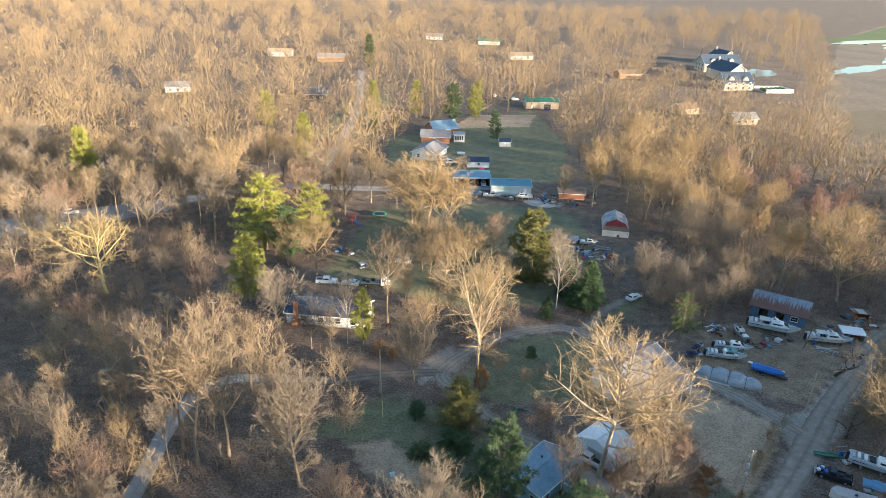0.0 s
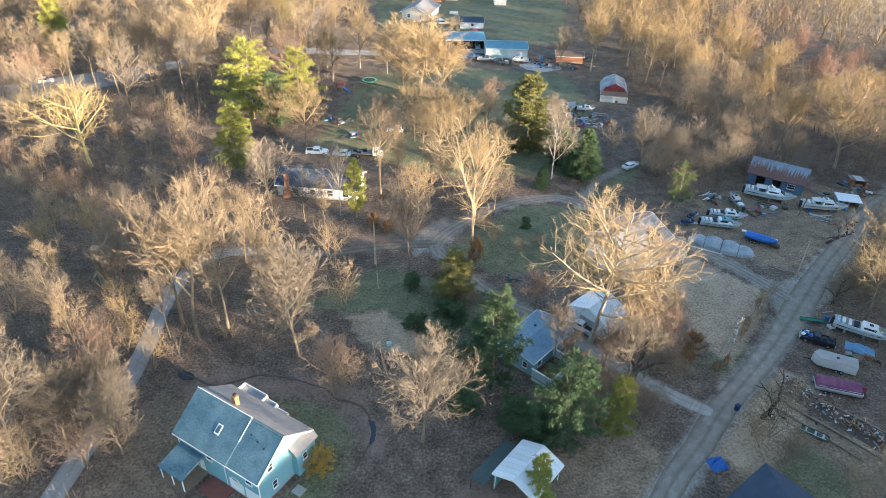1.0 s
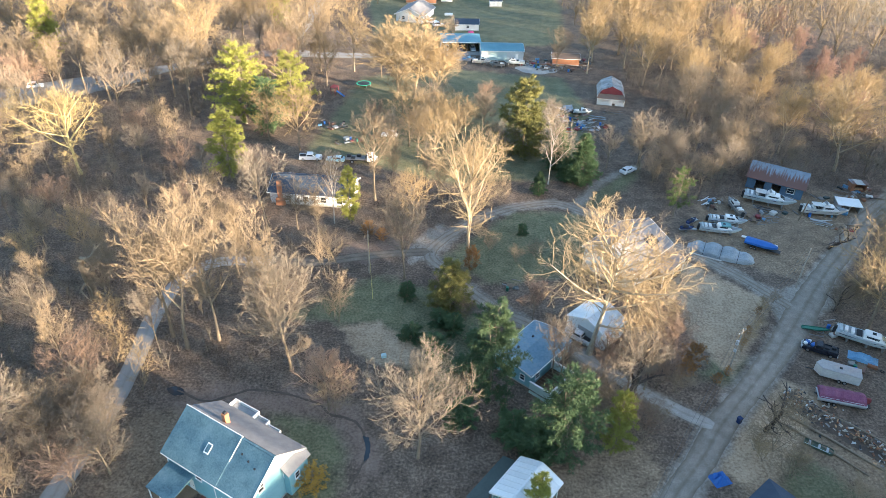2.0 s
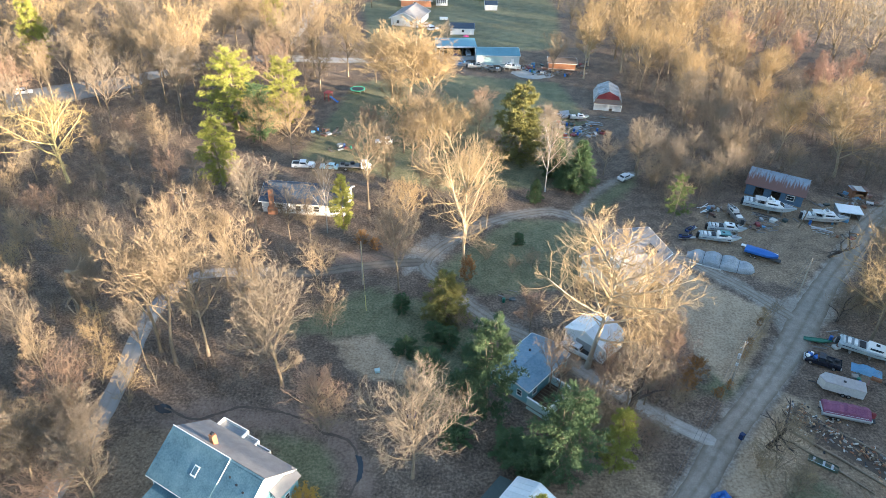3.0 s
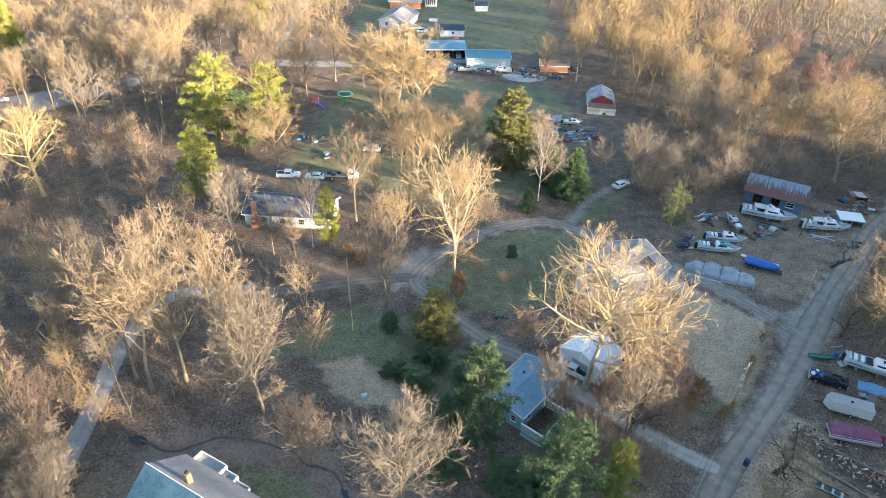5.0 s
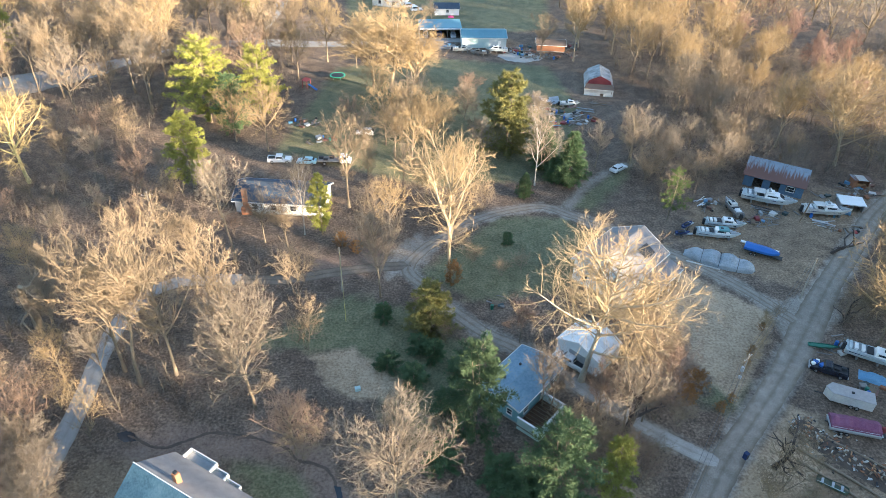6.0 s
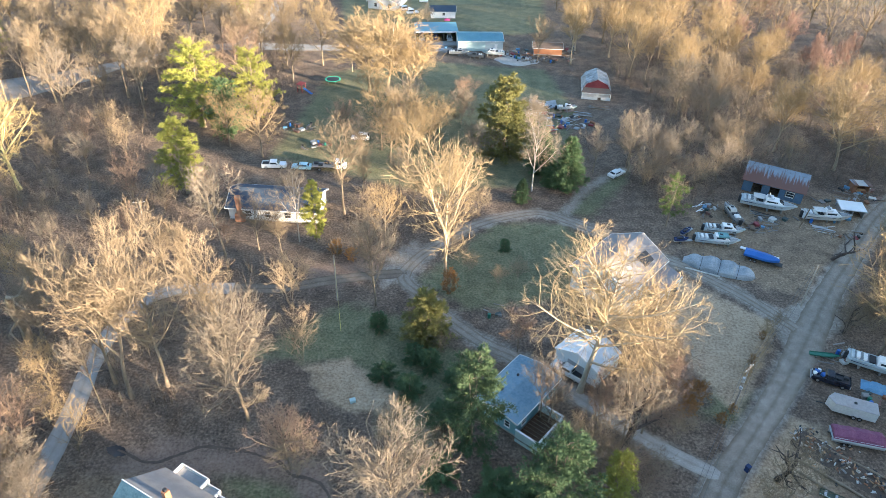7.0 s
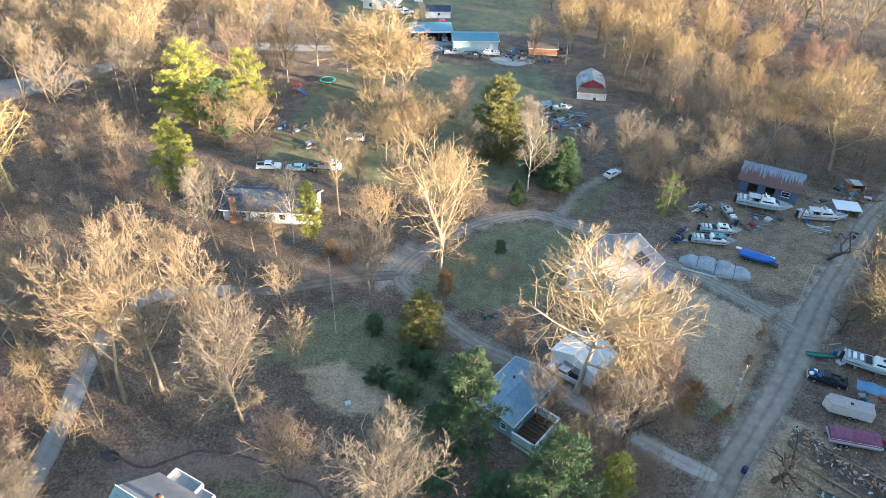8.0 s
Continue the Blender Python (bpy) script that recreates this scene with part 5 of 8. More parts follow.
# each kind is about 20 m tall and is scaled when planted
for k in range(5):
    tree_kind("tall%d" % k, deciduous(11 + k, 20, crown=6.2 + 0.35 * k, fork=0.30 + 0.03 * (k % 3), leaders=7 + k % 2, spread=0.6, top=(1.1, 1.35, 1.0, 1.2, 1.3)[k]), ("twig", "twig", "greytwig", "twig", "greytwig")[k], "bark")
for k in range(4):
    tree_kind("broad%d" % k, deciduous(31 + k, 20, crown=8.6, fork=0.2, leaders=10, side=13, spread=0.82, top=(1.1, 1.2, 1.0, 1.3)[k]), ("twig", "redtwig", "greytwig", "goldtwig")[k], "bark")
for k in range(3):
    tree_kind("bush%d" % k, deciduous(51 + k, 10, crown=4.6, fork=0.08, stems=5, leaders=6, side=9, shoots=6, twigs=3, thick=0.012, twig_r=0.02, shoot_r=0.03, twig_len=0.75, top=1.15, limb_r=0.03), ("twig", "redtwig", "goldtwig")[k], "bark")
tree_kind("sycamore", deciduous(78, 24, crown=10.2, fork=0.26, leaders=16, side=30, shoots=10, twigs=7, gaps=0.3, bend=0.06, thick=0.0145, top=1.2, twig_r=0.013, shoot_r=0.02, twig_len=0.85, spread=0.74, limb_r=0.045), "palegold", "white_bark")
tree_kind("poplar", deciduous(77, 24, crown=7.8, fork=0.24, leaders=10, side=17, thick=0.0145, top=1.2, twig_r=0.02, shoot_r=0.032, twig_len=0.9, spread=0.62, gaps=0.35, limb_r=0.045), "palegold", "tan_bark")
tree_kind("birch", deciduous(75, 18, crown=6.2, fork=0.26, leaders=9, side=12, thick=0.012, top=1.1, twig_r=0.02, shoot_r=0.032, twig_len=0.8, limb_r=0.04), "greytwig", "birch_bark")
tree_kind("hazy", deciduous(79, 20, crown=9.6, fork=0.2, leaders=12, side=18, shoots=10, top=1.05, twig_len=1.0, spread=0.75, gaps=0.2), "goldtwig", "tan_bark")
tree_kind("dome", deciduous(82, 20, crown=9.0, fork=0.22, leaders=10, side=13, top=1.15, twig_r=0.032, shoot_r=0.05, twig_len=1.1, spread=0.75), "goldtwig", "tan_bark")
tree_kind("round", deciduous(80, 20, crown=9.4, fork=0.16, leaders=12, side=18, shoots=10, top=0.95, twig_len=0.95, spread=0.8, gaps=0.12), "greytwig", "bark")
tree_kind("mossy", deciduous(86, 20, crown=9.4, fork=0.2, leaders=13, side=14, thick=0.016, top=1.05, spread=0.85, bend=0.11, gaps=0.35), "mossytwig", "mossy_bark")
tree_kind("mauve", deciduous(83, 20, crown=8.2, fork=0.22, leaders=9, side=12, top=1.1, twig_r=0.032, shoot_r=0.05, twig_len=1.1, spread=0.75), "mauvetwig", "bark")
tree_kind("pine", conifer(81, 16, 6.0, gap=0.4, clump=0.5, taper=0.42, tiers=24), "needle", "bark")
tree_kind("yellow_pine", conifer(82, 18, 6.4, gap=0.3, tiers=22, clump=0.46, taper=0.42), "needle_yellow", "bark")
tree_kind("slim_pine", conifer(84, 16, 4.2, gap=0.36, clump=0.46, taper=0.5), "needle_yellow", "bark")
tree_kind("olive_cedar", conifer(85, 12, 4.2, bare=0.03, gap=0.2, clump=0.45, taper=0.55), "needle_olive", "bark")
tree_kind("sparse_pine", conifer(86, 14, 4.6, gap=0.62, tiers=13, clump=0.46, taper=0.45, bare=0.25), "needle_green", "bark")
tree_kind("leafy_bush", conifer(88, 6, 3.0, tiers=10, bare=0.02, gap=0.25, clump=0.3, taper=0.4, droop=0.3), "rust_leaf", "bark")
tree_kind("low_cedar", conifer(87, 12, 4.6, tiers=9, bare=0.02, gap=0.3, clump=0.8, taper=0.45), "needle", "bark")
# round bush whose sunlit look is put into its leaf colour
tree_kind("gold_bush", conifer(89, 6, 3.4, tiers=12, bare=0.0, gap=0.1, clump=0.3, taper=0.35, droop=0.25), "sunlit_leaf", "bark")
tree_kind("cedar", conifer(83, 12, 3.4, bare=0.03, clump=0.45, taper=0.65), "needle", "bark")


def plant(kind, x, y, height, turn, label, category="tree", name="tree", group="", wide=1.0, tilt=0.0):
    base = {"b": 20.0, "t": 20.0, "bush": 10.0, "hazy": 20.0, "dome": 20.0, "round": 20.0, "sycamore": 24.0, "poplar": 24.0, "birch": 18.0, "pine": 16.0, "yellow_pine": 18.0, "slim_pine": 16.0, "leafy_bush": 6.0, "gold_bush": 6.0, "sparse_pine": 14.0, "cedar": 12.0, "low_cedar": 12.0, "olive_cedar": 12.0}
    h0 = base.get(kind, base["bush"] if kind.startswith("bush") else 20.0)
    k = height / h0
    z = float(ridge(np.array(x), np.array(y)))
    m = Matrix.Translation((x, y, z - 0.05)) @ Matrix.Rotation(tilt, 4, "Y") @ Matrix.Rotation(turn, 4, "Z") @ Matrix.Diagonal((k * wide, k * wide, k, 1))
    t = thing(name, m, label, category, group)
    part("trunk", KINDS[kind][0], None, t)
    part("crown", KINDS[kind][1], None, t)
    return t


BARE = "bare leafless hardwood tree with fine tan twigs"
WOODY = "tall bare tree with a dense rounded golden crown"
NAMED = [
    ("sycamore", 23.7, 78.2, 28.5, 1.12, "huge bare pale-barked sycamore beside the white shed"),
    ("poplar", 3.3, 102.0, 30, 0.95, "tall bare pale tree on the inner edge of the drive"),
    ("tall0", -42.4, 75.7, 26, 0.95, BARE), ("tall3", -45.9, 78.5, 26, 0.85, BARE), ("tall1", -38.0, 78.0, 23, 0.9, BARE), ("tall2", -50.5, 86, 15, 0.75, BARE),
    ("mossy", -87.5, 133.5, 22, 1.25, "broad bare tree with mossy yellow limbs"), ("broad3", -76.3, 189.6, 27, 0.95, "tall golden bare tree near the paved road"), ("tall1", -82.8, 182.7, 26, 0.75, BARE),
    ("round", -24.6, 71.8, 23, 0.8, BARE), ("broad2", -8.5, 97.3, 20.5, 0.72, BARE), ("round", -3.4, 55.6, 20, 0.85, "round bare tree with dense golden-tan twigs"),
    ("birch", -24.8, 115.9, 17.5, 0.6, "slender pale bare tree in front of a house"), ("broad1", -43.3, 126, 13.6, 0.8, BARE), ("broad3", -39.2, 150.2, 17, 0.95, BARE),
    ("birch", 22.8, 136.9, 19.5, 0.75, "white-barked bare tree beside dark cedars"), ("hazy", -12.3, 187.8, 23.5, 1.7, "wide bare tree with orange-tan twigs"),
    ("broad2", 27.8, 68.2, 15, 0.85, "bare tree with reddish twigs beside the gravel drive"), ("leafy_bush", 39.7, 75.6, 5.6, 0.95, "rust-coloured bushy thicket by the lane"),
    ("hazy", 96.0, 149.3, 23, 1.2, "very broad bare tree behind the boat yard"), ("broad2", 46.2, 146.4, 16.5, 0.95, BARE), ("broad2", 38, 145.9, 12, 0.8, BARE),
    ("broad1", -20.4, 157.6, 12.5, 0.8, "slim bare tree with orange twigs"), ("broad3", -11.6, 154.9, 15, 1.1, BARE), ("broad3", -4.7, 143.4, 17, 0.85, BARE),
    ("bush1", -53.5, 62, 11, 1.1, "bushy bare tree with pinkish twigs"), ("bush2", -46.2, 66.2, 9.5, 0.8, "golden bushy sapling by the road"), ("broad1", -17.2, 63.7, 13.2, 0.85, BARE),
    ("bush0", 47.2, 59.3, 10, 1.0, "sprawling bare shrub beside the lane"), ("broad1", 9.0, 183.1, 8.5, 1.1, BARE), ("bush0", -23.1, 96.7, 11.7, 0.9, BARE),
    ("broad3", -131.7, 211.9, 22, 1.2, BARE), ("broad3", -77.0, 236.9, 19, 1.1, BARE), ("broad3", -33.4, 209.5, 21, 0.8, BARE), ("tall1", -44.1, 208.6, 17, 0.8, BARE),
    ("tall4", -46.5, 74.5, 13, 0.7, BARE), ("tall0", -29, 79, 20, 0.7, BARE), ("broad0", -55, 55, 12, 1.0, BARE), ("round", -44.5, 51, 13, 0.9, "dense pinkish-grey bare tree by the paved road"), ("round", -51, 56.5, 10, 0.9, "dense pinkish-grey bare tree by the paved road"),
    ("leafy_bush", 4.3, 100.8, 5.5, 0.8, "golden brush at the foot of a tall tree"), ("tall3", 32, 76, 16, 0.8, "bare tree with reddish twigs beside the gravel drive"), ("bush1", 34.5, 79.5, 11, 1.0, "reddish thicket behind the white shed"), ("bush1", 33, 86, 10, 1.0, "reddish thicket behind the white shed"),
    ("bush0", 19, 67, 8, 0.9, BARE), ("bush0", 22.5, 66, 9, 0.9, BARE), ("tall2", 17, 72.5, 14, 0.6, BARE), ("bush0", 81, 100, 9, 1.2, "bare thicket beside the lane"), ("bush0", 76, 93, 8, 1.2, "bare thicket beside the lane"), ("tall2", 84, 104, 14, 0.7, BARE),
    ("tall0", -63, 94, 13, 0.7, BARE), ("tall4", -58, 84, 14, 0.75, BARE), ("broad2", -66, 76, 14, 0.8, BARE), ("tall3", -58, 68, 15, 0.7, BARE),
    ("broad0", -3, 128, 12, 0.8, BARE), ("broad2", 4, 118, 10, 0.8, BARE), ("broad3", -8, 116, 14, 0.7, BARE), ("bush0", -12, 122, 9, 1.0, BARE),
    ("leafy_bush", -14, 110, 3.2, 1.0, "rust-coloured bushy thicket by the lane"), ("bush0", 13, 104, 4, 1.2, "low bare brush in the grass"), ("bush0", 3, 86, 4.5, 1.2, "low bare brush in the grass"),
    ("bush0", 51, 66, 5, 1.1, "low bare brush in the grass"), ("bush2", 60, 52, 6, 1.2, "low golden brush beside logs"), ("bush0", 54, 50, 6, 1.2, "low bare brush in the grass"),
    ("broad3", -15, 176, 14, 0.9, BARE), ("broad2", -6, 166, 15, 1.1, BARE), ("broad3", 0, 152, 15, 1.05, BARE), ("broad0", -9, 148, 14, 1.0, BARE), ("broad2", -16, 149, 13, 0.8, BARE), ("broad1", -24, 205, 15, 0.9, BARE), ("broad3", -40, 196, 17, 0.8, BARE),
    ("broad2", 11, 148, 11, 0.9, BARE), ("broad0", -14, 134, 12, 0.7, BARE), ("broad2", -6, 133, 13, 0.7, BARE), ("broad3", -48, 155, 15, 0.9, BARE), ("broad2", -32, 113, 13, 0.75, BARE), ("bush1", -38.5, 115, 6, 1.0, BARE), ("broad0", -27.5, 112, 11, 0.7, BARE), ("leafy_bush", -17, 112, 3.6, 1.0, "rust-coloured bushy thicket by the lane"),
    ("broad0", 33, 216, 15, 0.8, BARE), ("dome", 43.5, 215, 22, 0.8, BARE), ("hazy", 47, 228, 23, 0.9, BARE), ("broad2", -2, 248, 9, 0.8, BARE), ("bush0", 40, 88, 4, 1.2, "low bare brush in the grass"), ("bush2", 58, 92, 3, 1.3, "tall dry weeds along the lane"), ("bush2", 53, 85.5, 3, 1.2, "tall dry weeds along the lane"), ("bush2", 49.5, 80, 3, 1.2, "tall dry weeds along the lane"),
    ("bush0", 8, 108, 4, 1.3, "low bare brush in the grass"), ("bush0", 17, 106, 4, 1.3, "low bare brush in the grass"), ("bush0", 6, 112, 5, 1.2, "low bare brush in the grass"), ("bush0", 36, 70, 5, 1.2, "low bare brush by the drive"), ("bush0", 31, 63, 5, 1.2, "low bare brush by the drive"), ("bush1", 29, 60, 6, 1.2, "low bare brush by the drive"), ("bush0", 88, 112, 9, 1.3, "bare thicket beside the lane"), ("bush0", 94, 119, 9, 1.3, "bare thicket beside the lane"),
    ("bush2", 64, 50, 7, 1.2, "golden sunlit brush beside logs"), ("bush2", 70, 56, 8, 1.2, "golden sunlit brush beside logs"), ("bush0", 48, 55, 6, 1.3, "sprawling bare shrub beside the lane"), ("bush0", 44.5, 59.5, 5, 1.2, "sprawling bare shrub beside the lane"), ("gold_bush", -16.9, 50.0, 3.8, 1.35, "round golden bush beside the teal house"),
    ("hazy", 69, 188, 18, 0.8, "dense bare tree beside a small barn"), ("round", 66, 177, 18, 0.8, "dense bare tree beside a small barn"), ("broad0", 76, 178, 17, 0.9, BARE), ("tall0", 64, 203, 18, 1.0, BARE), ("broad2", 70, 166, 17, 0.9, BARE), ("round", 25.5, 164, 11, 1.0, "dense grey bare shrub before scrap heaps"), ("round", 8, 170, 10, 1.1, "dense orange-brown bare shrub on grass"),
    ("bush2", -52.2, 71, 8, 1.0, "golden bushy sapling by the road"), ("bush1", -55.3, 68.4, 9, 1.0, "bushy bare tree with pinkish twigs"), ("bush0", -51.8, 60, 9, 1.2, BARE), ("round", -61.7, 88.6, 12, 0.8, BARE), ("broad3", -69.9, 99.7, 12, 0.8, BARE), ("bush0", -16, 63, 8, 1.2, BARE), ("bush0", -19, 84, 10, 0.9, BARE),
    ("leafy_bush", 38.2, 73.6, 4.2, 0.9, "rust-coloured bushy thicket by the lane"), ("bush1", 29.5, 74.5, 7, 1.2, "reddish thicket beside the gravel drive"), ("bush0", 26, 64, 7, 1.2, "low bare brush by the drive"), ("bush1", 33, 71, 8, 1.2, "reddish thicket beside the gravel drive"), ("low_cedar", 2.5, 62, 5, 1.6, "low dark evergreen shrub"), ("low_cedar", 10, 60, 5, 1.8, "low dark evergreen shrub"), ("low_cedar", 12.5, 57, 6, 1.6, "low dark evergreen shrub"),
    ("bush2", 56.5, 89.5, 3.2, 1.3, "tall dry weeds along the lane"), ("bush2", 51.5, 83, 3.0, 1.3, "tall dry weeds along the lane"), ("bush0", 55, 87, 2.6, 1.3, "tall dry weeds along the lane"), ("bush0", 60, 94, 2.8, 1.2, "tall dry weeds along the lane"), ("leafy_bush", 43.2, 72.6, 2.2, 1.0, "tall dry weeds along the lane"), ("bush2", 45, 57.5, 4, 1.3, "golden dry brush beside the lane"), ("bush2", 50, 57, 4, 1.3, "golden dry brush beside the lane"), ("bush1", 24.5, 60.5, 8, 1.1, "reddish thicket beside the gravel drive"), ("bush1", 27.5, 62.5, 7, 1.1, "reddish thicket beside the gravel drive"), ("bush0", 21, 62, 9, 1.0, BARE),
    ("broad2", 18, 71.6, 12, 0.8, "thin bare tree with reddish twigs by the drive"), ("broad1", 24.5, 70.8, 11, 0.8, "thin bare tree with reddish twigs by the drive"), ("broad2", 31.2, 70.5, 12, 0.8, "thin bare tree with reddish twigs by the drive"), ("broad1", 35, 74.5, 11, 0.9, "thin bare tree with reddish twigs by the drive"), ("broad1", 37.5, 80.5, 10, 0.9, "thin bare tree with reddish twigs by the drive"), ("broad1", 15, 86.5, 9, 0.9, "thin bare tree with reddish twigs by the drive"),
    ("broad2", 46.3, 148.3, 11, 1.1, "grey bare tree in dense growth beside the boat yard"), ("bush0", 48.6, 140.9, 8, 1.3, "grey bare tree in dense growth beside the boat yard"), ("round", 53.4, 143.9, 11, 0.9, "grey bare tree in dense growth beside the boat yard"), ("broad2", 55.4, 136.8, 10, 1.1, "grey bare tree in dense growth beside the boat yard"), ("bush0", 60.1, 139.6, 8, 1.3, "grey bare tree in dense growth beside the boat yard"), ("broad0", 70.3, 148.4, 13, 1.0, "grey bare tree in dense growth beside the boat yard"), ("bush0", 54.6, 154.0, 8, 1.2, "grey bare tree in dense growth beside the boat yard"), ("broad2", 60.7, 150.8, 12, 1.1, "grey bare tree in dense growth beside the boat yard"), ("round", 68.0, 153.3, 12, 0.9, "grey bare tree in dense growth beside the boat yard"), ("bush0", 50.0, 161.7, 8, 1.2, "grey bare tree in dense growth beside the boat yard"), ("broad2", 65.8, 143.1, 11, 1.0, "grey bare tree in dense growth beside the boat yard"), ("bush0", 51.9, 131.0, 7, 1.2, "grey bare tree in dense growth beside the boat yard"), 
    ("leafy_bush", 52, 84.5, 2.2, 0.8, "tall dry weeds along the lane"), ("leafy_bush", 50.4, 81.8, 1.8, 0.8, "tall dry weeds along the lane"), ("leafy_bush", 56, 90.3, 2.0, 0.8, "tall dry weeds along the lane"), ("leafy_bush", 45.4, 74.4, 2.0, 0.9, "tall dry weeds along the lane"),
    ("hazy", -17.5, 190, 21, 1.2, "wide bare tree with orange-tan twigs"), ("hazy", -6.5, 184.5, 19, 1.2, "wide bare tree with orange-tan twigs"), ("broad0", -8, 159.5, 15, 1.1, BARE), ("broad3", -2, 158, 14, 1.1, BARE), ("bush0", 4, 170, 7, 1.2, "low bare brush in the grass"), ("bush0", 0, 166, 7, 1.2, "low bare brush in the grass"), ("bush0", 10, 160, 6, 1.3, "low bare brush in the grass"),
    ("bush0", 72.1, 92.9, 6, 1.3, "bare thicket beside the lane"), ("bush0", 75.6, 94.0, 7, 1.3, "bare thicket beside the lane"), ("bush1", 75.6, 97.6, 6, 1.3, "bare thicket beside the lane"), ("bush0", 79.5, 98.0, 8, 1.3, "bare thicket beside the lane"),
    ("round", -50.5, 60.5, 10, 1.1, "dense pinkish-grey bare tree by the paved road"), ("round", -46.8, 56, 10.5, 1.0, "dense pinkish-grey bare tree by the paved road"), ("round", -53.5, 53, 12, 1.0, "dense pinkish-grey bare tree by the paved road"), ("bush1", -48.5, 49, 9, 1.2, "dense pinkish-grey bare tree by the paved road"),
    ("hazy", 60, 206, 20, 0.85, WOODY), ("hazy", 72, 198, 18, 0.9, WOODY), ("hazy", 86, 205, 18, 0.95, WOODY), ("dome", 57, 222, 20, 0.9, WOODY), ("hazy", 73, 222, 19, 0.95, WOODY), ("hazy", 90, 224, 18.5, 0.95, WOODY), ("dome", 103, 212, 16, 1.0, WOODY), ("hazy", 62, 242, 21, 0.9, WOODY), ("hazy", 81, 245, 21, 0.95, WOODY), ("mauve", 100, 244, 17, 1.0, WOODY), ("mauve", 117, 228, 15, 1.0, WOODY), ("hazy", 70, 264, 25, 1.0, WOODY), ("dome", 93, 268, 20, 1.0, WOODY), ("mauve", 112, 196, 15, 1.0, WOODY), ("mauve", 118, 255, 16, 1.0, WOODY),
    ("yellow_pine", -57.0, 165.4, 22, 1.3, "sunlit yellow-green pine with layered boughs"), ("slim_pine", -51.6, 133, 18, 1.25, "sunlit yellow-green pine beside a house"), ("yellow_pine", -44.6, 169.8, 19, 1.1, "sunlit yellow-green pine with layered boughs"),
    ("pine", -49, 158, 16, 1.1, "dark green pine behind sunlit pines"), ("olive_cedar", 17.5, 153.6, 20, 1.2, "pointed dark green cedar beside a white birch"), ("cedar", 30.5, 138, 13, 1.3, "dark cedar beside a white birch"), ("cedar", 25.5, 145, 12, 1.3, "dark cedar beside a white birch"),
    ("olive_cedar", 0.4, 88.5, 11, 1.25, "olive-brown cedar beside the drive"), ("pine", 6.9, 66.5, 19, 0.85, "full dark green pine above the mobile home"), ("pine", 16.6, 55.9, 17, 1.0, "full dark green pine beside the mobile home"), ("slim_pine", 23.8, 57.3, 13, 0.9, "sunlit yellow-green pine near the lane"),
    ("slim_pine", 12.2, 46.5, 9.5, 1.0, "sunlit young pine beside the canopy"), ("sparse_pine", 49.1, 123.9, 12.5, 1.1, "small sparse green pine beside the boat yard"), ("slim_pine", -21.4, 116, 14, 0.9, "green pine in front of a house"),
    ("low_cedar", -7.5, 91, 4, 1.3, "low dark evergreen shrub"), ("low_cedar", 1, 82, 4.5, 1.4, "low dark evergreen shrub"), ("low_cedar", 8, 76, 5, 1.2, "low dark evergreen shrub"), ("low_cedar", 15, 114, 3, 1.3, "low dark evergreen shrub"), ("pine", 11, 306, 15, 0.8, "round dark green spruce on the meadow"),
    ("low_cedar", -6, 80, 3.5, 1.8, "low dark evergreen shrub"), ("low_cedar", -2, 77, 4, 1.9, "low dark evergreen shrub"), ("low_cedar", 3, 72, 4, 1.9, "low dark evergreen shrub"), ("low_cedar", -1.5, 84, 3.5, 1.8, "low dark evergreen shrub"), ("low_cedar", 5, 79, 3.5, 1.9, "low dark evergreen shrub"), ("bush0", -4, 71, 5, 1.2, "low bare brush in the grass"), ("bush0", 2, 67.5, 5, 1.2, "low bare brush in the grass"), ("bush1", -1, 91.5, 5, 1.0, "reddish bare brush beside a cedar"),
    ("cedar", 20, 132, 6, 1.3, "dark cedar beside a white birch"), ("cedar", 27, 139, 7, 1.3, "dark cedar beside a white birch"),
    ("pine", -10, 345, 20, 0.9, "tall dark spruce beside a brick house"), ("yellow_pine", 2, 350, 21, 0.8, "olive evergreen beside a brick house"), ("cedar", -48, 322, 9, 1.0, "dark cedar on a lawn"), ("cedar", -38, 326, 8, 1.0, "dark cedar on a lawn"),
    ("slim_pine", -130, 205, 24, 1.0, "tall ivy-green evergreen in the woods"), ("slim_pine", -66, 250, 22, 1.0, "tall dark evergreen in the woods"), ("yellow_pine", -100, 315, 18, 1.0, "round sunlit pine in the woods"), ("pine", -80, 520, 26, 0.6, "tall dark spruce far off"),
    ("slim_pine", -52, 345, 20, 0.9, "olive evergreen beside the road"), ("slim_pine", -30, 352, 20, 0.9, "olive evergreen beside the road"),
]
rng = np.random.default_rng(5)
for kind, x, y, h, wide, label in NAMED:
    plant(kind, x, y, h, rng.uniform(0, 6.28), label, "tree" if h > 7 else "shrub", "tree" if h > 7 else "shrub", "named trees" if h > 7 else "", wide)

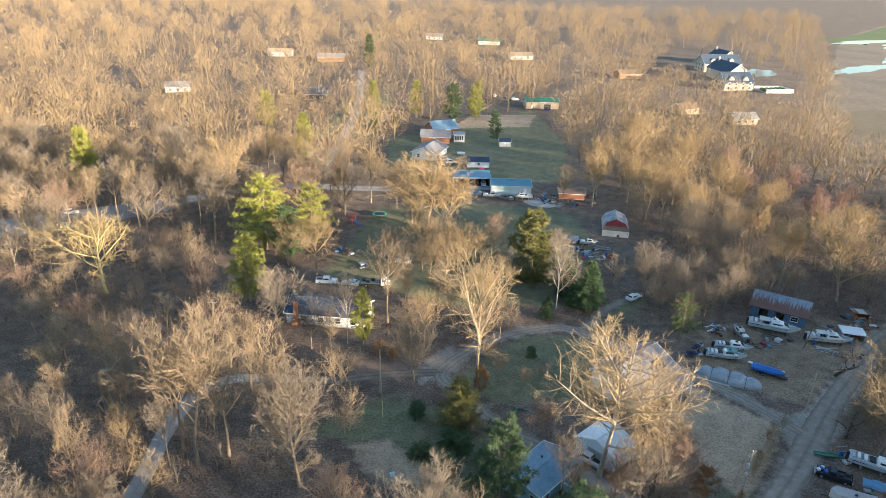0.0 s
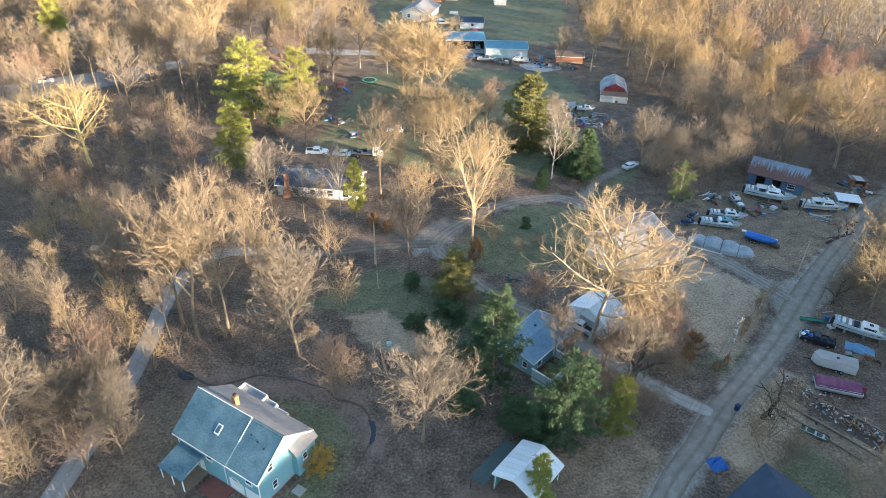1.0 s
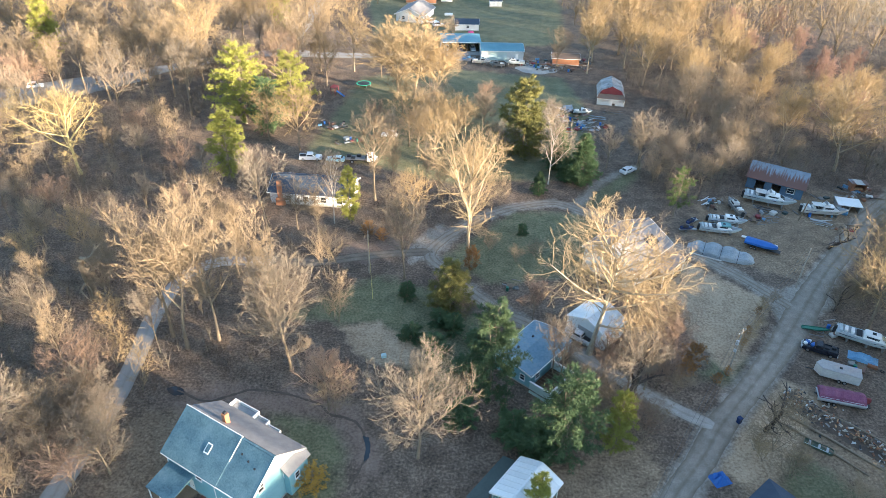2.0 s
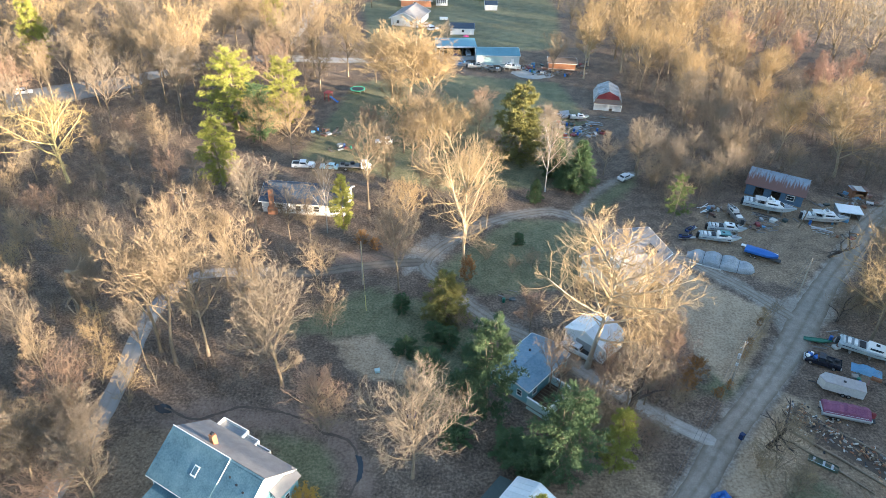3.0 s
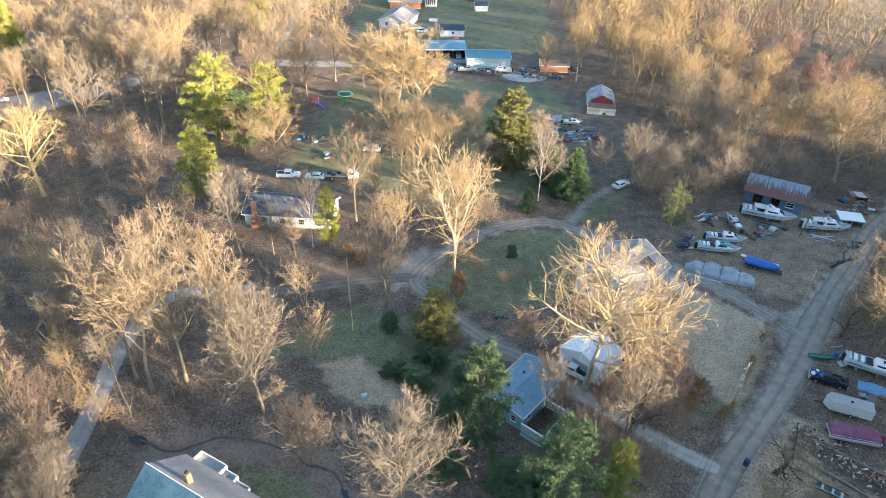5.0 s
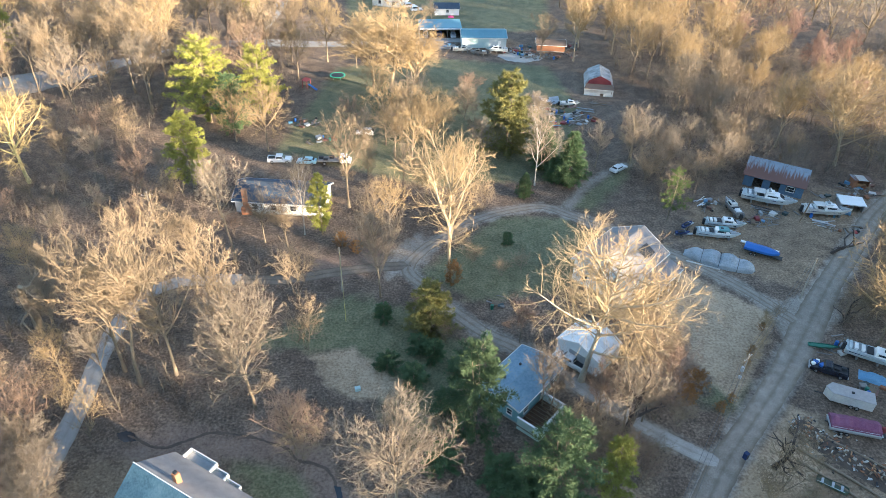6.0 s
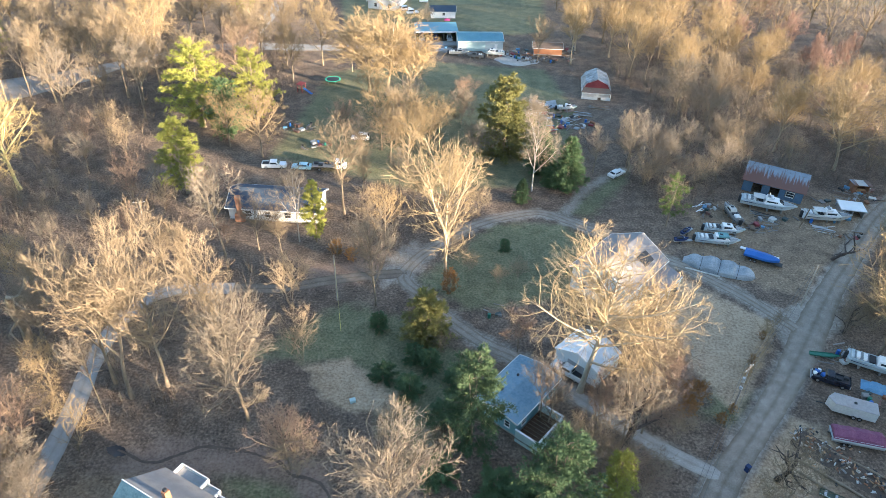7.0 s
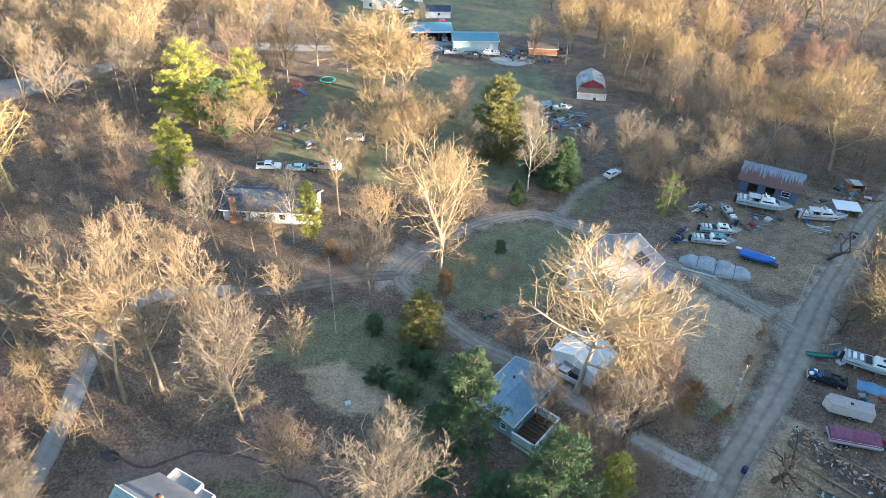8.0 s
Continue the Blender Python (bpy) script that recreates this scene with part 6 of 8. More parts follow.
OPEN = [
    [(-38, 138), (-14, 128), (15, 130), (30, 128), (40, 160), (42, 185), (55, 190), (55, 212), (46, 240), (44, 385), (-10, 350), (-34, 300), (-40, 205)],
    [(-22, 60), (-30, 84), (-28, 104), (-10, 112), (4, 122), (20, 132), (32, 128), (40, 138), (50, 128), (60, 128), (66, 138), (90, 140), (104, 140), (104, 132), (70, 94), (72, 60), (44, 35), (24, 35), (14, 50)],
    [(-46, 36), (-44, 70), (-20, 70), (-8, 58), (20, 50), (20, 30), (-48, 30)],
    [(-47, 107), (-47, 138), (-18, 138), (-18, 107)],
    [(-68, 138), (-38, 138), (-38, 176), (-66, 174)],
    [(14, 124), (40, 126), (48, 140), (40, 148), (24, 150), (14, 140)],
    [(38, 138), (50, 146), (60, 172), (62, 196), (40, 190)],
]
LINES = [[(-51, 30), (-50, 60), (-51, 90), (-45, 100), (-18, 104)], [(-220, 150), (-139, 176), (-92, 208), (-62, 225), (6, 226)], [(-62, 222), (-62, 344), (-85, 512)]]


def inside(x, y, ring):
    hit = False
    for (x0, y0), (x1, y1) in zip(ring, ring[1:] + ring[:1]):
        if (y0 > y) != (y1 > y) and x < (x1 - x0) * (y - y0) / (y1 - y0) + x0:
            hit = not hit
    return hit


def near_line(x, y, line, d):
    p = Vector((x, y))
    for a, b in zip(line, line[1:]):
        a, b = Vector(a), Vector(b)
        t = max(0, min(1, (p - a).dot(b - a) / (b - a).length_squared))
        if (a + (b - a) * t - p).length < d:
            return True
    return False


def free(x, y):
    return not any(inside(x, y, r) for r in OPEN) and not any(near_line(x, y, q, 3.0) for q in LINES)


spots = [(x, y) for _, x, y, *_ in NAMED]
own = len(spots)
while len(spots) < own + 205:
    y = rng.uniform(38, 230)
    x = rng.uniform(-1, 1) * (28 + y * 0.74)
    gap = (5.0 + y * 0.01) * (1.25 if x > 45 and y > 140 else 1)
    if free(x, y) and all((x - a) ** 2 + (y - b) ** 2 > gap * gap for a, b in spots):
        spots.append((x, y))
names = ["tall0", "tall1", "tall2", "tall3", "tall4", "broad0", "broad1", "broad2", "broad3", "bush0", "bush1"]
THICKET = [(-92, 124), (-60, 110), (-46, 116), (-42, 150), (-62, 172), (-92, 160)]
WOOD_LABEL = {"tall": "slender bare hardwood tree standing in the woods", "broa": "spreading bare hardwood tree standing in the woods", "bush": "many-stemmed bare shrub in the woods", "dome": "tall bare tree with a dense rounded crown", "mauv": "bare tree with reddish-mauve twigs in the woods"}
for x, y in spots[own:]:
    kind = names[rng.integers(len(names))]
    if x > 62 and y > 145 and rng.uniform() < 0.5:
        kind = ("broad1", "bush1")[rng.integers(2)]
    if x > 42 and y > 150 and rng.uniform() < 0.22:
        kind = "dome"
    if x > 100 and y > 165 and rng.uniform() < 0.7:
        kind = "mauve"
    if inside(x, y, THICKET):
        kind = ("bush0", "bush1", "bush1", "broad2")[rng.integers(4)]
    h = max(12, rng.uniform(18, 24) - max(0, x - 70) * 0.16) if kind in ("dome", "mauve") else rng.uniform(7, 11) if kind == "broad2" and inside(x, y, THICKET) else rng.uniform(11, 16) - min(3, max(0, x - 70) * 0.08) if x > 42 and y > 140 and kind[0] != "bush" else rng.uniform(15, 24) if not kind.startswith("bush") else rng.uniform(6, 11)
    if x < -46 and 56 < y < 135:
        h = min(h, rng.uniform(9, 13))
    plant(kind, x, y, h, rng.uniform(0, 6.28), WOOD_LABEL[kind[:4]], group="woods", wide=rng.uniform(0.75, 1.05))

# far woods and the woods on the hill, too many to count
lod = [far_tree(90 + k, 16, 6.8 + 0.5 * (k % 3), top=(1.0, 1.25, 1.1)[k % 3]) for k in range(7)]
low = [far_tree(110 + k, 16, 6.2, limbs=12, twigs=90, fork=0.12, r=0.05) for k in range(4)]


def scatter(count, pick, seed, small=0.8, high=1.35, models=lod, gap=0.0):
    """One mesh of many trees, at least gap apart."""
    r3 = np.random.default_rng(seed)
    fv, ft, off, done, stand = [], [], 0, 0, np.full((count, 2), 1e9)
    while done < count:
        x, y = pick(r3)
        if x is None:
            continue
        if gap and (np.abs(stand[:done] - (x, y)).sum(1) < gap).any():
            continue
        stand[done] = x, y
        v, t = models[done % len(models)]
        a, sc = r3.uniform(0, 6.28), r3.uniform(small, high)
        c, sn, w = math.cos(a), math.sin(a), v * sc
        z = float(ridge(np.array(x), np.array(y)))
        fv.append(np.stack([w[:, 0] * c - w[:, 1] * sn + x, w[:, 0] * sn + w[:, 1] * c + y, w[:, 2] + z], 1))
        ft.append(t + off)
        off += len(v)
        done += 1
    return np.concatenate(fv), np.concatenate(ft)


def far_spot(r3):
    y = 200 + 1100 * r3.uniform() ** 1.5
    x = r3.uniform(-1, 1) * (50 + y * 0.76)
    if (y < 232 and abs(x) < 28 + y * 0.74) or not free(x, y) or (y > 275 and x > 40 + y * 0.43):
        return None, None
    if inside(x, y, [(120, 500), (168, 400), (222, 425), (255, 560), (250, 680), (200, 680), (150, 590)]):
        return None, None
    return x, y


def hill_spot(r3):
    d, k = r3.uniform(150, 300), r3.uniform(-260, 330)
    x, y = SUN_AZ.x * d - SUN_AZ.y * k, SUN_AZ.y * d - SUN_AZ.x * k
    return (x, y) if not (y > 30 and x < 20 + y * 0.8) and -SUN_AZ.y * x + SUN_AZ.x * y < 195 else (None, None)


def middle_spot(r3):
    x, y = far_spot(r3)
    return (x, y) if x is not None and y < 350 else (None, None)


def farther_spot(r3):
    x, y = far_spot(r3)
    return (x, y) if x is not None and y >= 350 else (None, None)


full = [far_tree(120 + k, 16, 7.0, limbs=14, twigs=480, top=(1.0, 1.2, 1.1)[k % 3], fork=0.16, r=0.062) for k in range(5)]
v, t = scatter(270, middle_spot, 20, 1.0, 1.5, full, 13.0)
tagged(new("middle_woods", big_mesh("middle_woods", v, t, M["ambertwig"])), "bare winter woods behind the yards in low sun", "woods", kind="stuff")
v, t = scatter(880, farther_spot, 21, 1.2, 1.8, lod, 18.0)
tagged(new("woods", big_mesh("woods", v, t, M["ambertwig"])), "distant bare winter woods in low sun", "woods", kind="stuff")
v, t = scatter(560, hill_spot, 22, 0.8, 1.35, low)
tagged(new("hill_woods", big_mesh("hill_woods", v, t, M["twig"])), "bare winter woods on a hill", "woods", kind="stuff")

def near_spot(r3):
    y = r3.uniform(36, 235)
    x = r3.uniform(-1, 1) * (28 + y * 0.74)
    return (x, y) if free(x, y) else (None, None)


v, t = scatter(900, near_spot, 23, 0.25, 0.6, low)
tagged(new("saplings", big_mesh("saplings", v, t, M["greytwig"])), "thick growth of bare saplings under the trees", "saplings", kind="stuff")

def thicket_spot(r3):
    y = r3.uniform(138, 235)
    x = r3.uniform(44, 28 + y * 0.74)
    return (x, y) if free(x, y) else (None, None)


v, t = scatter(190, thicket_spot, 24, 0.4, 0.75, full)
tagged(new("thicket", big_mesh("thicket", v, t, M["greytwig"])), "dense young bare trees behind the boat yard", "thicket", kind="stuff")

# brush on the woods' floor
r4 = np.random.default_rng(33)
bs = []
while len(bs) < 70000:
    y = r4.uniform(40, 230)
    x = r4.uniform(-1, 1) * (28 + y * 0.74)
    if not free(x, y):
        continue
    for k in range(10):
        b = np.array([x + r4.normal(0, 0.7), y + r4.normal(0, 0.7), 0])
        bs.append([*b, *(b + [r4.normal(0, 0.5), r4.normal(0, 0.5), r4.uniform(0.5, 2.2)]), 0.024])
v, t = slivers(bs)
tagged(new("brush", big_mesh("brush", v, t, M["brushwood"])), "bare brush and saplings on the woods' floor", "brush", kind="stuff")


# ---- vehicles ----
def extrude_profile(points, half, tuck=0.0, top=None):
    """A side outline (x, z) drawn out across y; parts above the height top lean inward by tuck."""
    bm = bmesh.new()
    rows = []
    for s in (-1, 1):
        rows.append([bm.verts.new((x, s * (half - (tuck if top is not None and z > top else 0)), z)) for x, z in points])
    k = len(points)
    bm.faces.new(rows[0])
    bm.faces.new(rows[1][::-1])
    for a in range(k):
        b = (a + 1) % k
        bm.faces.new((rows[0][a], rows[0][b], rows[1][b], rows[1][a]))
    bmesh.ops.recalc_face_normals(bm, faces=bm.faces[:])
    bmesh.ops.bevel(bm, geom=bm.edges[:], offset=0.04, segments=1, affect="EDGES")
    return bm


def cylinder(r, length, sides=14, axis="y"):
    bm = bmesh.new()
    bmesh.ops.create_cone(bm, cap_ends=True, segments=sides, radius1=r, radius2=r, depth=length)
    if axis == "y":
        bmesh.ops.rotate(bm, verts=bm.verts[:], cent=(0, 0, 0), matrix=Matrix.Rotation(math.pi / 2, 3, "X"))
    elif axis == "x":
        bmesh.ops.rotate(bm, verts=bm.verts[:], cent=(0, 0, 0), matrix=Matrix.Rotation(math.pi / 2, 3, "Y"))
    return bm


def wheels(t, spots, r=0.36, wide=0.24):
    for x, y in spots:
        w = part("wheel", cylinder(r, wide), M["rubber"], t, "black tyre", pose(x, y, r))
        part("rim", cylinder(r * 0.58, wide + 0.02), M["rim"], w)


def lights(t, x0, x1, half, z):
    for s in (-1, 1):
        part("headlight", box(x1 - 0.05, s * half * 0.75 - 0.18, z - 0.08, x1 + 0.02, s * half * 0.75 + 0.18, z + 0.08, 0.015), M["lamp_glass"], t)
        part("tail_light", box(x0 - 0.02, s * half * 0.8 - 0.12, z - 0.08, x0 + 0.05, s * half * 0.8 + 0.12, z + 0.1, 0.015), M["red_metal"], t)


def pickup(x, y, a, paint, label, crew=True, bed_load=()):
    t = thing("pickup_truck", pose(x, y, 0.12, 0, 0, a), label, "pickup truck")
    part("body", extrude_profile([(-2.7, 0.35), (2.65, 0.35), (2.72, 0.75), (2.6, 1.02), (1.25, 1.12), (-2.7, 1.12)], 0.98), M[paint], t)
    c0 = -0.95 if crew else -0.35
    part("cab", extrude_profile([(c0, 1.0), (1.35, 1.0), (0.65, 1.78), (c0 + 0.12, 1.80)], 0.94, 0.14, 1.3), M[paint], t)
    part("windscreen", slab([(1.27, -0.72, 1.17), (1.27, 0.72, 1.17), (0.76, 0.68, 1.74), (0.76, -0.68, 1.74)], 0.02), M["pane"], t)
    part("rear_window", box(c0 - 0.03, -0.6, 1.3, c0 + 0.05, 0.6, 1.68), M["pane"], t)
    for s in (-1, 1):
        part("side_window", box(c0 + 0.25, s * 0.885 - 0.03, 1.28, 0.7, s * 0.885 + 0.03, 1.66), M["pane"], t)
        part("bed_side", box(-2.66, s * 0.9 - 0.07, 1.1, c0 - 0.05, s * 0.9 + 0.07, 1.3, 0.02), M[paint], t)
        part("mirror", box(0.75, s * 1.08 - 0.1, 1.22, 0.9, s * 1.08 + 0.1, 1.42, 0.02), M["dark"], t)
    part("bed_floor", box(-2.6, -0.82, 1.12, c0 - 0.06, 0.82, 1.15), M["dark"], t)
    part("tailgate", box(-2.72, -0.9, 0.8, -2.64, 0.9, 1.3, 0.02), M[paint], t)
    part("front_bumper", box(2.68, -0.95, 0.42, 2.86, 0.95, 0.64, 0.03), M["rim"], t)
    part("rear_bumper", box(-2.88, -0.95, 0.42, -2.70, 0.95, 0.62, 0.03), M["rim"], t)
    lights(t, -2.7, 2.68, 0.98, 0.86)
    wheels(t, [(1.75, -0.86), (1.75, 0.86), (-1.75, -0.86), (-1.75, 0.86)], 0.38)
    for i, (u, v, mt) in enumerate(bed_load):
        part("load", box(u - 0.35, v - 0.3, 1.15, u + 0.35, v + 0.3, 1.5 + 0.1 * (i % 3), 0.05), M[mt], t)
    for o in t.children:
        o.location.z -= 0.12
    return t


def car(x, y, a, paint, label, tall=False):
    t = thing("car", pose(x, y, 0, 0, 0, a), label, "car")
    hgt = 1.78 if tall else 1.46
    part("body", extrude_profile([(-2.25, 0.32), (2.2, 0.32), (2.28, 0.62), (2.1, 0.82), (0.95, 0.98), (-2.2, 1.0), (-2.3, 0.7)], 0.9), M[paint], t)
    rear = -2.15 if tall else -1.75
    part("cabin", extrude_profile([(rear, 0.95), (1.05, 0.93), (0.35, hgt - 0.03), (-0.6, hgt), (rear + 0.35, hgt - 0.06)], 0.84, 0.15, 1.2), M[paint], t)
    part("windscreen", slab([(0.96, -0.64, 1.05), (0.96, 0.64, 1.05), (0.45, 0.6, hgt - 0.08), (0.45, -0.6, hgt - 0.08)], 0.02), M["pane"], t)
    part("rear_window", slab([(rear - 0.02, -0.6, 1.1), (rear - 0.02, 0.6, 1.1), (rear + 0.3, 0.58, hgt - 0.1), (rear + 0.3, -0.58, hgt - 0.1)], 0.02), M["pane"], t)
    for s in (-1, 1):
        part("side_window", box(rear + 0.45, s * 0.77 - 0.04, 1.06, 0.45, s * 0.77 + 0.04, hgt - 0.14), M["pane"], t)
        part("mirror", box(0.6, s * 0.98 - 0.09, 1.0, 0.72, s * 0.98 + 0.09, 1.13, 0.02), M[paint], t)
    lights(t, -2.26, 2.22, 0.88, 0.72)
    wheels(t, [(1.4, -0.8), (1.4, 0.8), (-1.35, -0.8), (-1.35, 0.8)], 0.32, 0.2)
    return t


pickup(-35.5, 145.3, 3, "car_white", "white crew-cab pickup parked behind a house")
car(-29.2, 144.9, 178, "car_cyan", "pale blue estate car parked between trucks")
FB = thing("flatbed_truck", pose(-22.8, 145.0, 0, 0, 0, 1), "white-cabbed flatbed truck parked in a yard", "truck")
part("chassis", box(-3.7, -0.5, 0.5, 3.2, 0.5, 0.75), M["dark"], FB)
part("flatbed", box(-3.8, -1.2, 1.05, 1.3, 1.2, 1.2, 0.02), M["weathered"], FB)
part("headboard", box(1.2, -1.2, 1.2, 1.3, 1.2, 2.2, 0.02), M["dark"], FB)
part("cab", extrude_profile([(1.5, 0.6), (3.9, 0.6), (3.95, 1.2), (3.3, 1.4), (2.9, 2.3), (1.5, 2.35)], 1.0, 0.1, 1.5), M["car_white"], FB)
part("windscreen", slab([(3.26, -0.75, 1.5), (3.26, 0.75, 1.5), (2.95, 0.7, 2.2), (2.95, -0.7, 2.2)], 0.02), M["pane"], FB)
for s in (-1, 1):
    part("side_window", box(1.9, s * 0.93 - 0.04, 1.55, 2.8, s * 0.93 + 0.04, 2.15), M["pane"], FB)
lights(FB, -3.75, 3.92, 0.95, 0.95)
wheels(FB, [(2.9, -0.95), (2.9, 0.95), (-2.2, -0.95), (-2.2, 0.95)], 0.45, 0.3)
for u, v, h in ((-3.0, 0.3, 0.5), (-1.9, -0.4, 0.35), (-0.6, 0.5, 0.6)):
    part("load", box(u - 0.5, v - 0.4, 1.2, u + 0.5, v + 0.4, 1.2 + h, 0.05), M["dark"], FB)
car(-17.2, 160.3, 178, "car_white", "white sport utility car parked among bare trees", True)
car(43.2, 144.6, 40, "car_white", "white car parked on a grass track")
pickup(63.0, 81.0, 154, "car_black", "dark pickup with blue and white gear on its bonnet", False, [(-1.0, 0.2, "dark"), (-2.0, -0.3, "dark")])
pickup(22.4, 81.9, 140, "car_white", "white pickup parked beside the white shed")
for x, y, a, p in ((-10.5, 268, 20, "car_white"), (-7.8, 264, 15, "car_white"), (-3.8, 234.8, -88, "car_silver"), (0.9, 235.1, -86, "car_dark"), (5.5, 235.6, -84, "car_silver"), (-126, 186, 25, "car_white"), (14, 424, 80, "car_white"), (20, 415, 10, "car_dark"), (26, 416, 5, "car_cyan"), (44, 386, 5, "car_dark")):
    car(x, y, a, p, {"car_white": "white car parked in a far yard", "car_dark": "dark car parked in a far yard", "car_silver": "silver car parked under the carport", "car_cyan": "pale blue car parked in a far yard"}[p], p != "car_cyan")

# ---- boats and trailers ----
def hull_mesh(length, beam, depth, sheer=0.25):
    """An open hull lofted from stern to bow, with a deck set in a little below the gunwale."""
    bm = bmesh.new()
    rings = []
    n = 10
    for i in range(n + 1):
        f = i / n
        x = -length / 2 + length * f
        wide = beam / 2 * (0.9 + 0.1 * math.sin(f * 3)) * (1 - max(0, (f - 0.5) / 0.5) ** 2.2) + 0.02
        keel = depth * 0.9 * max(0, (f - 0.72) / 0.28) ** 2
        top = depth + sheer * max(0, f - 0.3) ** 1.4
        rings.append([bm.verts.new(c) for c in ((x, 0, keel), (x, wide * 0.72, keel + (top - keel) * 0.25), (x, wide, top), (x, wide * 0.9, top), (x, wide * 0.86, top - 0.12), (x, 0, top - 0.08), (x, -wide * 0.86, top - 0.12), (x, -wide * 0.9, top), (x, -wide, top), (x, -wide * 0.72, keel + (top - keel) * 0.25))])
    for a, b in zip(rings, rings[1:]):
        for k in range(10):
            bm.faces.new((a[k], a[(k + 1) % 10], b[(k + 1) % 10], b[k]))
    bm.faces.new(rings[0][::-1])
    bm.faces.new(rings[-1])
    bmesh.ops.recalc_face_normals(bm, faces=bm.faces[:])
    return bm


def cruiser(x, y, a, length, label, cabin="white_paint", hull="boat_white", bridge=False, cover="", deck="deck_grey", z=0.7, roll=0.0):
    t = thing("motor_boat", pose(x, y, 0, roll, 0, a), label, "boat")
    beam, depth = length * 0.3, length * 0.13
    part("hull", hull_mesh(length, beam, depth), M[hull], t, m=pose(0, 0, z))
    part("keel_stripe", box(-length * 0.45, -beam * 0.46, z + depth * 0.78, length * 0.12, beam * 0.46, z + depth * 0.86), M["car_dark"], t)
    top = z + depth
    cab = part("cabin", extrude_profile([(-length * 0.1, top - 0.1), (length * 0.27, top), (length * 0.15, top + 0.75), (-length * 0.08, top + 0.85)], beam * 0.33, 0.12, top + 0.3), M[cabin], t)
    part("windscreen", slab([(length * 0.262, -beam * 0.25, top + 0.12), (length * 0.262, beam * 0.25, top + 0.12), (length * 0.17, beam * 0.22, top + 0.7), (length * 0.17, -beam * 0.22, top + 0.7)], 0.03), M["pane"], cab)
    for s in (-1, 1):
        part("side_window", box(-length * 0.05, s * beam * 0.3 - 0.05, top + 0.25, length * 0.14, s * beam * 0.3 + 0.05, top + 0.6), M["pane"], cab)
        part("rail", cylinder(0.025, length * 0.34, 6, "x"), M["rim"], t, m=pose(length * 0.26, s * beam * 0.22, top + 0.5, 0, 0, -s * 12))
        for u in (0.14, 0.26, 0.38):
            part("stanchion", cylinder(0.02, 0.5, 6, "z"), M["rim"], t, m=pose(length * u, s * beam * (0.30 - (u - 0.14) * 0.55), top + 0.28))
    part("cockpit", box(-length * 0.44, -beam * 0.34, top - 0.1, -length * 0.12, beam * 0.34, top + 0.02), M[cover or deck], t, "dark cover" if cover else "grey cockpit floor")
    part("foredeck", slab([(length * 0.24, -beam * 0.24, top + 0.1), (length * 0.24, beam * 0.24, top + 0.1), (length * 0.44, beam * 0.06, top + 0.2), (length * 0.44, -beam * 0.06, top + 0.2)], 0.05), M[deck], t)
    for u in (-0.36, -0.26):
        part("seat", box(length * u - 0.25, -beam * 0.25, top + 0.02, length * u + 0.25, beam * 0.25, top + 0.42, 0.06), M["white_paint"], t)
    # cabin roof hatch, coaming and side decks
    part("hatch", box(length * 0.02, -0.3, top + 0.83, length * 0.02 + 0.6, 0.3, top + 0.93, 0.02), M["pane"], cab)
    for s in (-1, 1):
        part("coaming", box(-length * 0.45, s * beam * 0.37 - 0.06, top - 0.05, -length * 0.1, s * beam * 0.37 + 0.06, top + 0.22, 0.02), M[hull], t)
        part("hull_window", box(length * 0.16, s * beam * 0.33 - 0.06, top - 0.38, length * 0.24, s * beam * 0.33 + 0.14 * s - 0.06, top - 0.26), M["pane"], t)
    part("transom_bench", box(-length * 0.46, -beam * 0.34, top, -length * 0.42, beam * 0.34, top + 0.35, 0.03), M[hull], t)
    # solid dark block that paints the shade inside the helm opening
    part("cockpit_shade", box(-length * 0.2, -beam * 0.3, top + 0.03, -length * 0.115, beam * 0.3, top + 0.3, 0.02), M["dark"], t, "dark block for the shade in the helm opening")
    if bridge:
        part("flybridge_seat", box(-length * 0.05, -beam * 0.18, top + 1.26, length * 0.0, beam * 0.18, top + 1.5, 0.04), M["deck_grey"], t)
        part("hardtop", slab([(-length * 0.3, -beam * 0.33, top + 0.95), (-length * 0.09, -beam * 0.33, top + 0.95), (-length * 0.09, beam * 0.33, top + 0.95), (-length * 0.3, beam * 0.33, top + 0.95)], 0.06), M["weathered_white"], t, "flat cockpit roof")
        for s in (-1, 1):
            for u in (-0.29, -0.2):
                part("roof_post", cylinder(0.03, 0.95, 6, "z"), M["rim"], t, m=pose(length * u, s * beam * 0.3, top + 0.45))
        part("flybridge", box(-length * 0.07, -beam * 0.24, top + 0.85, length * 0.06, beam * 0.24, top + 1.25, 0.08), M["white_paint"], t)
        part("canvas", slab([(length * 0.02, -0.5, top + 1.25), (length * 0.02, 0.5, top + 1.25), (-length * 0.03, 0.4, top + 1.9), (-length * 0.03, -0.4, top + 1.9)], 0.05), M["white_paint"], t, "folded white canvas top")
    part("engine", box(-length / 2 - 0.5, -0.28, z + 0.1, -length / 2 + 0.02, 0.28, top + 0.3, 0.06), M["dark"], t)
    for u in (-0.3, 0.0, 0.25):
        part("stand", box(length * u - 0.15, -beam * 0.3, 0.0, length * u + 0.15, beam * 0.3, z + 0.12 + (0.25 if u > 0.2 else 0.0)), M["weathered"], t)
    return t


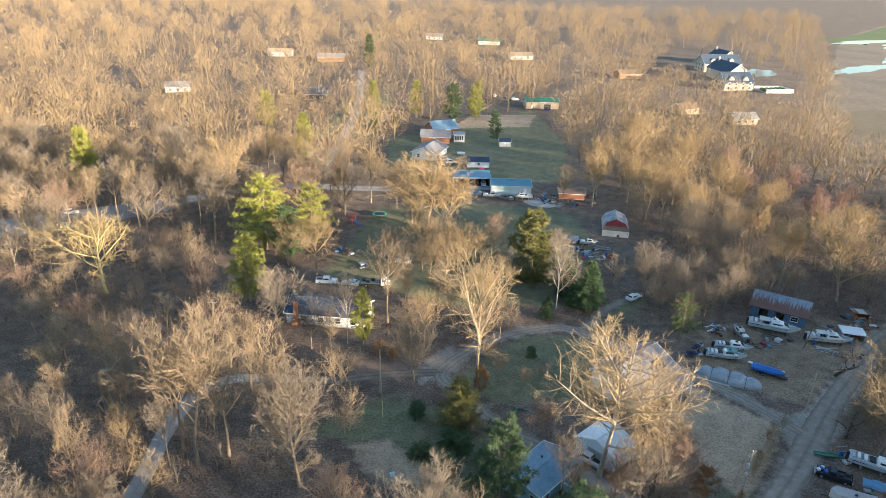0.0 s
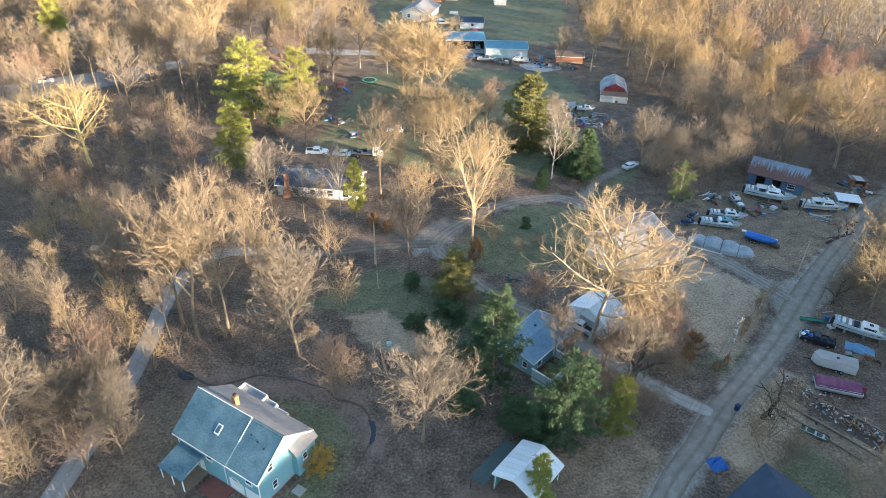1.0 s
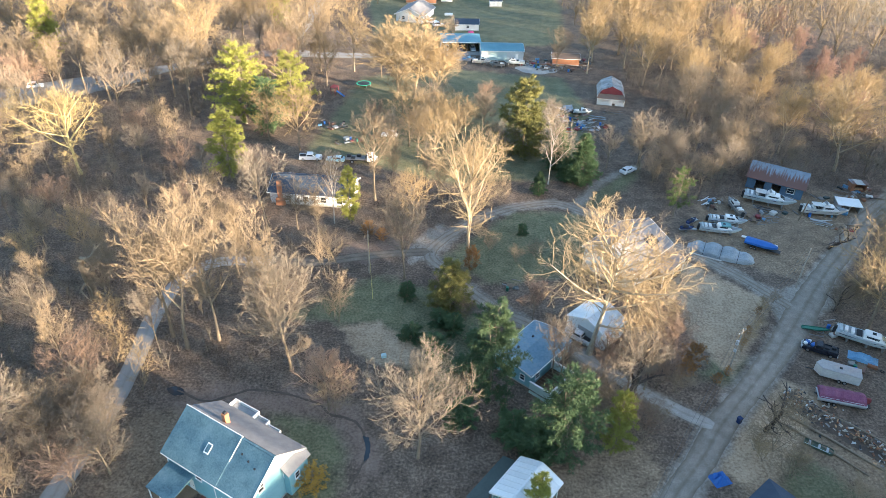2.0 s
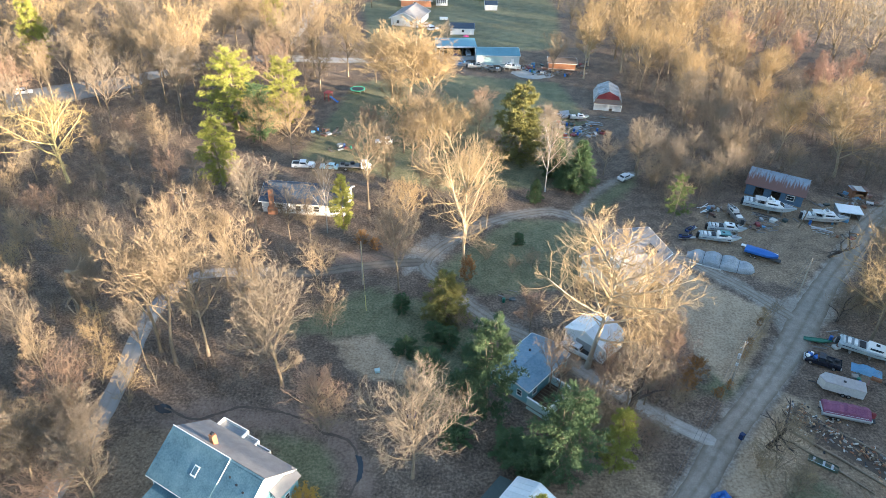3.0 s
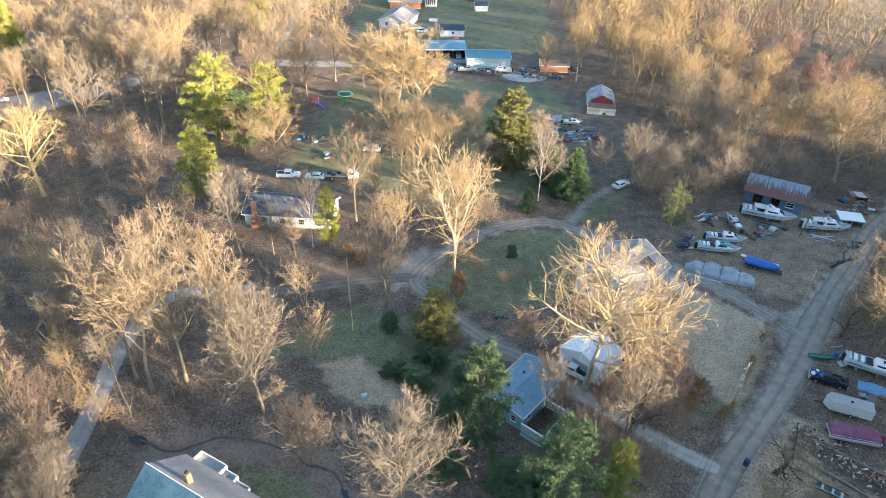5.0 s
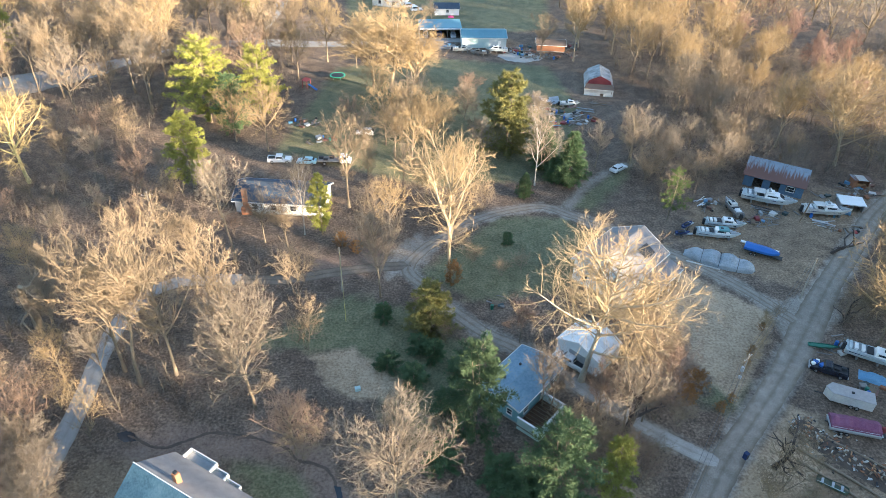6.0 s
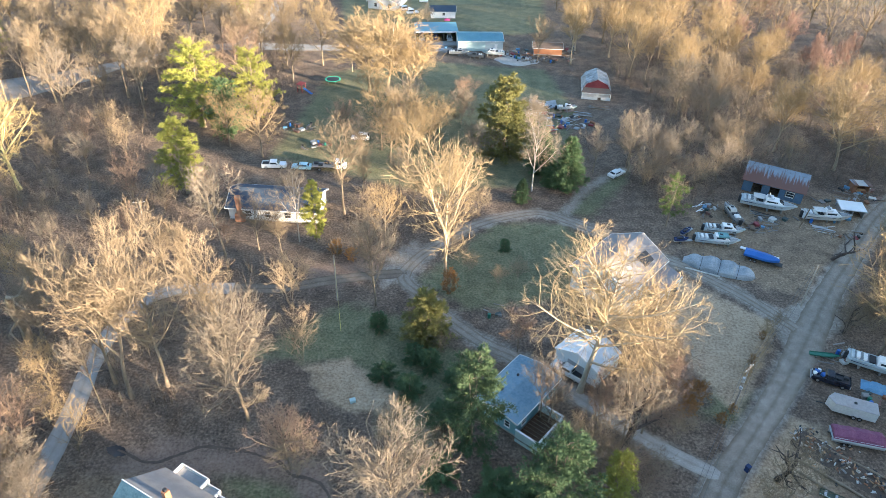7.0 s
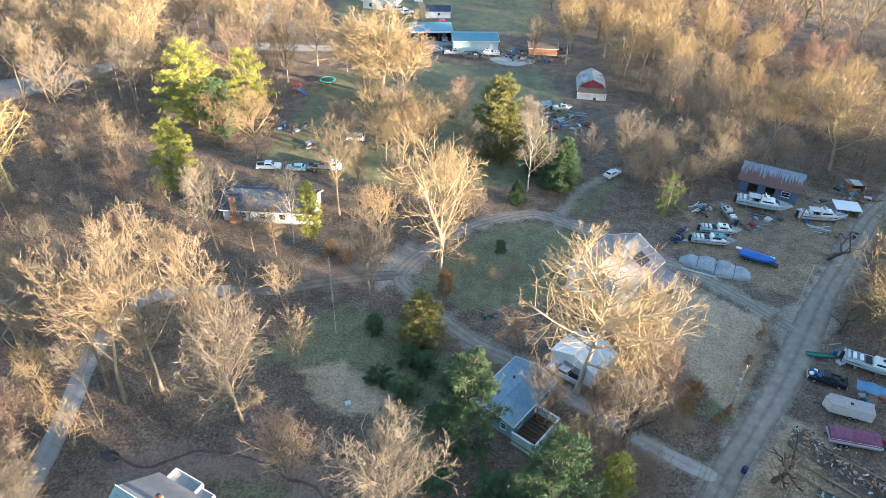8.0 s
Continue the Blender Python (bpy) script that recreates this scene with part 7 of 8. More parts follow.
def trailer(t, length, half):
    part("trailer_frame", box(-length / 2, -half * 0.6, 0.45, length / 2 + 0.9, half * 0.6, 0.55), M["dark"], t)
    wheels(t, [(-length * 0.15, -half), (-length * 0.15, half), (-length * 0.15 - 0.75, -half), (-length * 0.15 - 0.75, half)], 0.3, 0.2)


cruiser(72.9, 131.2, -21, 11.2, "long white cabin cruiser on stands before the boat shed", bridge=True, z=0.5)
cruiser(83.8, 127.2, -6, 10.0, "white cabin cruiser with weathered deck on stands", bridge=True, hull="weathered_white", z=0.35)
GB = cruiser(57.6, 117.9, -9, 8.6, "white motor boat with green glazed cockpit", z=0.25)
part("canopy", box(-0.2, -0.85, 1.95, 1.9, 0.85, 2.27, 0.08), M["teal_metal"], GB, "green glazed canopy")
cruiser(60.3, 121.6, -8, 8.2, "white motor boat with a dark stern cover", cover="dark", z=0.3)
cruiser(8.5, 221.0, 4, 6.5, "small weathered boat before a metal shed", hull="weathered_white", cabin="weathered_white", z=0.5)
cruiser(19.5, 221.2, 176, 7.2, "small teal-decked boat before a metal shed", hull="boat_white", deck="teal_metal", z=0.5)
cruiser(13.5, 218.8, 172, 5.6, "low grey boat before a metal shed", hull="weathered", cabin="weathered", z=0.4)
cruiser(37.0, 180.0, 5, 5.6, "old white boat lying among collapsed roofing", hull="boat_white", cover="weathered", z=0.5)
cruiser(72.0, 83.2, -28, 10.0, "white cabin cruiser stored beside a pickup", z=0.5)
cruiser(64.0, 128.0, 96, 7.4, "weathered grey work boat on the ground", hull="weathered", cabin="weathered_white", z=0.35)

PB = thing("pontoon_boat", pose(61.2, 69.4, 0, 0, 0, -14), "pontoon boat under a faded purple cover", "boat")
for s in (-1, 1):
    part("pontoon", cylinder(0.33, 6.8, 12, "x"), M["rim"], PB, m=pose(0, s * 0.85, 0.75))
part("deck", box(-3.5, -1.25, 1.05, 3.5, 1.25, 1.17, 0.02), M["boat_white"], PB)
for s in (-1, 1):
    part("fence", box(-3.3, s * 1.2 - 0.03, 1.17, 2.9, s * 1.2 + 0.03, 1.55, 0.01), M["boat_white"], PB, "cream side panel")
bm = bmesh.new()
rows = []
for i in range(13):
    u = -3.4 + 6.6 * i / 12
    lift = 0.35 + 0.25 * math.sin(i * 1.3) ** 2 + (0.15 if 3 < i < 9 else 0)
    rows.append([bm.verts.new(c) for c in ((u, -1.3, 1.35), (u, -1.05, 1.6 + lift * 0.5), (u, 0, 1.75 + lift), (u, 1.05, 1.6 + lift * 0.5), (u, 1.3, 1.35))])
for p, q in zip(rows, rows[1:]):
    for k in range(4):
        bm.faces.new((p[k], p[k + 1], q[k + 1], q[k]))
for r in (rows[0], rows[-1]):
    bm.faces.new(r)
bmesh.ops.recalc_face_normals(bm, faces=bm.faces[:])
part("cover", bm, M["purple_cloth"], PB, "faded purple cloth cover")
part("engine", box(3.4, -0.25, 0.9, 4.0, 0.25, 1.9, 0.08), M["red_metal"], PB, "red outboard engine")
trailer(PB, 6.6, 1.1)

ET = thing("box_trailer", pose(63.2, 74.7, 0, 0, 0, -22), "dull white enclosed box trailer with a wedge nose", "trailer")
part("body", poly([(-3.6, 0), (-2.7, -1.15), (3.0, -1.15), (3.0, 1.15), (-2.7, 1.15)], 0.55, 2.15), M["weathered_white"], ET)
part("roof_edge", poly([(-3.63, 0), (-2.72, -1.18), (3.03, -1.18), (3.03, 1.18), (-2.72, 1.18)], 2.1, 2.17), M["rim"], ET)
part("roof_vent", box(-0.2, -0.2, 2.17, 0.2, 0.2, 2.3, 0.03), M["dark"], ET)
part("tongue", box(-4.8, -0.06, 0.5, -3.2, 0.06, 0.6), M["dark"], ET)
wheels(ET, [(0.2, -1.12), (1.0, -1.12), (0.2, 1.12), (1.0, 1.12)], 0.34, 0.2)

BC = thing("covered_boat", pose(64.2, 112.2, 0, 0, 0, -31), "small boat under a bright blue cover on a trailer", "boat")
part("hull", hull_mesh(6.2, 2.2, 0.8), M["boat_white"], BC, m=pose(0, 0, 0.6))
bm = bmesh.new()
rows = []
for i in range(9):
    f = i / 8
    u, w = -3.15 + 6.35 * f, 1.18 * (1 - max(0, (f - 0.55) / 0.45) ** 2.2 * 0.85)
    rows.append([bm.verts.new(c) for c in ((u, -w, 0.95 + 0.1 * f), (u, -w, 1.42 + 0.1 * f), (u, 0, 1.62 + 0.22 * math.sin(f * 3.1)), (u, w, 1.42 + 0.1 * f), (u, w, 0.95 + 0.1 * f))])
for p, q in zip(rows, rows[1:]):
    for k in range(4):
        bm.faces.new((p[k], p[k + 1], q[k + 1], q[k]))
for r in (rows[0], rows[-1]):
    bm.faces.new(r)
bmesh.ops.recalc_face_normals(bm, faces=bm.faces[:])
part("cover", bm, M["blue_cloth"], BC, "taut bright blue cover")
trailer(BC, 6.0, 1.05)
part("side_panel", box(-4.2, 1.55, 0.5, 3.0, 2.2, 0.72, 0.02), M["white_paint"], BC, "long white board beside the cover")

JB = thing("jon_boat", pose(54.0, 60.2, 0.0, 0, 0, -33), "small green flat-bottomed boat on the ground", "boat")
bm = poly([(-1.9, -0.55), (1.6, -0.6), (2.0, -0.4), (2.0, 0.4), (1.6, 0.6), (-1.9, 0.55)], 0.05, 0.5)
bmesh.ops.inset_region(bm, faces=[f for f in bm.faces if f.normal.z > 0.9], thickness=0.07, depth=0.0)
for f in bm.faces:
    if f.normal.z > 0.9 and f.calc_area() > 1.5:
        bmesh.ops.translate(bm, verts=f.verts[:], vec=(0, 0, -0.3))
part("hull", bm, M["olive_metal"], JB)
for u in (-1.2, 0.1, 1.2):
    part("bench", box(u - 0.15, -0.5, 0.34, u + 0.15, 0.5, 0.42, 0.01), M["rim"], JB)
part("rim_strip", poly([(-1.95, -0.6), (-1.95, -0.54), (1.6, -0.59), (1.6, -0.65)], 0.48, 0.53), M["pale_teal"], JB)

CN = thing("canoe", pose(64.6, 86.3, 0.0, 0, 0, -10), "green canoe on a rack beside stored boats", "boat")
part("hull", hull_mesh(4.6, 0.9, 0.4), M["green_metal"], CN, m=pose(0, 0, 0.3))
for u in (-1.3, 1.3):
    part("stand", box(u - 0.1, -0.45, 0, u + 0.1, 0.45, 0.32), M["weathered"], CN)

for x, y, a in ((50.6, 118.2, 5), (52.4, 121.2, 40)):
    J = thing("jet_ski", pose(x, y, 0, 0, 0, a), "small dark blue jet ski on a trailer", "boat")
    part("hull", hull_mesh(2.9, 1.1, 0.5), M["car_dark"], J, m=pose(0, 0, 0.45))
    part("seat", box(-1.0, -0.22, 0.9, 0.3, 0.22, 1.15, 0.08), M["dark"], J)
    part("handlebar", box(0.35, -0.4, 1.2, 0.45, 0.4, 1.26), M["rim"], J)
    part("trailer_frame", box(-1.6, -0.3, 0.3, 2.2, 0.3, 0.46), M["rim"], J)
    wheels(J, [(-0.4, -0.6), (-0.4, 0.6)], 0.22, 0.16)

# long pile under a grey tarpaulin
TP = thing("tarp_pile", pose(55.3, 109.6, 0, 0, 0, -25), "long lumpy pile under a pale grey-blue tarpaulin", "tarp")
bm = bmesh.new()
rows = []
for i in range(27):
    f = i / 26
    end = math.sin(math.pi * min(1, max(0.03, f))) ** 0.35
    lump = 0.55 + 0.45 * abs(math.sin(f * 4 * math.pi)) ** 0.7
    row = []
    for k in range(11):
        b = math.pi * k / 10
        q = noise.noise((f * 9, k * 0.7, 1.5)) * 0.16
        row.append(bm.verts.new((-6.6 + 13.2 * f, -math.cos(b) * 2.3 * end * (0.92 + 0.08 * lump), max(0.0, math.sin(b)) ** 0.8 * 2.0 * end * lump + q * (0 < k < 10))))
    rows.append(row)
for p, q in zip(rows, rows[1:]):
    for k in range(10):
        bm.faces.new((p[k], p[k + 1], q[k + 1], q[k]))
for r in (rows[0], rows[-1]):
    bm.faces.new(r)
bmesh.ops.recalc_face_normals(bm, faces=bm.faces[:])
part("tarpaulin", bm, M["tarp"], TP)
for u in (-3.3, 0.0, 3.3):
    bm = bmesh.new()
    for k in range(10):
        b0, b1 = math.pi * k / 10, math.pi * (k + 1) / 10
        q = [bm.verts.new((u + e, -math.cos(b) * 2.34, max(0, math.sin(b)) ** 0.8 * 1.75 + 0.08)) for b in (b0, b1) for e in (-0.04, 0.04)]
        bm.faces.new((q[0], q[1], q[3], q[2]))
    part("rope", bm, M["dark"], TP)
part("edge_board", box(-5.8, -2.75, 0, 0.5, -2.55, 0.22), M["weathered_white"], TP)

# ---- poles and wires ----
def utility_pole(x, y, h, label, arm=True, box_can=False, a=0.0):
    t = thing("utility_pole", pose(x, y, 0, 0, 0, a), label, "utility pole", "utility poles")
    bm = bmesh.new()
    bmesh.ops.create_cone(bm, cap_ends=True, segments=10, radius1=0.17, radius2=0.11, depth=h)
    bmesh.ops.translate(bm, verts=bm.verts[:], vec=(0, 0, h / 2))
    part("post", bm, M["pale_wood"], t)
    if arm:
        part("crossarm", box(-1.1, -0.06, h - 0.7, 1.1, 0.06, h - 0.58, 0.01), M["pale_wood"], t)
        for u in (-0.95, 0.0, 0.95):
            part("insulator", box(u - 0.05, -0.05, h - 0.58 + (0.58 if u == 0 else 0), u + 0.05, 0.05, h - 0.42 + (0.58 if u == 0 else 0), 0.015), M["white_paint"], t)
    if box_can:
        bm = bmesh.new()
        bmesh.ops.create_cone(bm, cap_ends=True, segments=12, radius1=0.24, radius2=0.24, depth=0.8)
        part("transformer", bm, M["car_silver"], t, "grey transformer can", pose(-0.42, 0, h - 2.6))
        part("meter_box", box(-0.42, -0.2, h - 4.6, -0.14, 0.2, h - 4.1, 0.02), M["car_silver"], t)
    return t


utility_pole(45.6, 74.7, 9.6, "weathered utility pole with a transformer beside the lane", box_can=True, a=40)
utility_pole(66.4, 99.1, 9.0, "pale bare utility pole beside the road junction", arm=False, a=40)
utility_pole(-15.3, 98.6, 9.6, "slim utility pole beside the drive", arm=False)
utility_pole(-69.2, 250, 14, "tall utility pole beside a far road", a=20)
utility_pole(-62, 330, 11, "utility pole beside a far road", a=10)
utility_pole(-53.5, 115, 9.6, "utility pole standing in the woods", a=10)
utility_pole(-56.5, 36, 9.8, "utility pole standing in the woods", a=10)
G = thing("guy_wire", pose(-15.3, 98.6, 0), "yellow-sleeved guy wire of a pole", "cable")
v, t = tubes([[0.0, 0, 9.0, 1.2, -6.0, 2.2, 0.02, 0.02], [1.2, -6.0, 2.2, 1.55, -7.9, 0.0, 0.06, 0.06]], 5)
part("wire", big_mesh("wire", v, t, M["yellow_sleeve"]), None, G)


def cable(p, q, sag, label):
    """One sagging wire as a single joined tube."""
    p, q = np.array(p, float), np.array(q, float)
    pts = [p + (q - p) * f - np.array([0, 0, sag * 4 * f * (1 - f)]) for f in np.linspace(0, 1, 13)]
    side = np.cross((q - p) / np.linalg.norm(q - p), (0, 0, 1.0))
    verts, faces = [], []
    for c in pts:
        verts += [tuple(c + side * 0.02), tuple(c + np.array([0, 0, 0.03])), tuple(c - side * 0.02)]
    for i in range(12):
        for k in range(3):
            faces.append((i * 3 + k, i * 3 + (k + 1) % 3, i * 3 + 3 + (k + 1) % 3, i * 3 + 3 + k))
    tagged(new("power_line", mesh_from("power_line", verts, faces, M["cable"])), label, "cable", "power lines")


for dx in (-0.7, 0.0, 0.7):
    cable((45.6 + dx, 74.7, 9.2), (66.4 + dx, 99.1, 8.8), 0.9, "thin power line between two poles")
    cable((45.6 + dx, 74.7, 9.2), (16 + dx, 30, 9.5), 1.3, "thin power line crossing above the lane")
    cable((-53.5 + dx, 115, 9.2), (-56.5 + dx, 36, 9.5), 1.2, "thin power line through the woods")
    cable((-53.5 + dx, 115, 9.2), (-69.2 + dx, 250, 13.4), 2.0, "thin power line through the woods")
    cable((-69.2 + dx, 250, 13.4), (-62 + dx, 330, 10.5), 1.8, "thin power line along the road")

# ---- dead trees ----
def snag(x, y, h, seed, label, reach=1.0, mat="dark_bark"):
    r = np.random.default_rng(seed)
    segs, pts, _ = grow(r, np.zeros(3), np.array([0.25 * reach, 0.05, 1.0]), h * 0.7, h * 0.055, h * 0.03, 6, 0.16, 0.0)
    for k in range(5):
        i = 2 + k % 5
        s1, p1, d1 = grow(r, pts[i], side_way(r, np.array([0.3, 0.1, 0.9]), 1.0), h * 0.5 * reach, h * 0.026, h * 0.008, 5, 0.28, 0.06)
        segs += s1
        for j in (2, 4):
            s2, _, _ = grow(r, p1[j], side_way(r, d1, 0.8), h * 0.22, h * 0.011, h * 0.003, 3, 0.3, 0.1)
            segs += s2
    t = thing("dead_tree", pose(x, y, -0.05), label, "tree")
    v, tr = tubes(segs, 7)
    part("trunk", big_mesh("trunk", v, tr, M[mat]), None, t)


snag(78.6, 113.2, 6.5, 3, "twisted dark dead tree beside the lane", 1.3)
snag(70.6, 92.2, 5.0, 12, "dark broken dead shrub beside the lane", 1.1)
snag(-63.6, 88.1, 15, 4, "broken pale dead tree leaning in the woods", 0.5, "bark")
snag(47.5, 63.0, 8.0, 8, "bare crooked dead tree beside the lane", 1.2)
snag(27.9, 67.4, 10.5, 9, "leaning bare dark tree beside the gravel drive", 1.0)

# ---- clutter ----
def crate(x, y, a, w, d, h, mat, label, name="crate", z=0.0):
    t = thing(name, pose(x, y, z, 0, 0, a), label, name.replace("_", " "))
    part("shell", box(-w / 2, -d / 2, 0, w / 2, d / 2, h * 0.9, min(w, d, h) * 0.08), M[mat], t)
    part("lid", box(-w / 2 - 0.03, -d / 2 - 0.03, h * 0.9, w / 2 + 0.03, d / 2 + 0.03, h, min(w, d, h) * 0.05), M[mat], t)
    return t


def tyre(x, y, z=0.0):
    t = thing("tyre", pose(x, y, z), "black rubber tyre lying on the ground", "tyre", "scrap tyres")
    bm = bmesh.new()
    rings = []
    for i in range(14):
        a = 2 * math.pi * i / 14
        rings.append([bm.verts.new((math.cos(a) * (0.26 + 0.1 * math.cos(b)), math.sin(a) * (0.26 + 0.1 * math.cos(b)), 0.1 + 0.1 * math.sin(b))) for b in (0.4, 1.57, 2.7, 3.6, 4.71, 5.8)])
    for i in range(14):
        p, q = rings[i], rings[(i + 1) % 14]
        for k in range(6):
            bm.faces.new((p[k], q[k], q[(k + 1) % 6], p[(k + 1) % 6]))
    bmesh.ops.recalc_face_normals(bm, faces=bm.faces[:])
    part("ring", bm, M["rubber"], t)


def barrel(x, y, mat, label):
    t = thing("barrel", pose(x, y, 0), label, "barrel", "barrels")
    bm = bmesh.new()
    bmesh.ops.create_cone(bm, cap_ends=True, segments=14, radius1=0.29, radius2=0.29, depth=0.88)
    bmesh.ops.translate(bm, verts=bm.verts[:], vec=(0, 0, 0.44))
    part("drum", bm, M[mat], t)
    for z in (0.3, 0.6):
        bm = bmesh.new()
        bmesh.ops.create_cone(bm, cap_ends=False, segments=14, radius1=0.31, radius2=0.31, depth=0.04)
        part("hoop", bm, M[mat], t, m=pose(0, 0, z))


def board_heap(x, y, a, n, seed, mat, label, length=3.0, spread=0.8):
    r = np.random.default_rng(seed)
    t = thing("board_heap", pose(x, y, 0, 0, 0, a), label, "boards")
    for i in range(n):
        ll, w = length * r.uniform(0.6, 1.1), r.uniform(0.12, 0.3)
        part("board", box(-ll / 2, -w / 2, 0, ll / 2, w / 2, 0.06), M[mat[i % len(mat)]], t, m=pose(r.normal(0, 0.3), r.normal(0, spread), 0.02 + 0.065 * (i % 4), r.normal(0, 2), 0, r.normal(0, 14)))


rj = np.random.default_rng(41)
JUNK = [("rust", "rusty scrap metal box on the ground"), ("weathered", "weathered grey wooden crate on the ground"), ("dark", "dark scrap box on the ground"), ("rust_boards", "brown wooden scrap crate on the ground"), ("dark_metal", "dark green scrap machine part on the ground"), ("deck_grey", "grey discarded appliance on the ground"), ("weathered_white", "dirty white discarded appliance on the ground"), ("blue_tarp", "faded blue plastic crate on the ground"), ("red_metal", "red scrap machine part on the ground"), ("plank", "old brown wooden box on the ground")]


def scrap_yard(cx, cy, rx, ry, n, size=1.0):
    for i in range(n):
        x, y = cx + rj.normal(0, rx), cy + rj.normal(0, ry)
        k = rj.integers(0, 10)
        if k < 5:
            mt, lb = JUNK[rj.integers(len(JUNK))]
            w, d, h = rj.uniform(0.35, 1.5, 3) * np.array([1, 1, 0.6]) * size
            crate(x, y, rj.uniform(0, 180), w, d, h * 0.8, mt, lb, "scrap_box")
        elif k == 6:
            tyre(x, y)
        elif k == 7:
            barrel(x, y, ("blue_cloth", "rust", "green_metal")[i % 3], ("blue plastic barrel", "rusty steel barrel", "green steel barrel")[i % 3] + " standing on the ground")
        else:
            board_heap(x, y, rj.uniform(0, 180), 6, 100 + i, ("weathered", "plank"), "loose heap of old boards", 2.2)


scrap_yard(30, 219, 3.0, 2.2, 26, 1.0)
scrap_yard(24, 222, 1.6, 1.5, 14, 1.0)
scrap_yard(38, 219, 3.0, 2.0, 16, 1.0)
scrap_yard(44, 228, 3.0, 2.5, 16, 1.0)
scrap_yard(36, 172, 4.5, 3.0, 26, 1.0)
scrap_yard(2, 226, 2.2, 1.2, 8, 1.0)
scrap_yard(-32.5, 166, 2.2, 1.6, 16)
scrap_yard(-27, 156, 1.8, 1.5, 12)
scrap_yard(32, 176, 3.5, 2.4, 16)
scrap_yard(27, 224, 2.6, 1.8, 16, 1.0)
scrap_yard(96, 139, 3.0, 2.0, 18)
scrap_yard(86, 121.8, 2.5, 0.8, 8)
scrap_yard(72, 126.5, 2.2, 0.7, 7)
scrap_yard(60, 130, 1.8, 1.5, 12)
scrap_yard(83, 127, 3.0, 0.9, 10)
scrap_yard(70, 124, 1.6, 0.8, 8)
scrap_yard(91, 135, 3.0, 1.2, 12)
scrap_yard(12, 95.2, 0.9, 0.8, 5, 0.8)
scrap_yard(68, 86.5, 1.6, 0.9, 9)
scrap_yard(69, 77.2, 1.4, 0.7, 8)
scrap_yard(66, 76.5, 0.8, 0.5, 3)
scrap_yard(20, 420, 8, 2.5, 14, 2.2)
board_heap(29, 179, 5, 9, 71, ("weathered", "weathered_white", "tarp"), "collapsed roof sheets and grey boards", 6.0, 1.8)
board_heap(38, 174, 40, 12, 72, ("weathered_white", "rim", "weathered"), "collapsed roof sheets and grey boards", 5.5, 1.6)
board_heap(46, 182, -10, 8, 73, ("weathered", "plank"), "pale planks stacked beside a barn", 6.0, 1.0)
board_heap(31, 168, 12, 8, 74, ("blue_tarp", "rust", "red_metal"), "tangle of blue and red scrap metal", 3.4, 1.3)
board_heap(30, 223, 30, 8, 75, ("rust", "rust_boards", "weathered"), "rusty beams and boards in a scrap yard", 5.0, 1.5)
board_heap(92, 138, -30, 8, 76, ("plank", "weathered", "rust"), "leaning boards and scrap beside a shack", 3.2, 1.0)
board_heap(100, 136.8, 10, 8, 77, ("plank", "rust", "dark"), "leaning boards and scrap beside a shack", 3.0, 1.0)
board_heap(67.5, 124.5, 20, 6, 78, ("dark", "rust"), "dark broken branches and scrap on litter", 4.0, 0.9)
board_heap(35.5, 170.5, 20, 10, 61, ("weathered_white", "weathered", "rust"), "collapsed heap of old boards and roofing", 4.0, 1.4)
board_heap(41, 178, -15, 10, 62, ("tarp", "weathered", "plank"), "collapsed heap of old boards and roofing", 5.0, 1.6)
board_heap(59, 131, 25, 6, 63, ("white_paint", "white_metal"), "stack of white pipes and boards", 4.2, 0.6)
board_heap(36, 222.5, -10, 8, 64, ("weathered", "plank"), "stack of old boards", 4.5, 0.7)
board_heap(81.5, 123.3, -12, 8, 65, ("weathered_white", "rim"), "stack of pale metal rails", 5.0, 0.6)
board_heap(71.5, 128.2, -28, 8, 66, ("weathered", "dark"), "old boat trailer frames and boards", 6.0, 0.6)
crate(44.0, 64.4, 30, 0.6, 0.6, 1.1, "car_dark", "dark blue wheeled bin beside the lane", "waste_bin")
LT = thing("shack", pose(97, 139.8, 0, 0, 0, -8), "small rust-brown open lean-to with a patched sheet roof", "shed")
part("back_wall", box(-1.7, 1.1, 0, 1.7, 1.2, 2.0), M["rust_boards"], LT)
for u in (-1.7, 1.6):
    part("side_wall", box(u, -1.2, 0, u + 0.1, 1.1, 2.0), M["rust_boards"], LT)
part("front_board", box(-1.7, -1.25, 0, -0.9, -1.18, 2.1), M["rust_boards"], LT)
for k in range(4):
    part("roof_sheet", slab([(-2.0 + k, -1.8, 2.25 + 0.02 * (k % 2)), (-0.98 + k, -1.8, 2.25 + 0.02 * (k % 2)), (-0.98 + k, 1.4, 2.02 + 0.02 * (k % 2)), (-2.0 + k, 1.4, 2.02 + 0.02 * (k % 2))], 0.03), M[("rusty_sheet", "weathered_white", "rim", "rust")[k]], LT, "patched metal roof sheet")
part("workbench", box(-0.6, -0.9, 0, 1.2, -0.4, 0.85), M["split_wood"], LT)
SP = thing("leaning_pole", pose(77.0, 124.2, 0, 0, 8, 0), "brown wooden pole leaning beside the cruisers", "pole")
part("post", box(-0.1, -0.1, 0, 0.1, 0.1, 5.5, 0.02), M["plank"], SP)
WF = thing("dock_section", pose(90.5, 130.5, 0, 0, 0, -12), "white flat-topped pontoon dock section", "dock")
part("deck", box(-2.6, -2.0, 1.5, 2.6, 2.0, 1.72, 0.03), M["white_metal"], WF)
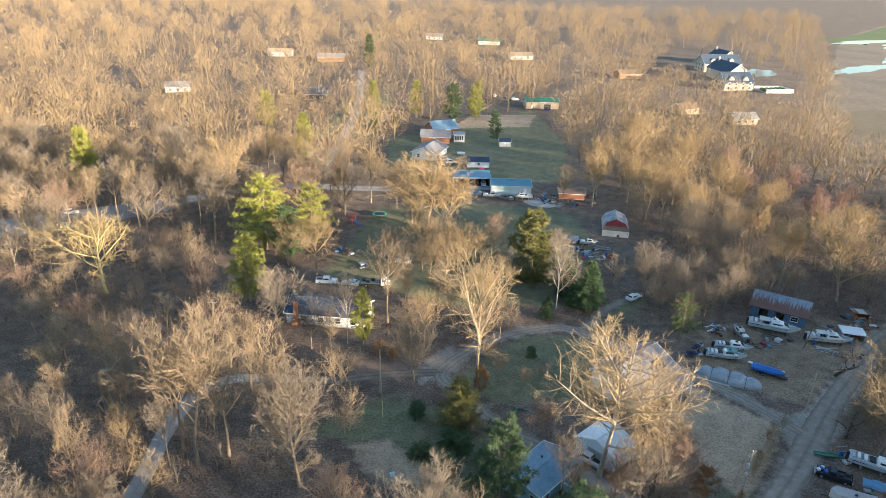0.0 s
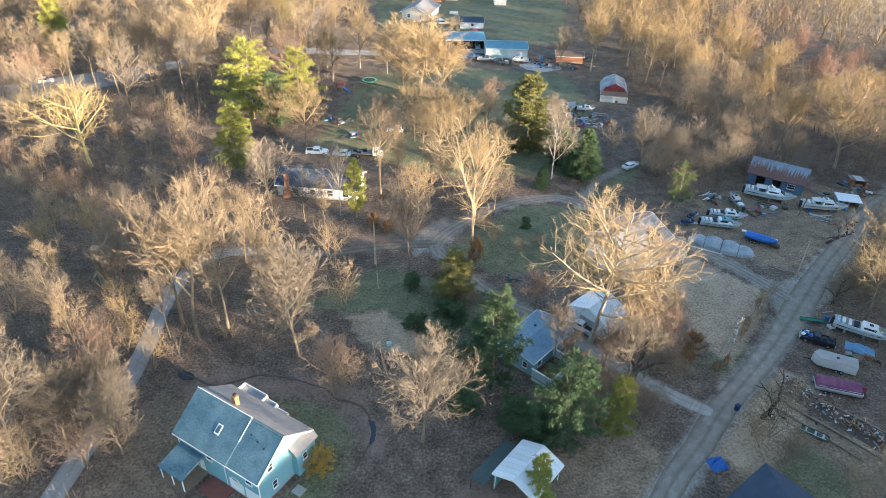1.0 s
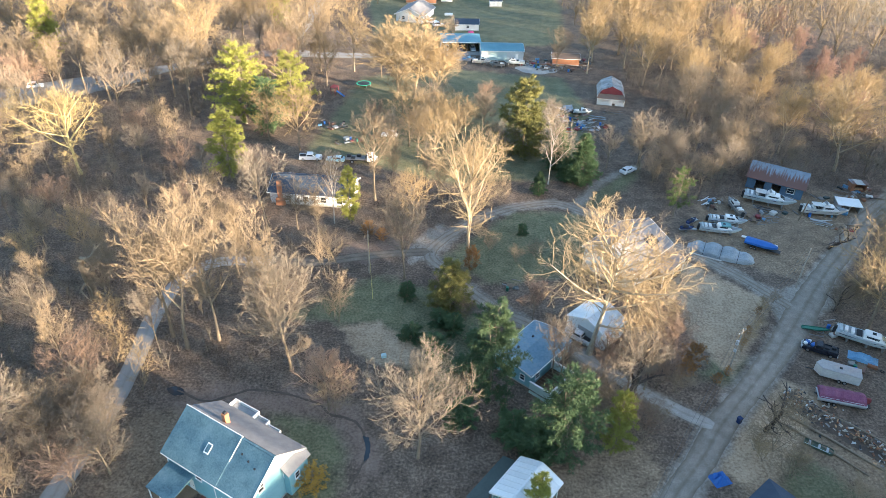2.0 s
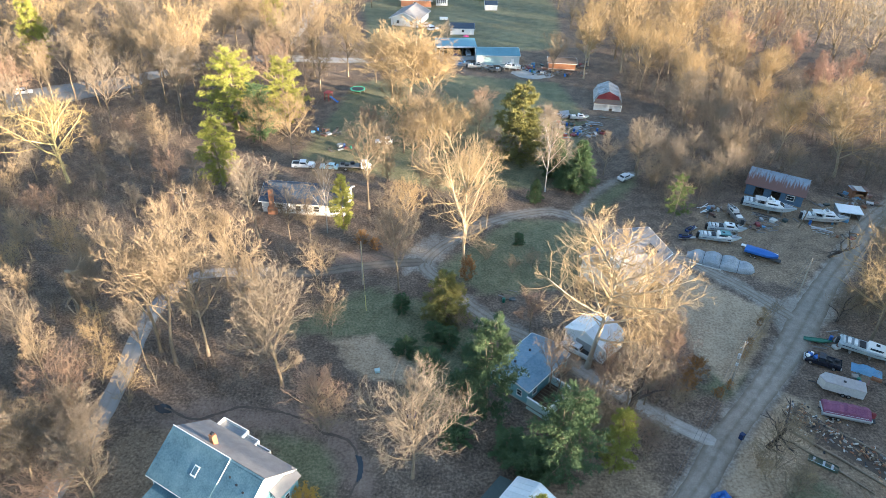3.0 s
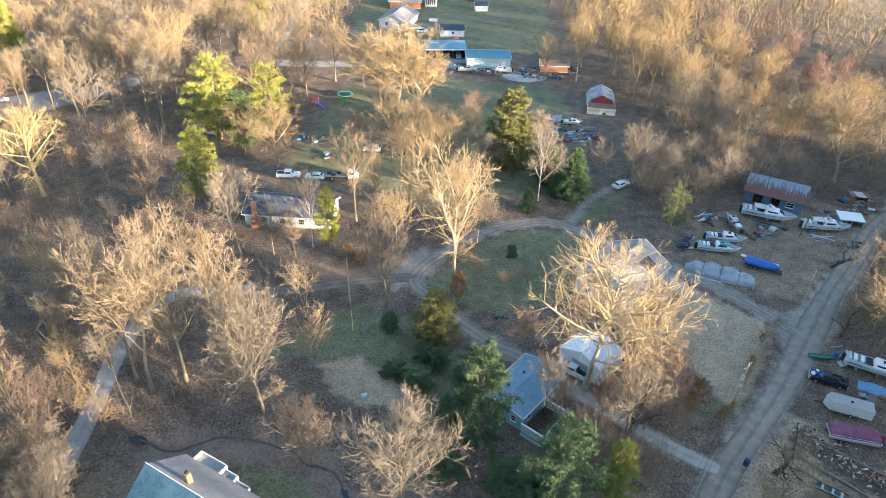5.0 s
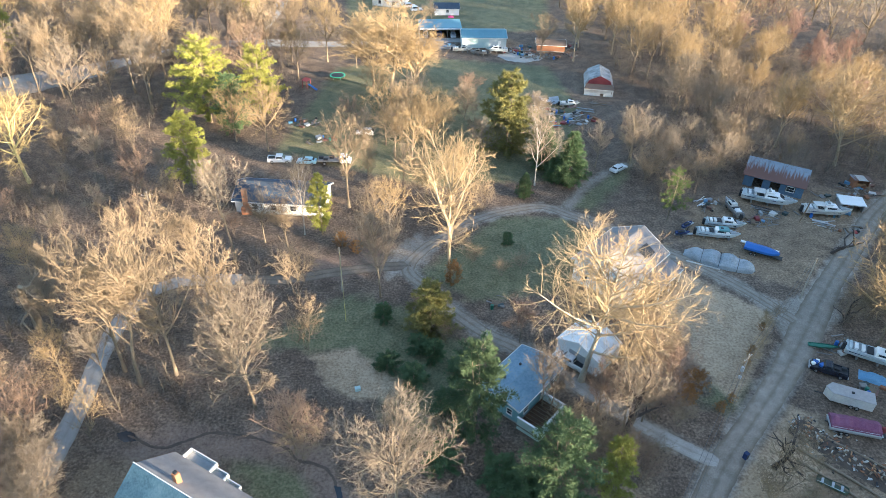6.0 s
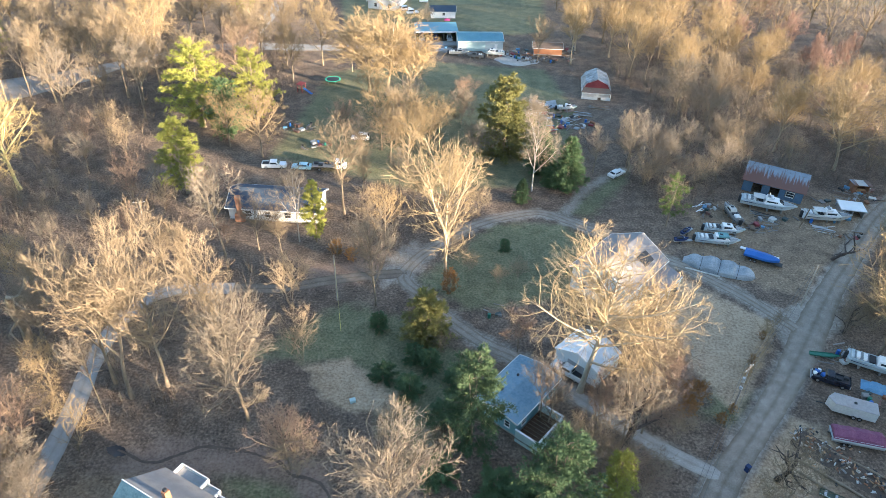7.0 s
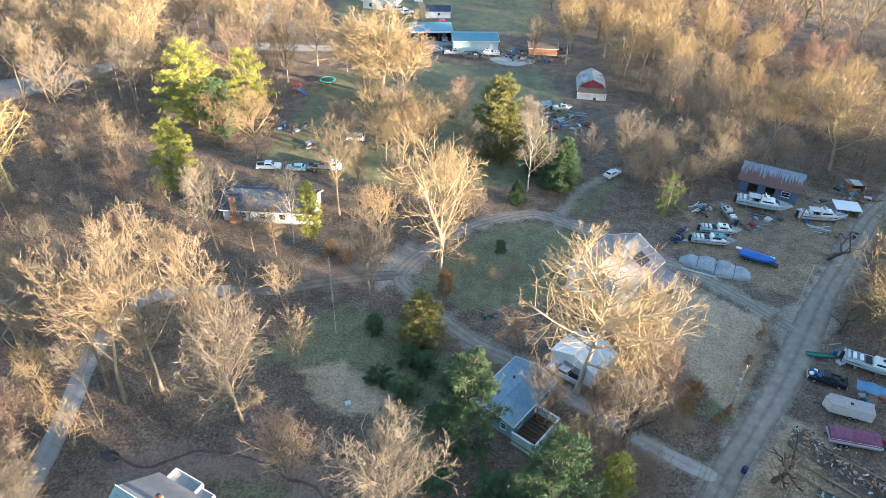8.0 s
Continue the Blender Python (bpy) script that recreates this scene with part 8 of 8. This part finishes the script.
for u in (-2.2, 0, 2.2):
    part("frame_leg", box(u - 0.1, -1.8, 0, u + 0.1, 1.8, 1.5), M["rim"], WF)

# blue tarpaulin heaps
def tarp_heap(x, y, a, w, d, h, mat, label, seed):
    t = thing("tarp_heap", pose(x, y, 0, 0, 0, a), label, "tarp")
    bm = bmesh.new()
    grid = [[bm.verts.new(((i / 9 - 0.5) * w, (j / 7 - 0.5) * d, max(0.01, h * math.sin(math.pi * i / 9) ** 0.6 * math.sin(math.pi * j / 7) ** 0.6 * (0.65 + 0.7 * noise.noise((i * 0.6, j * 0.6, seed)))))) for j in range(8)] for i in range(10)]
    for i in range(9):
        for j in range(7):
            bm.faces.new((grid[i][j], grid[i + 1][j], grid[i + 1][j + 1], grid[i][j + 1]))
    bmesh.ops.recalc_face_normals(bm, faces=bm.faces[:])
    part("cloth", bm, M[mat], t)


tarp_heap(38.0, 54.0, 20, 2.6, 2.2, 1.3, "blue_cloth", "crumpled blue tarpaulin heap beside the lane", 1.0)
tarp_heap(69.8, 79.6, -28, 4.6, 2.4, 1.0, "blue_tarp", "pale blue tarpaulin spread under a boat", 2.0)
for x, y, a, w, d, h, mt, lb in ((61.9, 81.2, 20, 0.8, 0.7, 0.4, "blue_cloth", "bright blue bundle on a pickup bonnet"), (61.2, 82.0, 150, 0.7, 0.5, 0.35, "blue_cloth", "bright blue bundle on a pickup bonnet"), (61.6, 82.2, 60, 0.6, 0.45, 0.3, "white_paint", "white box on a pickup bonnet"), (60.7, 81.7, 10, 0.5, 0.5, 0.35, "white_paint", "white box on a pickup bonnet")):
    crate(x, y, a, w, d, h, mt, lb, "bundle", 1.08)

# swing set, trampoline, tank
TRM = thing("trampoline", pose(-28.7, 196.8, 0), "round trampoline with a green rim", "trampoline")
bm = bmesh.new()
bmesh.ops.create_cone(bm, cap_ends=True, segments=24, radius1=1.9, radius2=1.9, depth=0.04)
part("mat", bm, M["dark"], TRM, "black jumping mat", pose(0, 0, 0.86))
bm = bmesh.new()
rg = []
for i in range(24):
    a = 2 * math.pi * i / 24
    rg.append([bm.verts.new((math.cos(a) * q, math.sin(a) * q, z)) for q, z in ((1.85, 0.9), (2.3, 0.9), (2.3, 0.82), (1.85, 0.82))])
for i in range(24):
    for k in range(4):
        bm.faces.new((rg[i][k], rg[(i + 1) % 24][k], rg[(i + 1) % 24][(k + 1) % 4], rg[i][(k + 1) % 4]))
part("rim_pad", bm, M["green_pad"], TRM, "green rim pad")
for i in range(6):
    a = math.pi * i / 3
    part("leg", box(-0.04, -0.04, 0, 0.04, 0.04, 0.84), M["rim"], TRM, m=pose(2.05 * math.cos(a), 2.05 * math.sin(a), 0))
PS = thing("play_set", pose(-36.5, 189.0, 0, 0, 0, -30), "red and blue climbing frame with a slide", "playground")
for x, y in ((-0.8, -0.8), (0.8, -0.8), (-0.8, 0.8), (0.8, 0.8)):
    part("post", box(x - 0.07, y - 0.07, 0, x + 0.07, y + 0.07, 2.4), M["red_metal"], PS)
part("platform", box(-0.85, -0.85, 1.2, 0.85, 0.85, 1.3), M["plank"], PS)
part("roof", slab([(-1.0, -1.0, 2.4), (1.0, -1.0, 2.4), (1.0, 1.0, 2.6), (-1.0, 1.0, 2.6)], 0.06), M["red_metal"], PS)
part("slide", slab([(0.85, -0.35, 1.35), (0.85, 0.35, 1.35), (3.6, 0.35, 0.25), (3.6, -0.35, 0.25)], 0.12), M["blue_cloth"], PS, "blue plastic slide")
PT = thing("propane_tank", pose(-4.0, 278.0, 0), "white propane tank on the meadow", "tank")
part("vessel", cylinder(0.6, 3.4, 16, "x"), M["white_paint"], PT, m=pose(0, 0, 0.9))
for u in (-1.0, 1.0):
    part("foot", box(u - 0.12, -0.4, 0, u + 0.12, 0.4, 0.4), M["concrete"], PT)
tarp_heap(5.0, 257.2, 0, 2.2, 1.2, 0.9, "pink_cloth", "pink plastic sheet against a shed", 5.0)

# long heap of firewood, bark and rubble
WP = thing("rubble_heap", pose(58.5, 64.5, 0, 0, 0, -48), "long heap of split firewood and rubble", "rubble")
rw = np.random.default_rng(77)
for i in range(290):
    u, v = rw.uniform(-8.5, 8.5), rw.normal(0.3, 1.5)
    z = max(0, 0.75 - abs(v) * 0.42) * rw.uniform(0.5, 1)
    ll, w = rw.uniform(0.18, 0.75), rw.uniform(0.1, 0.26)
    part("log", box(-ll / 2, -w / 2, 0, ll / 2, w / 2, w * 0.7), M[("split_wood", "plank", "weathered", "rust_boards", "weathered_white", "dark", "stone")[rw.integers(7)]], WP, m=pose(u, v, z, rw.uniform(-25, 25), rw.uniform(-20, 20), rw.uniform(0, 180)))
bm = bmesh.new()
grid = [[bm.verts.new((-8 + i * 0.8, -2.2 + j * 0.55, max(0.005, (0.7 - abs(j - 4) * 0.18) * (0.6 + 0.8 * noise.noise((i * 0.5, j * 0.5, 4.0))) * math.sin(math.pi * i / 20) ** 0.4) if 0 < j < 8 else -0.05)) for j in range(9)] for i in range(21)]
for i in range(20):
    for j in range(8):
        bm.faces.new((grid[i][j], grid[i + 1][j], grid[i + 1][j + 1], grid[i][j + 1]))
bmesh.ops.recalc_face_normals(bm, faces=bm.faces[:])
part("soil_mound", bm, M["wet_earth"], WP)
for i, (x0, y0, x1, y1) in enumerate(((52, 66, 62, 56), (51, 64.2, 59, 55.5), (56, 68.5, 66, 60))):
    lg = thing("fallen_log", pose(0, 0, 0), "grey fallen log on the ground", "log")
    v, t = tubes([[x0, y0, 0.18, (x0 + x1) / 2, (y0 + y1) / 2 + 0.3, 0.18, 0.2, 0.17], [(x0 + x1) / 2, (y0 + y1) / 2 + 0.3, 0.18, x1, y1, 0.15, 0.17, 0.1]], 8)
    part("trunk", big_mesh("trunk", v, t, M["bark"]), None, lg)
FN = thing("old_fence", pose(-14.8, 73.2, 0, 0, 0, -52), "low sagging wire fence round a worn grass patch", "fence")
for i in range(7):
    part("post", box(i * 2.0 - 0.05, -0.05, 0, i * 2.0 + 0.05, 0.05, 1.0), M["plank"], FN)
part("wire", box(0, -0.01, 0.85, 12, 0.01, 0.88), M["cable"], FN)
crate(-10.2, 75.5, 20, 0.8, 0.6, 0.6, "pale_teal", "pale green plastic crate on worn grass", "crate")
crate(-4.0, 66.0, 30, 1.4, 1.0, 0.9, "car_dark", "dark blue plastic tub beside shrubs", "tub")
CS = thing("collapsed_shed", pose(32.5, 182.0, 0, 0, 0, -8), "collapsed grey shed with sagging roof sheets", "shed")
for i, (u, v, z, rx, ry, rz) in enumerate(((-4.2, 0.2, 0.7, 14, 9, 6), (-1.8, -0.2, 0.9, -12, 6, -5), (0.6, 0.4, 0.75, 16, -8, 10), (3.0, -0.1, 0.6, -10, -10, -8), (5.2, -0.6, 0.45, 12, -7, 14))):
    part("roof_sheet", box(-1.35, -1.6, -0.03, 1.35, 1.6, 0.03), M[("weathered", "weathered_white", "tarp", "weathered", "rust")[i]], CS, "sagging grey roof sheet", pose(u, v, z, rx, ry, rz))
for i in range(12):
    part("beam", box(-1.6, -0.08, -0.06, 1.6, 0.08, 0.06), M[("plank", "weathered", "dark")[i % 3]], CS, m=pose(-5 + i * 0.95, -1.4 + (i * 7 % 5) * 0.6, 0.25 + (i % 3) * 0.14, 0, (i % 5 - 2) * 4, i * 47 % 180))
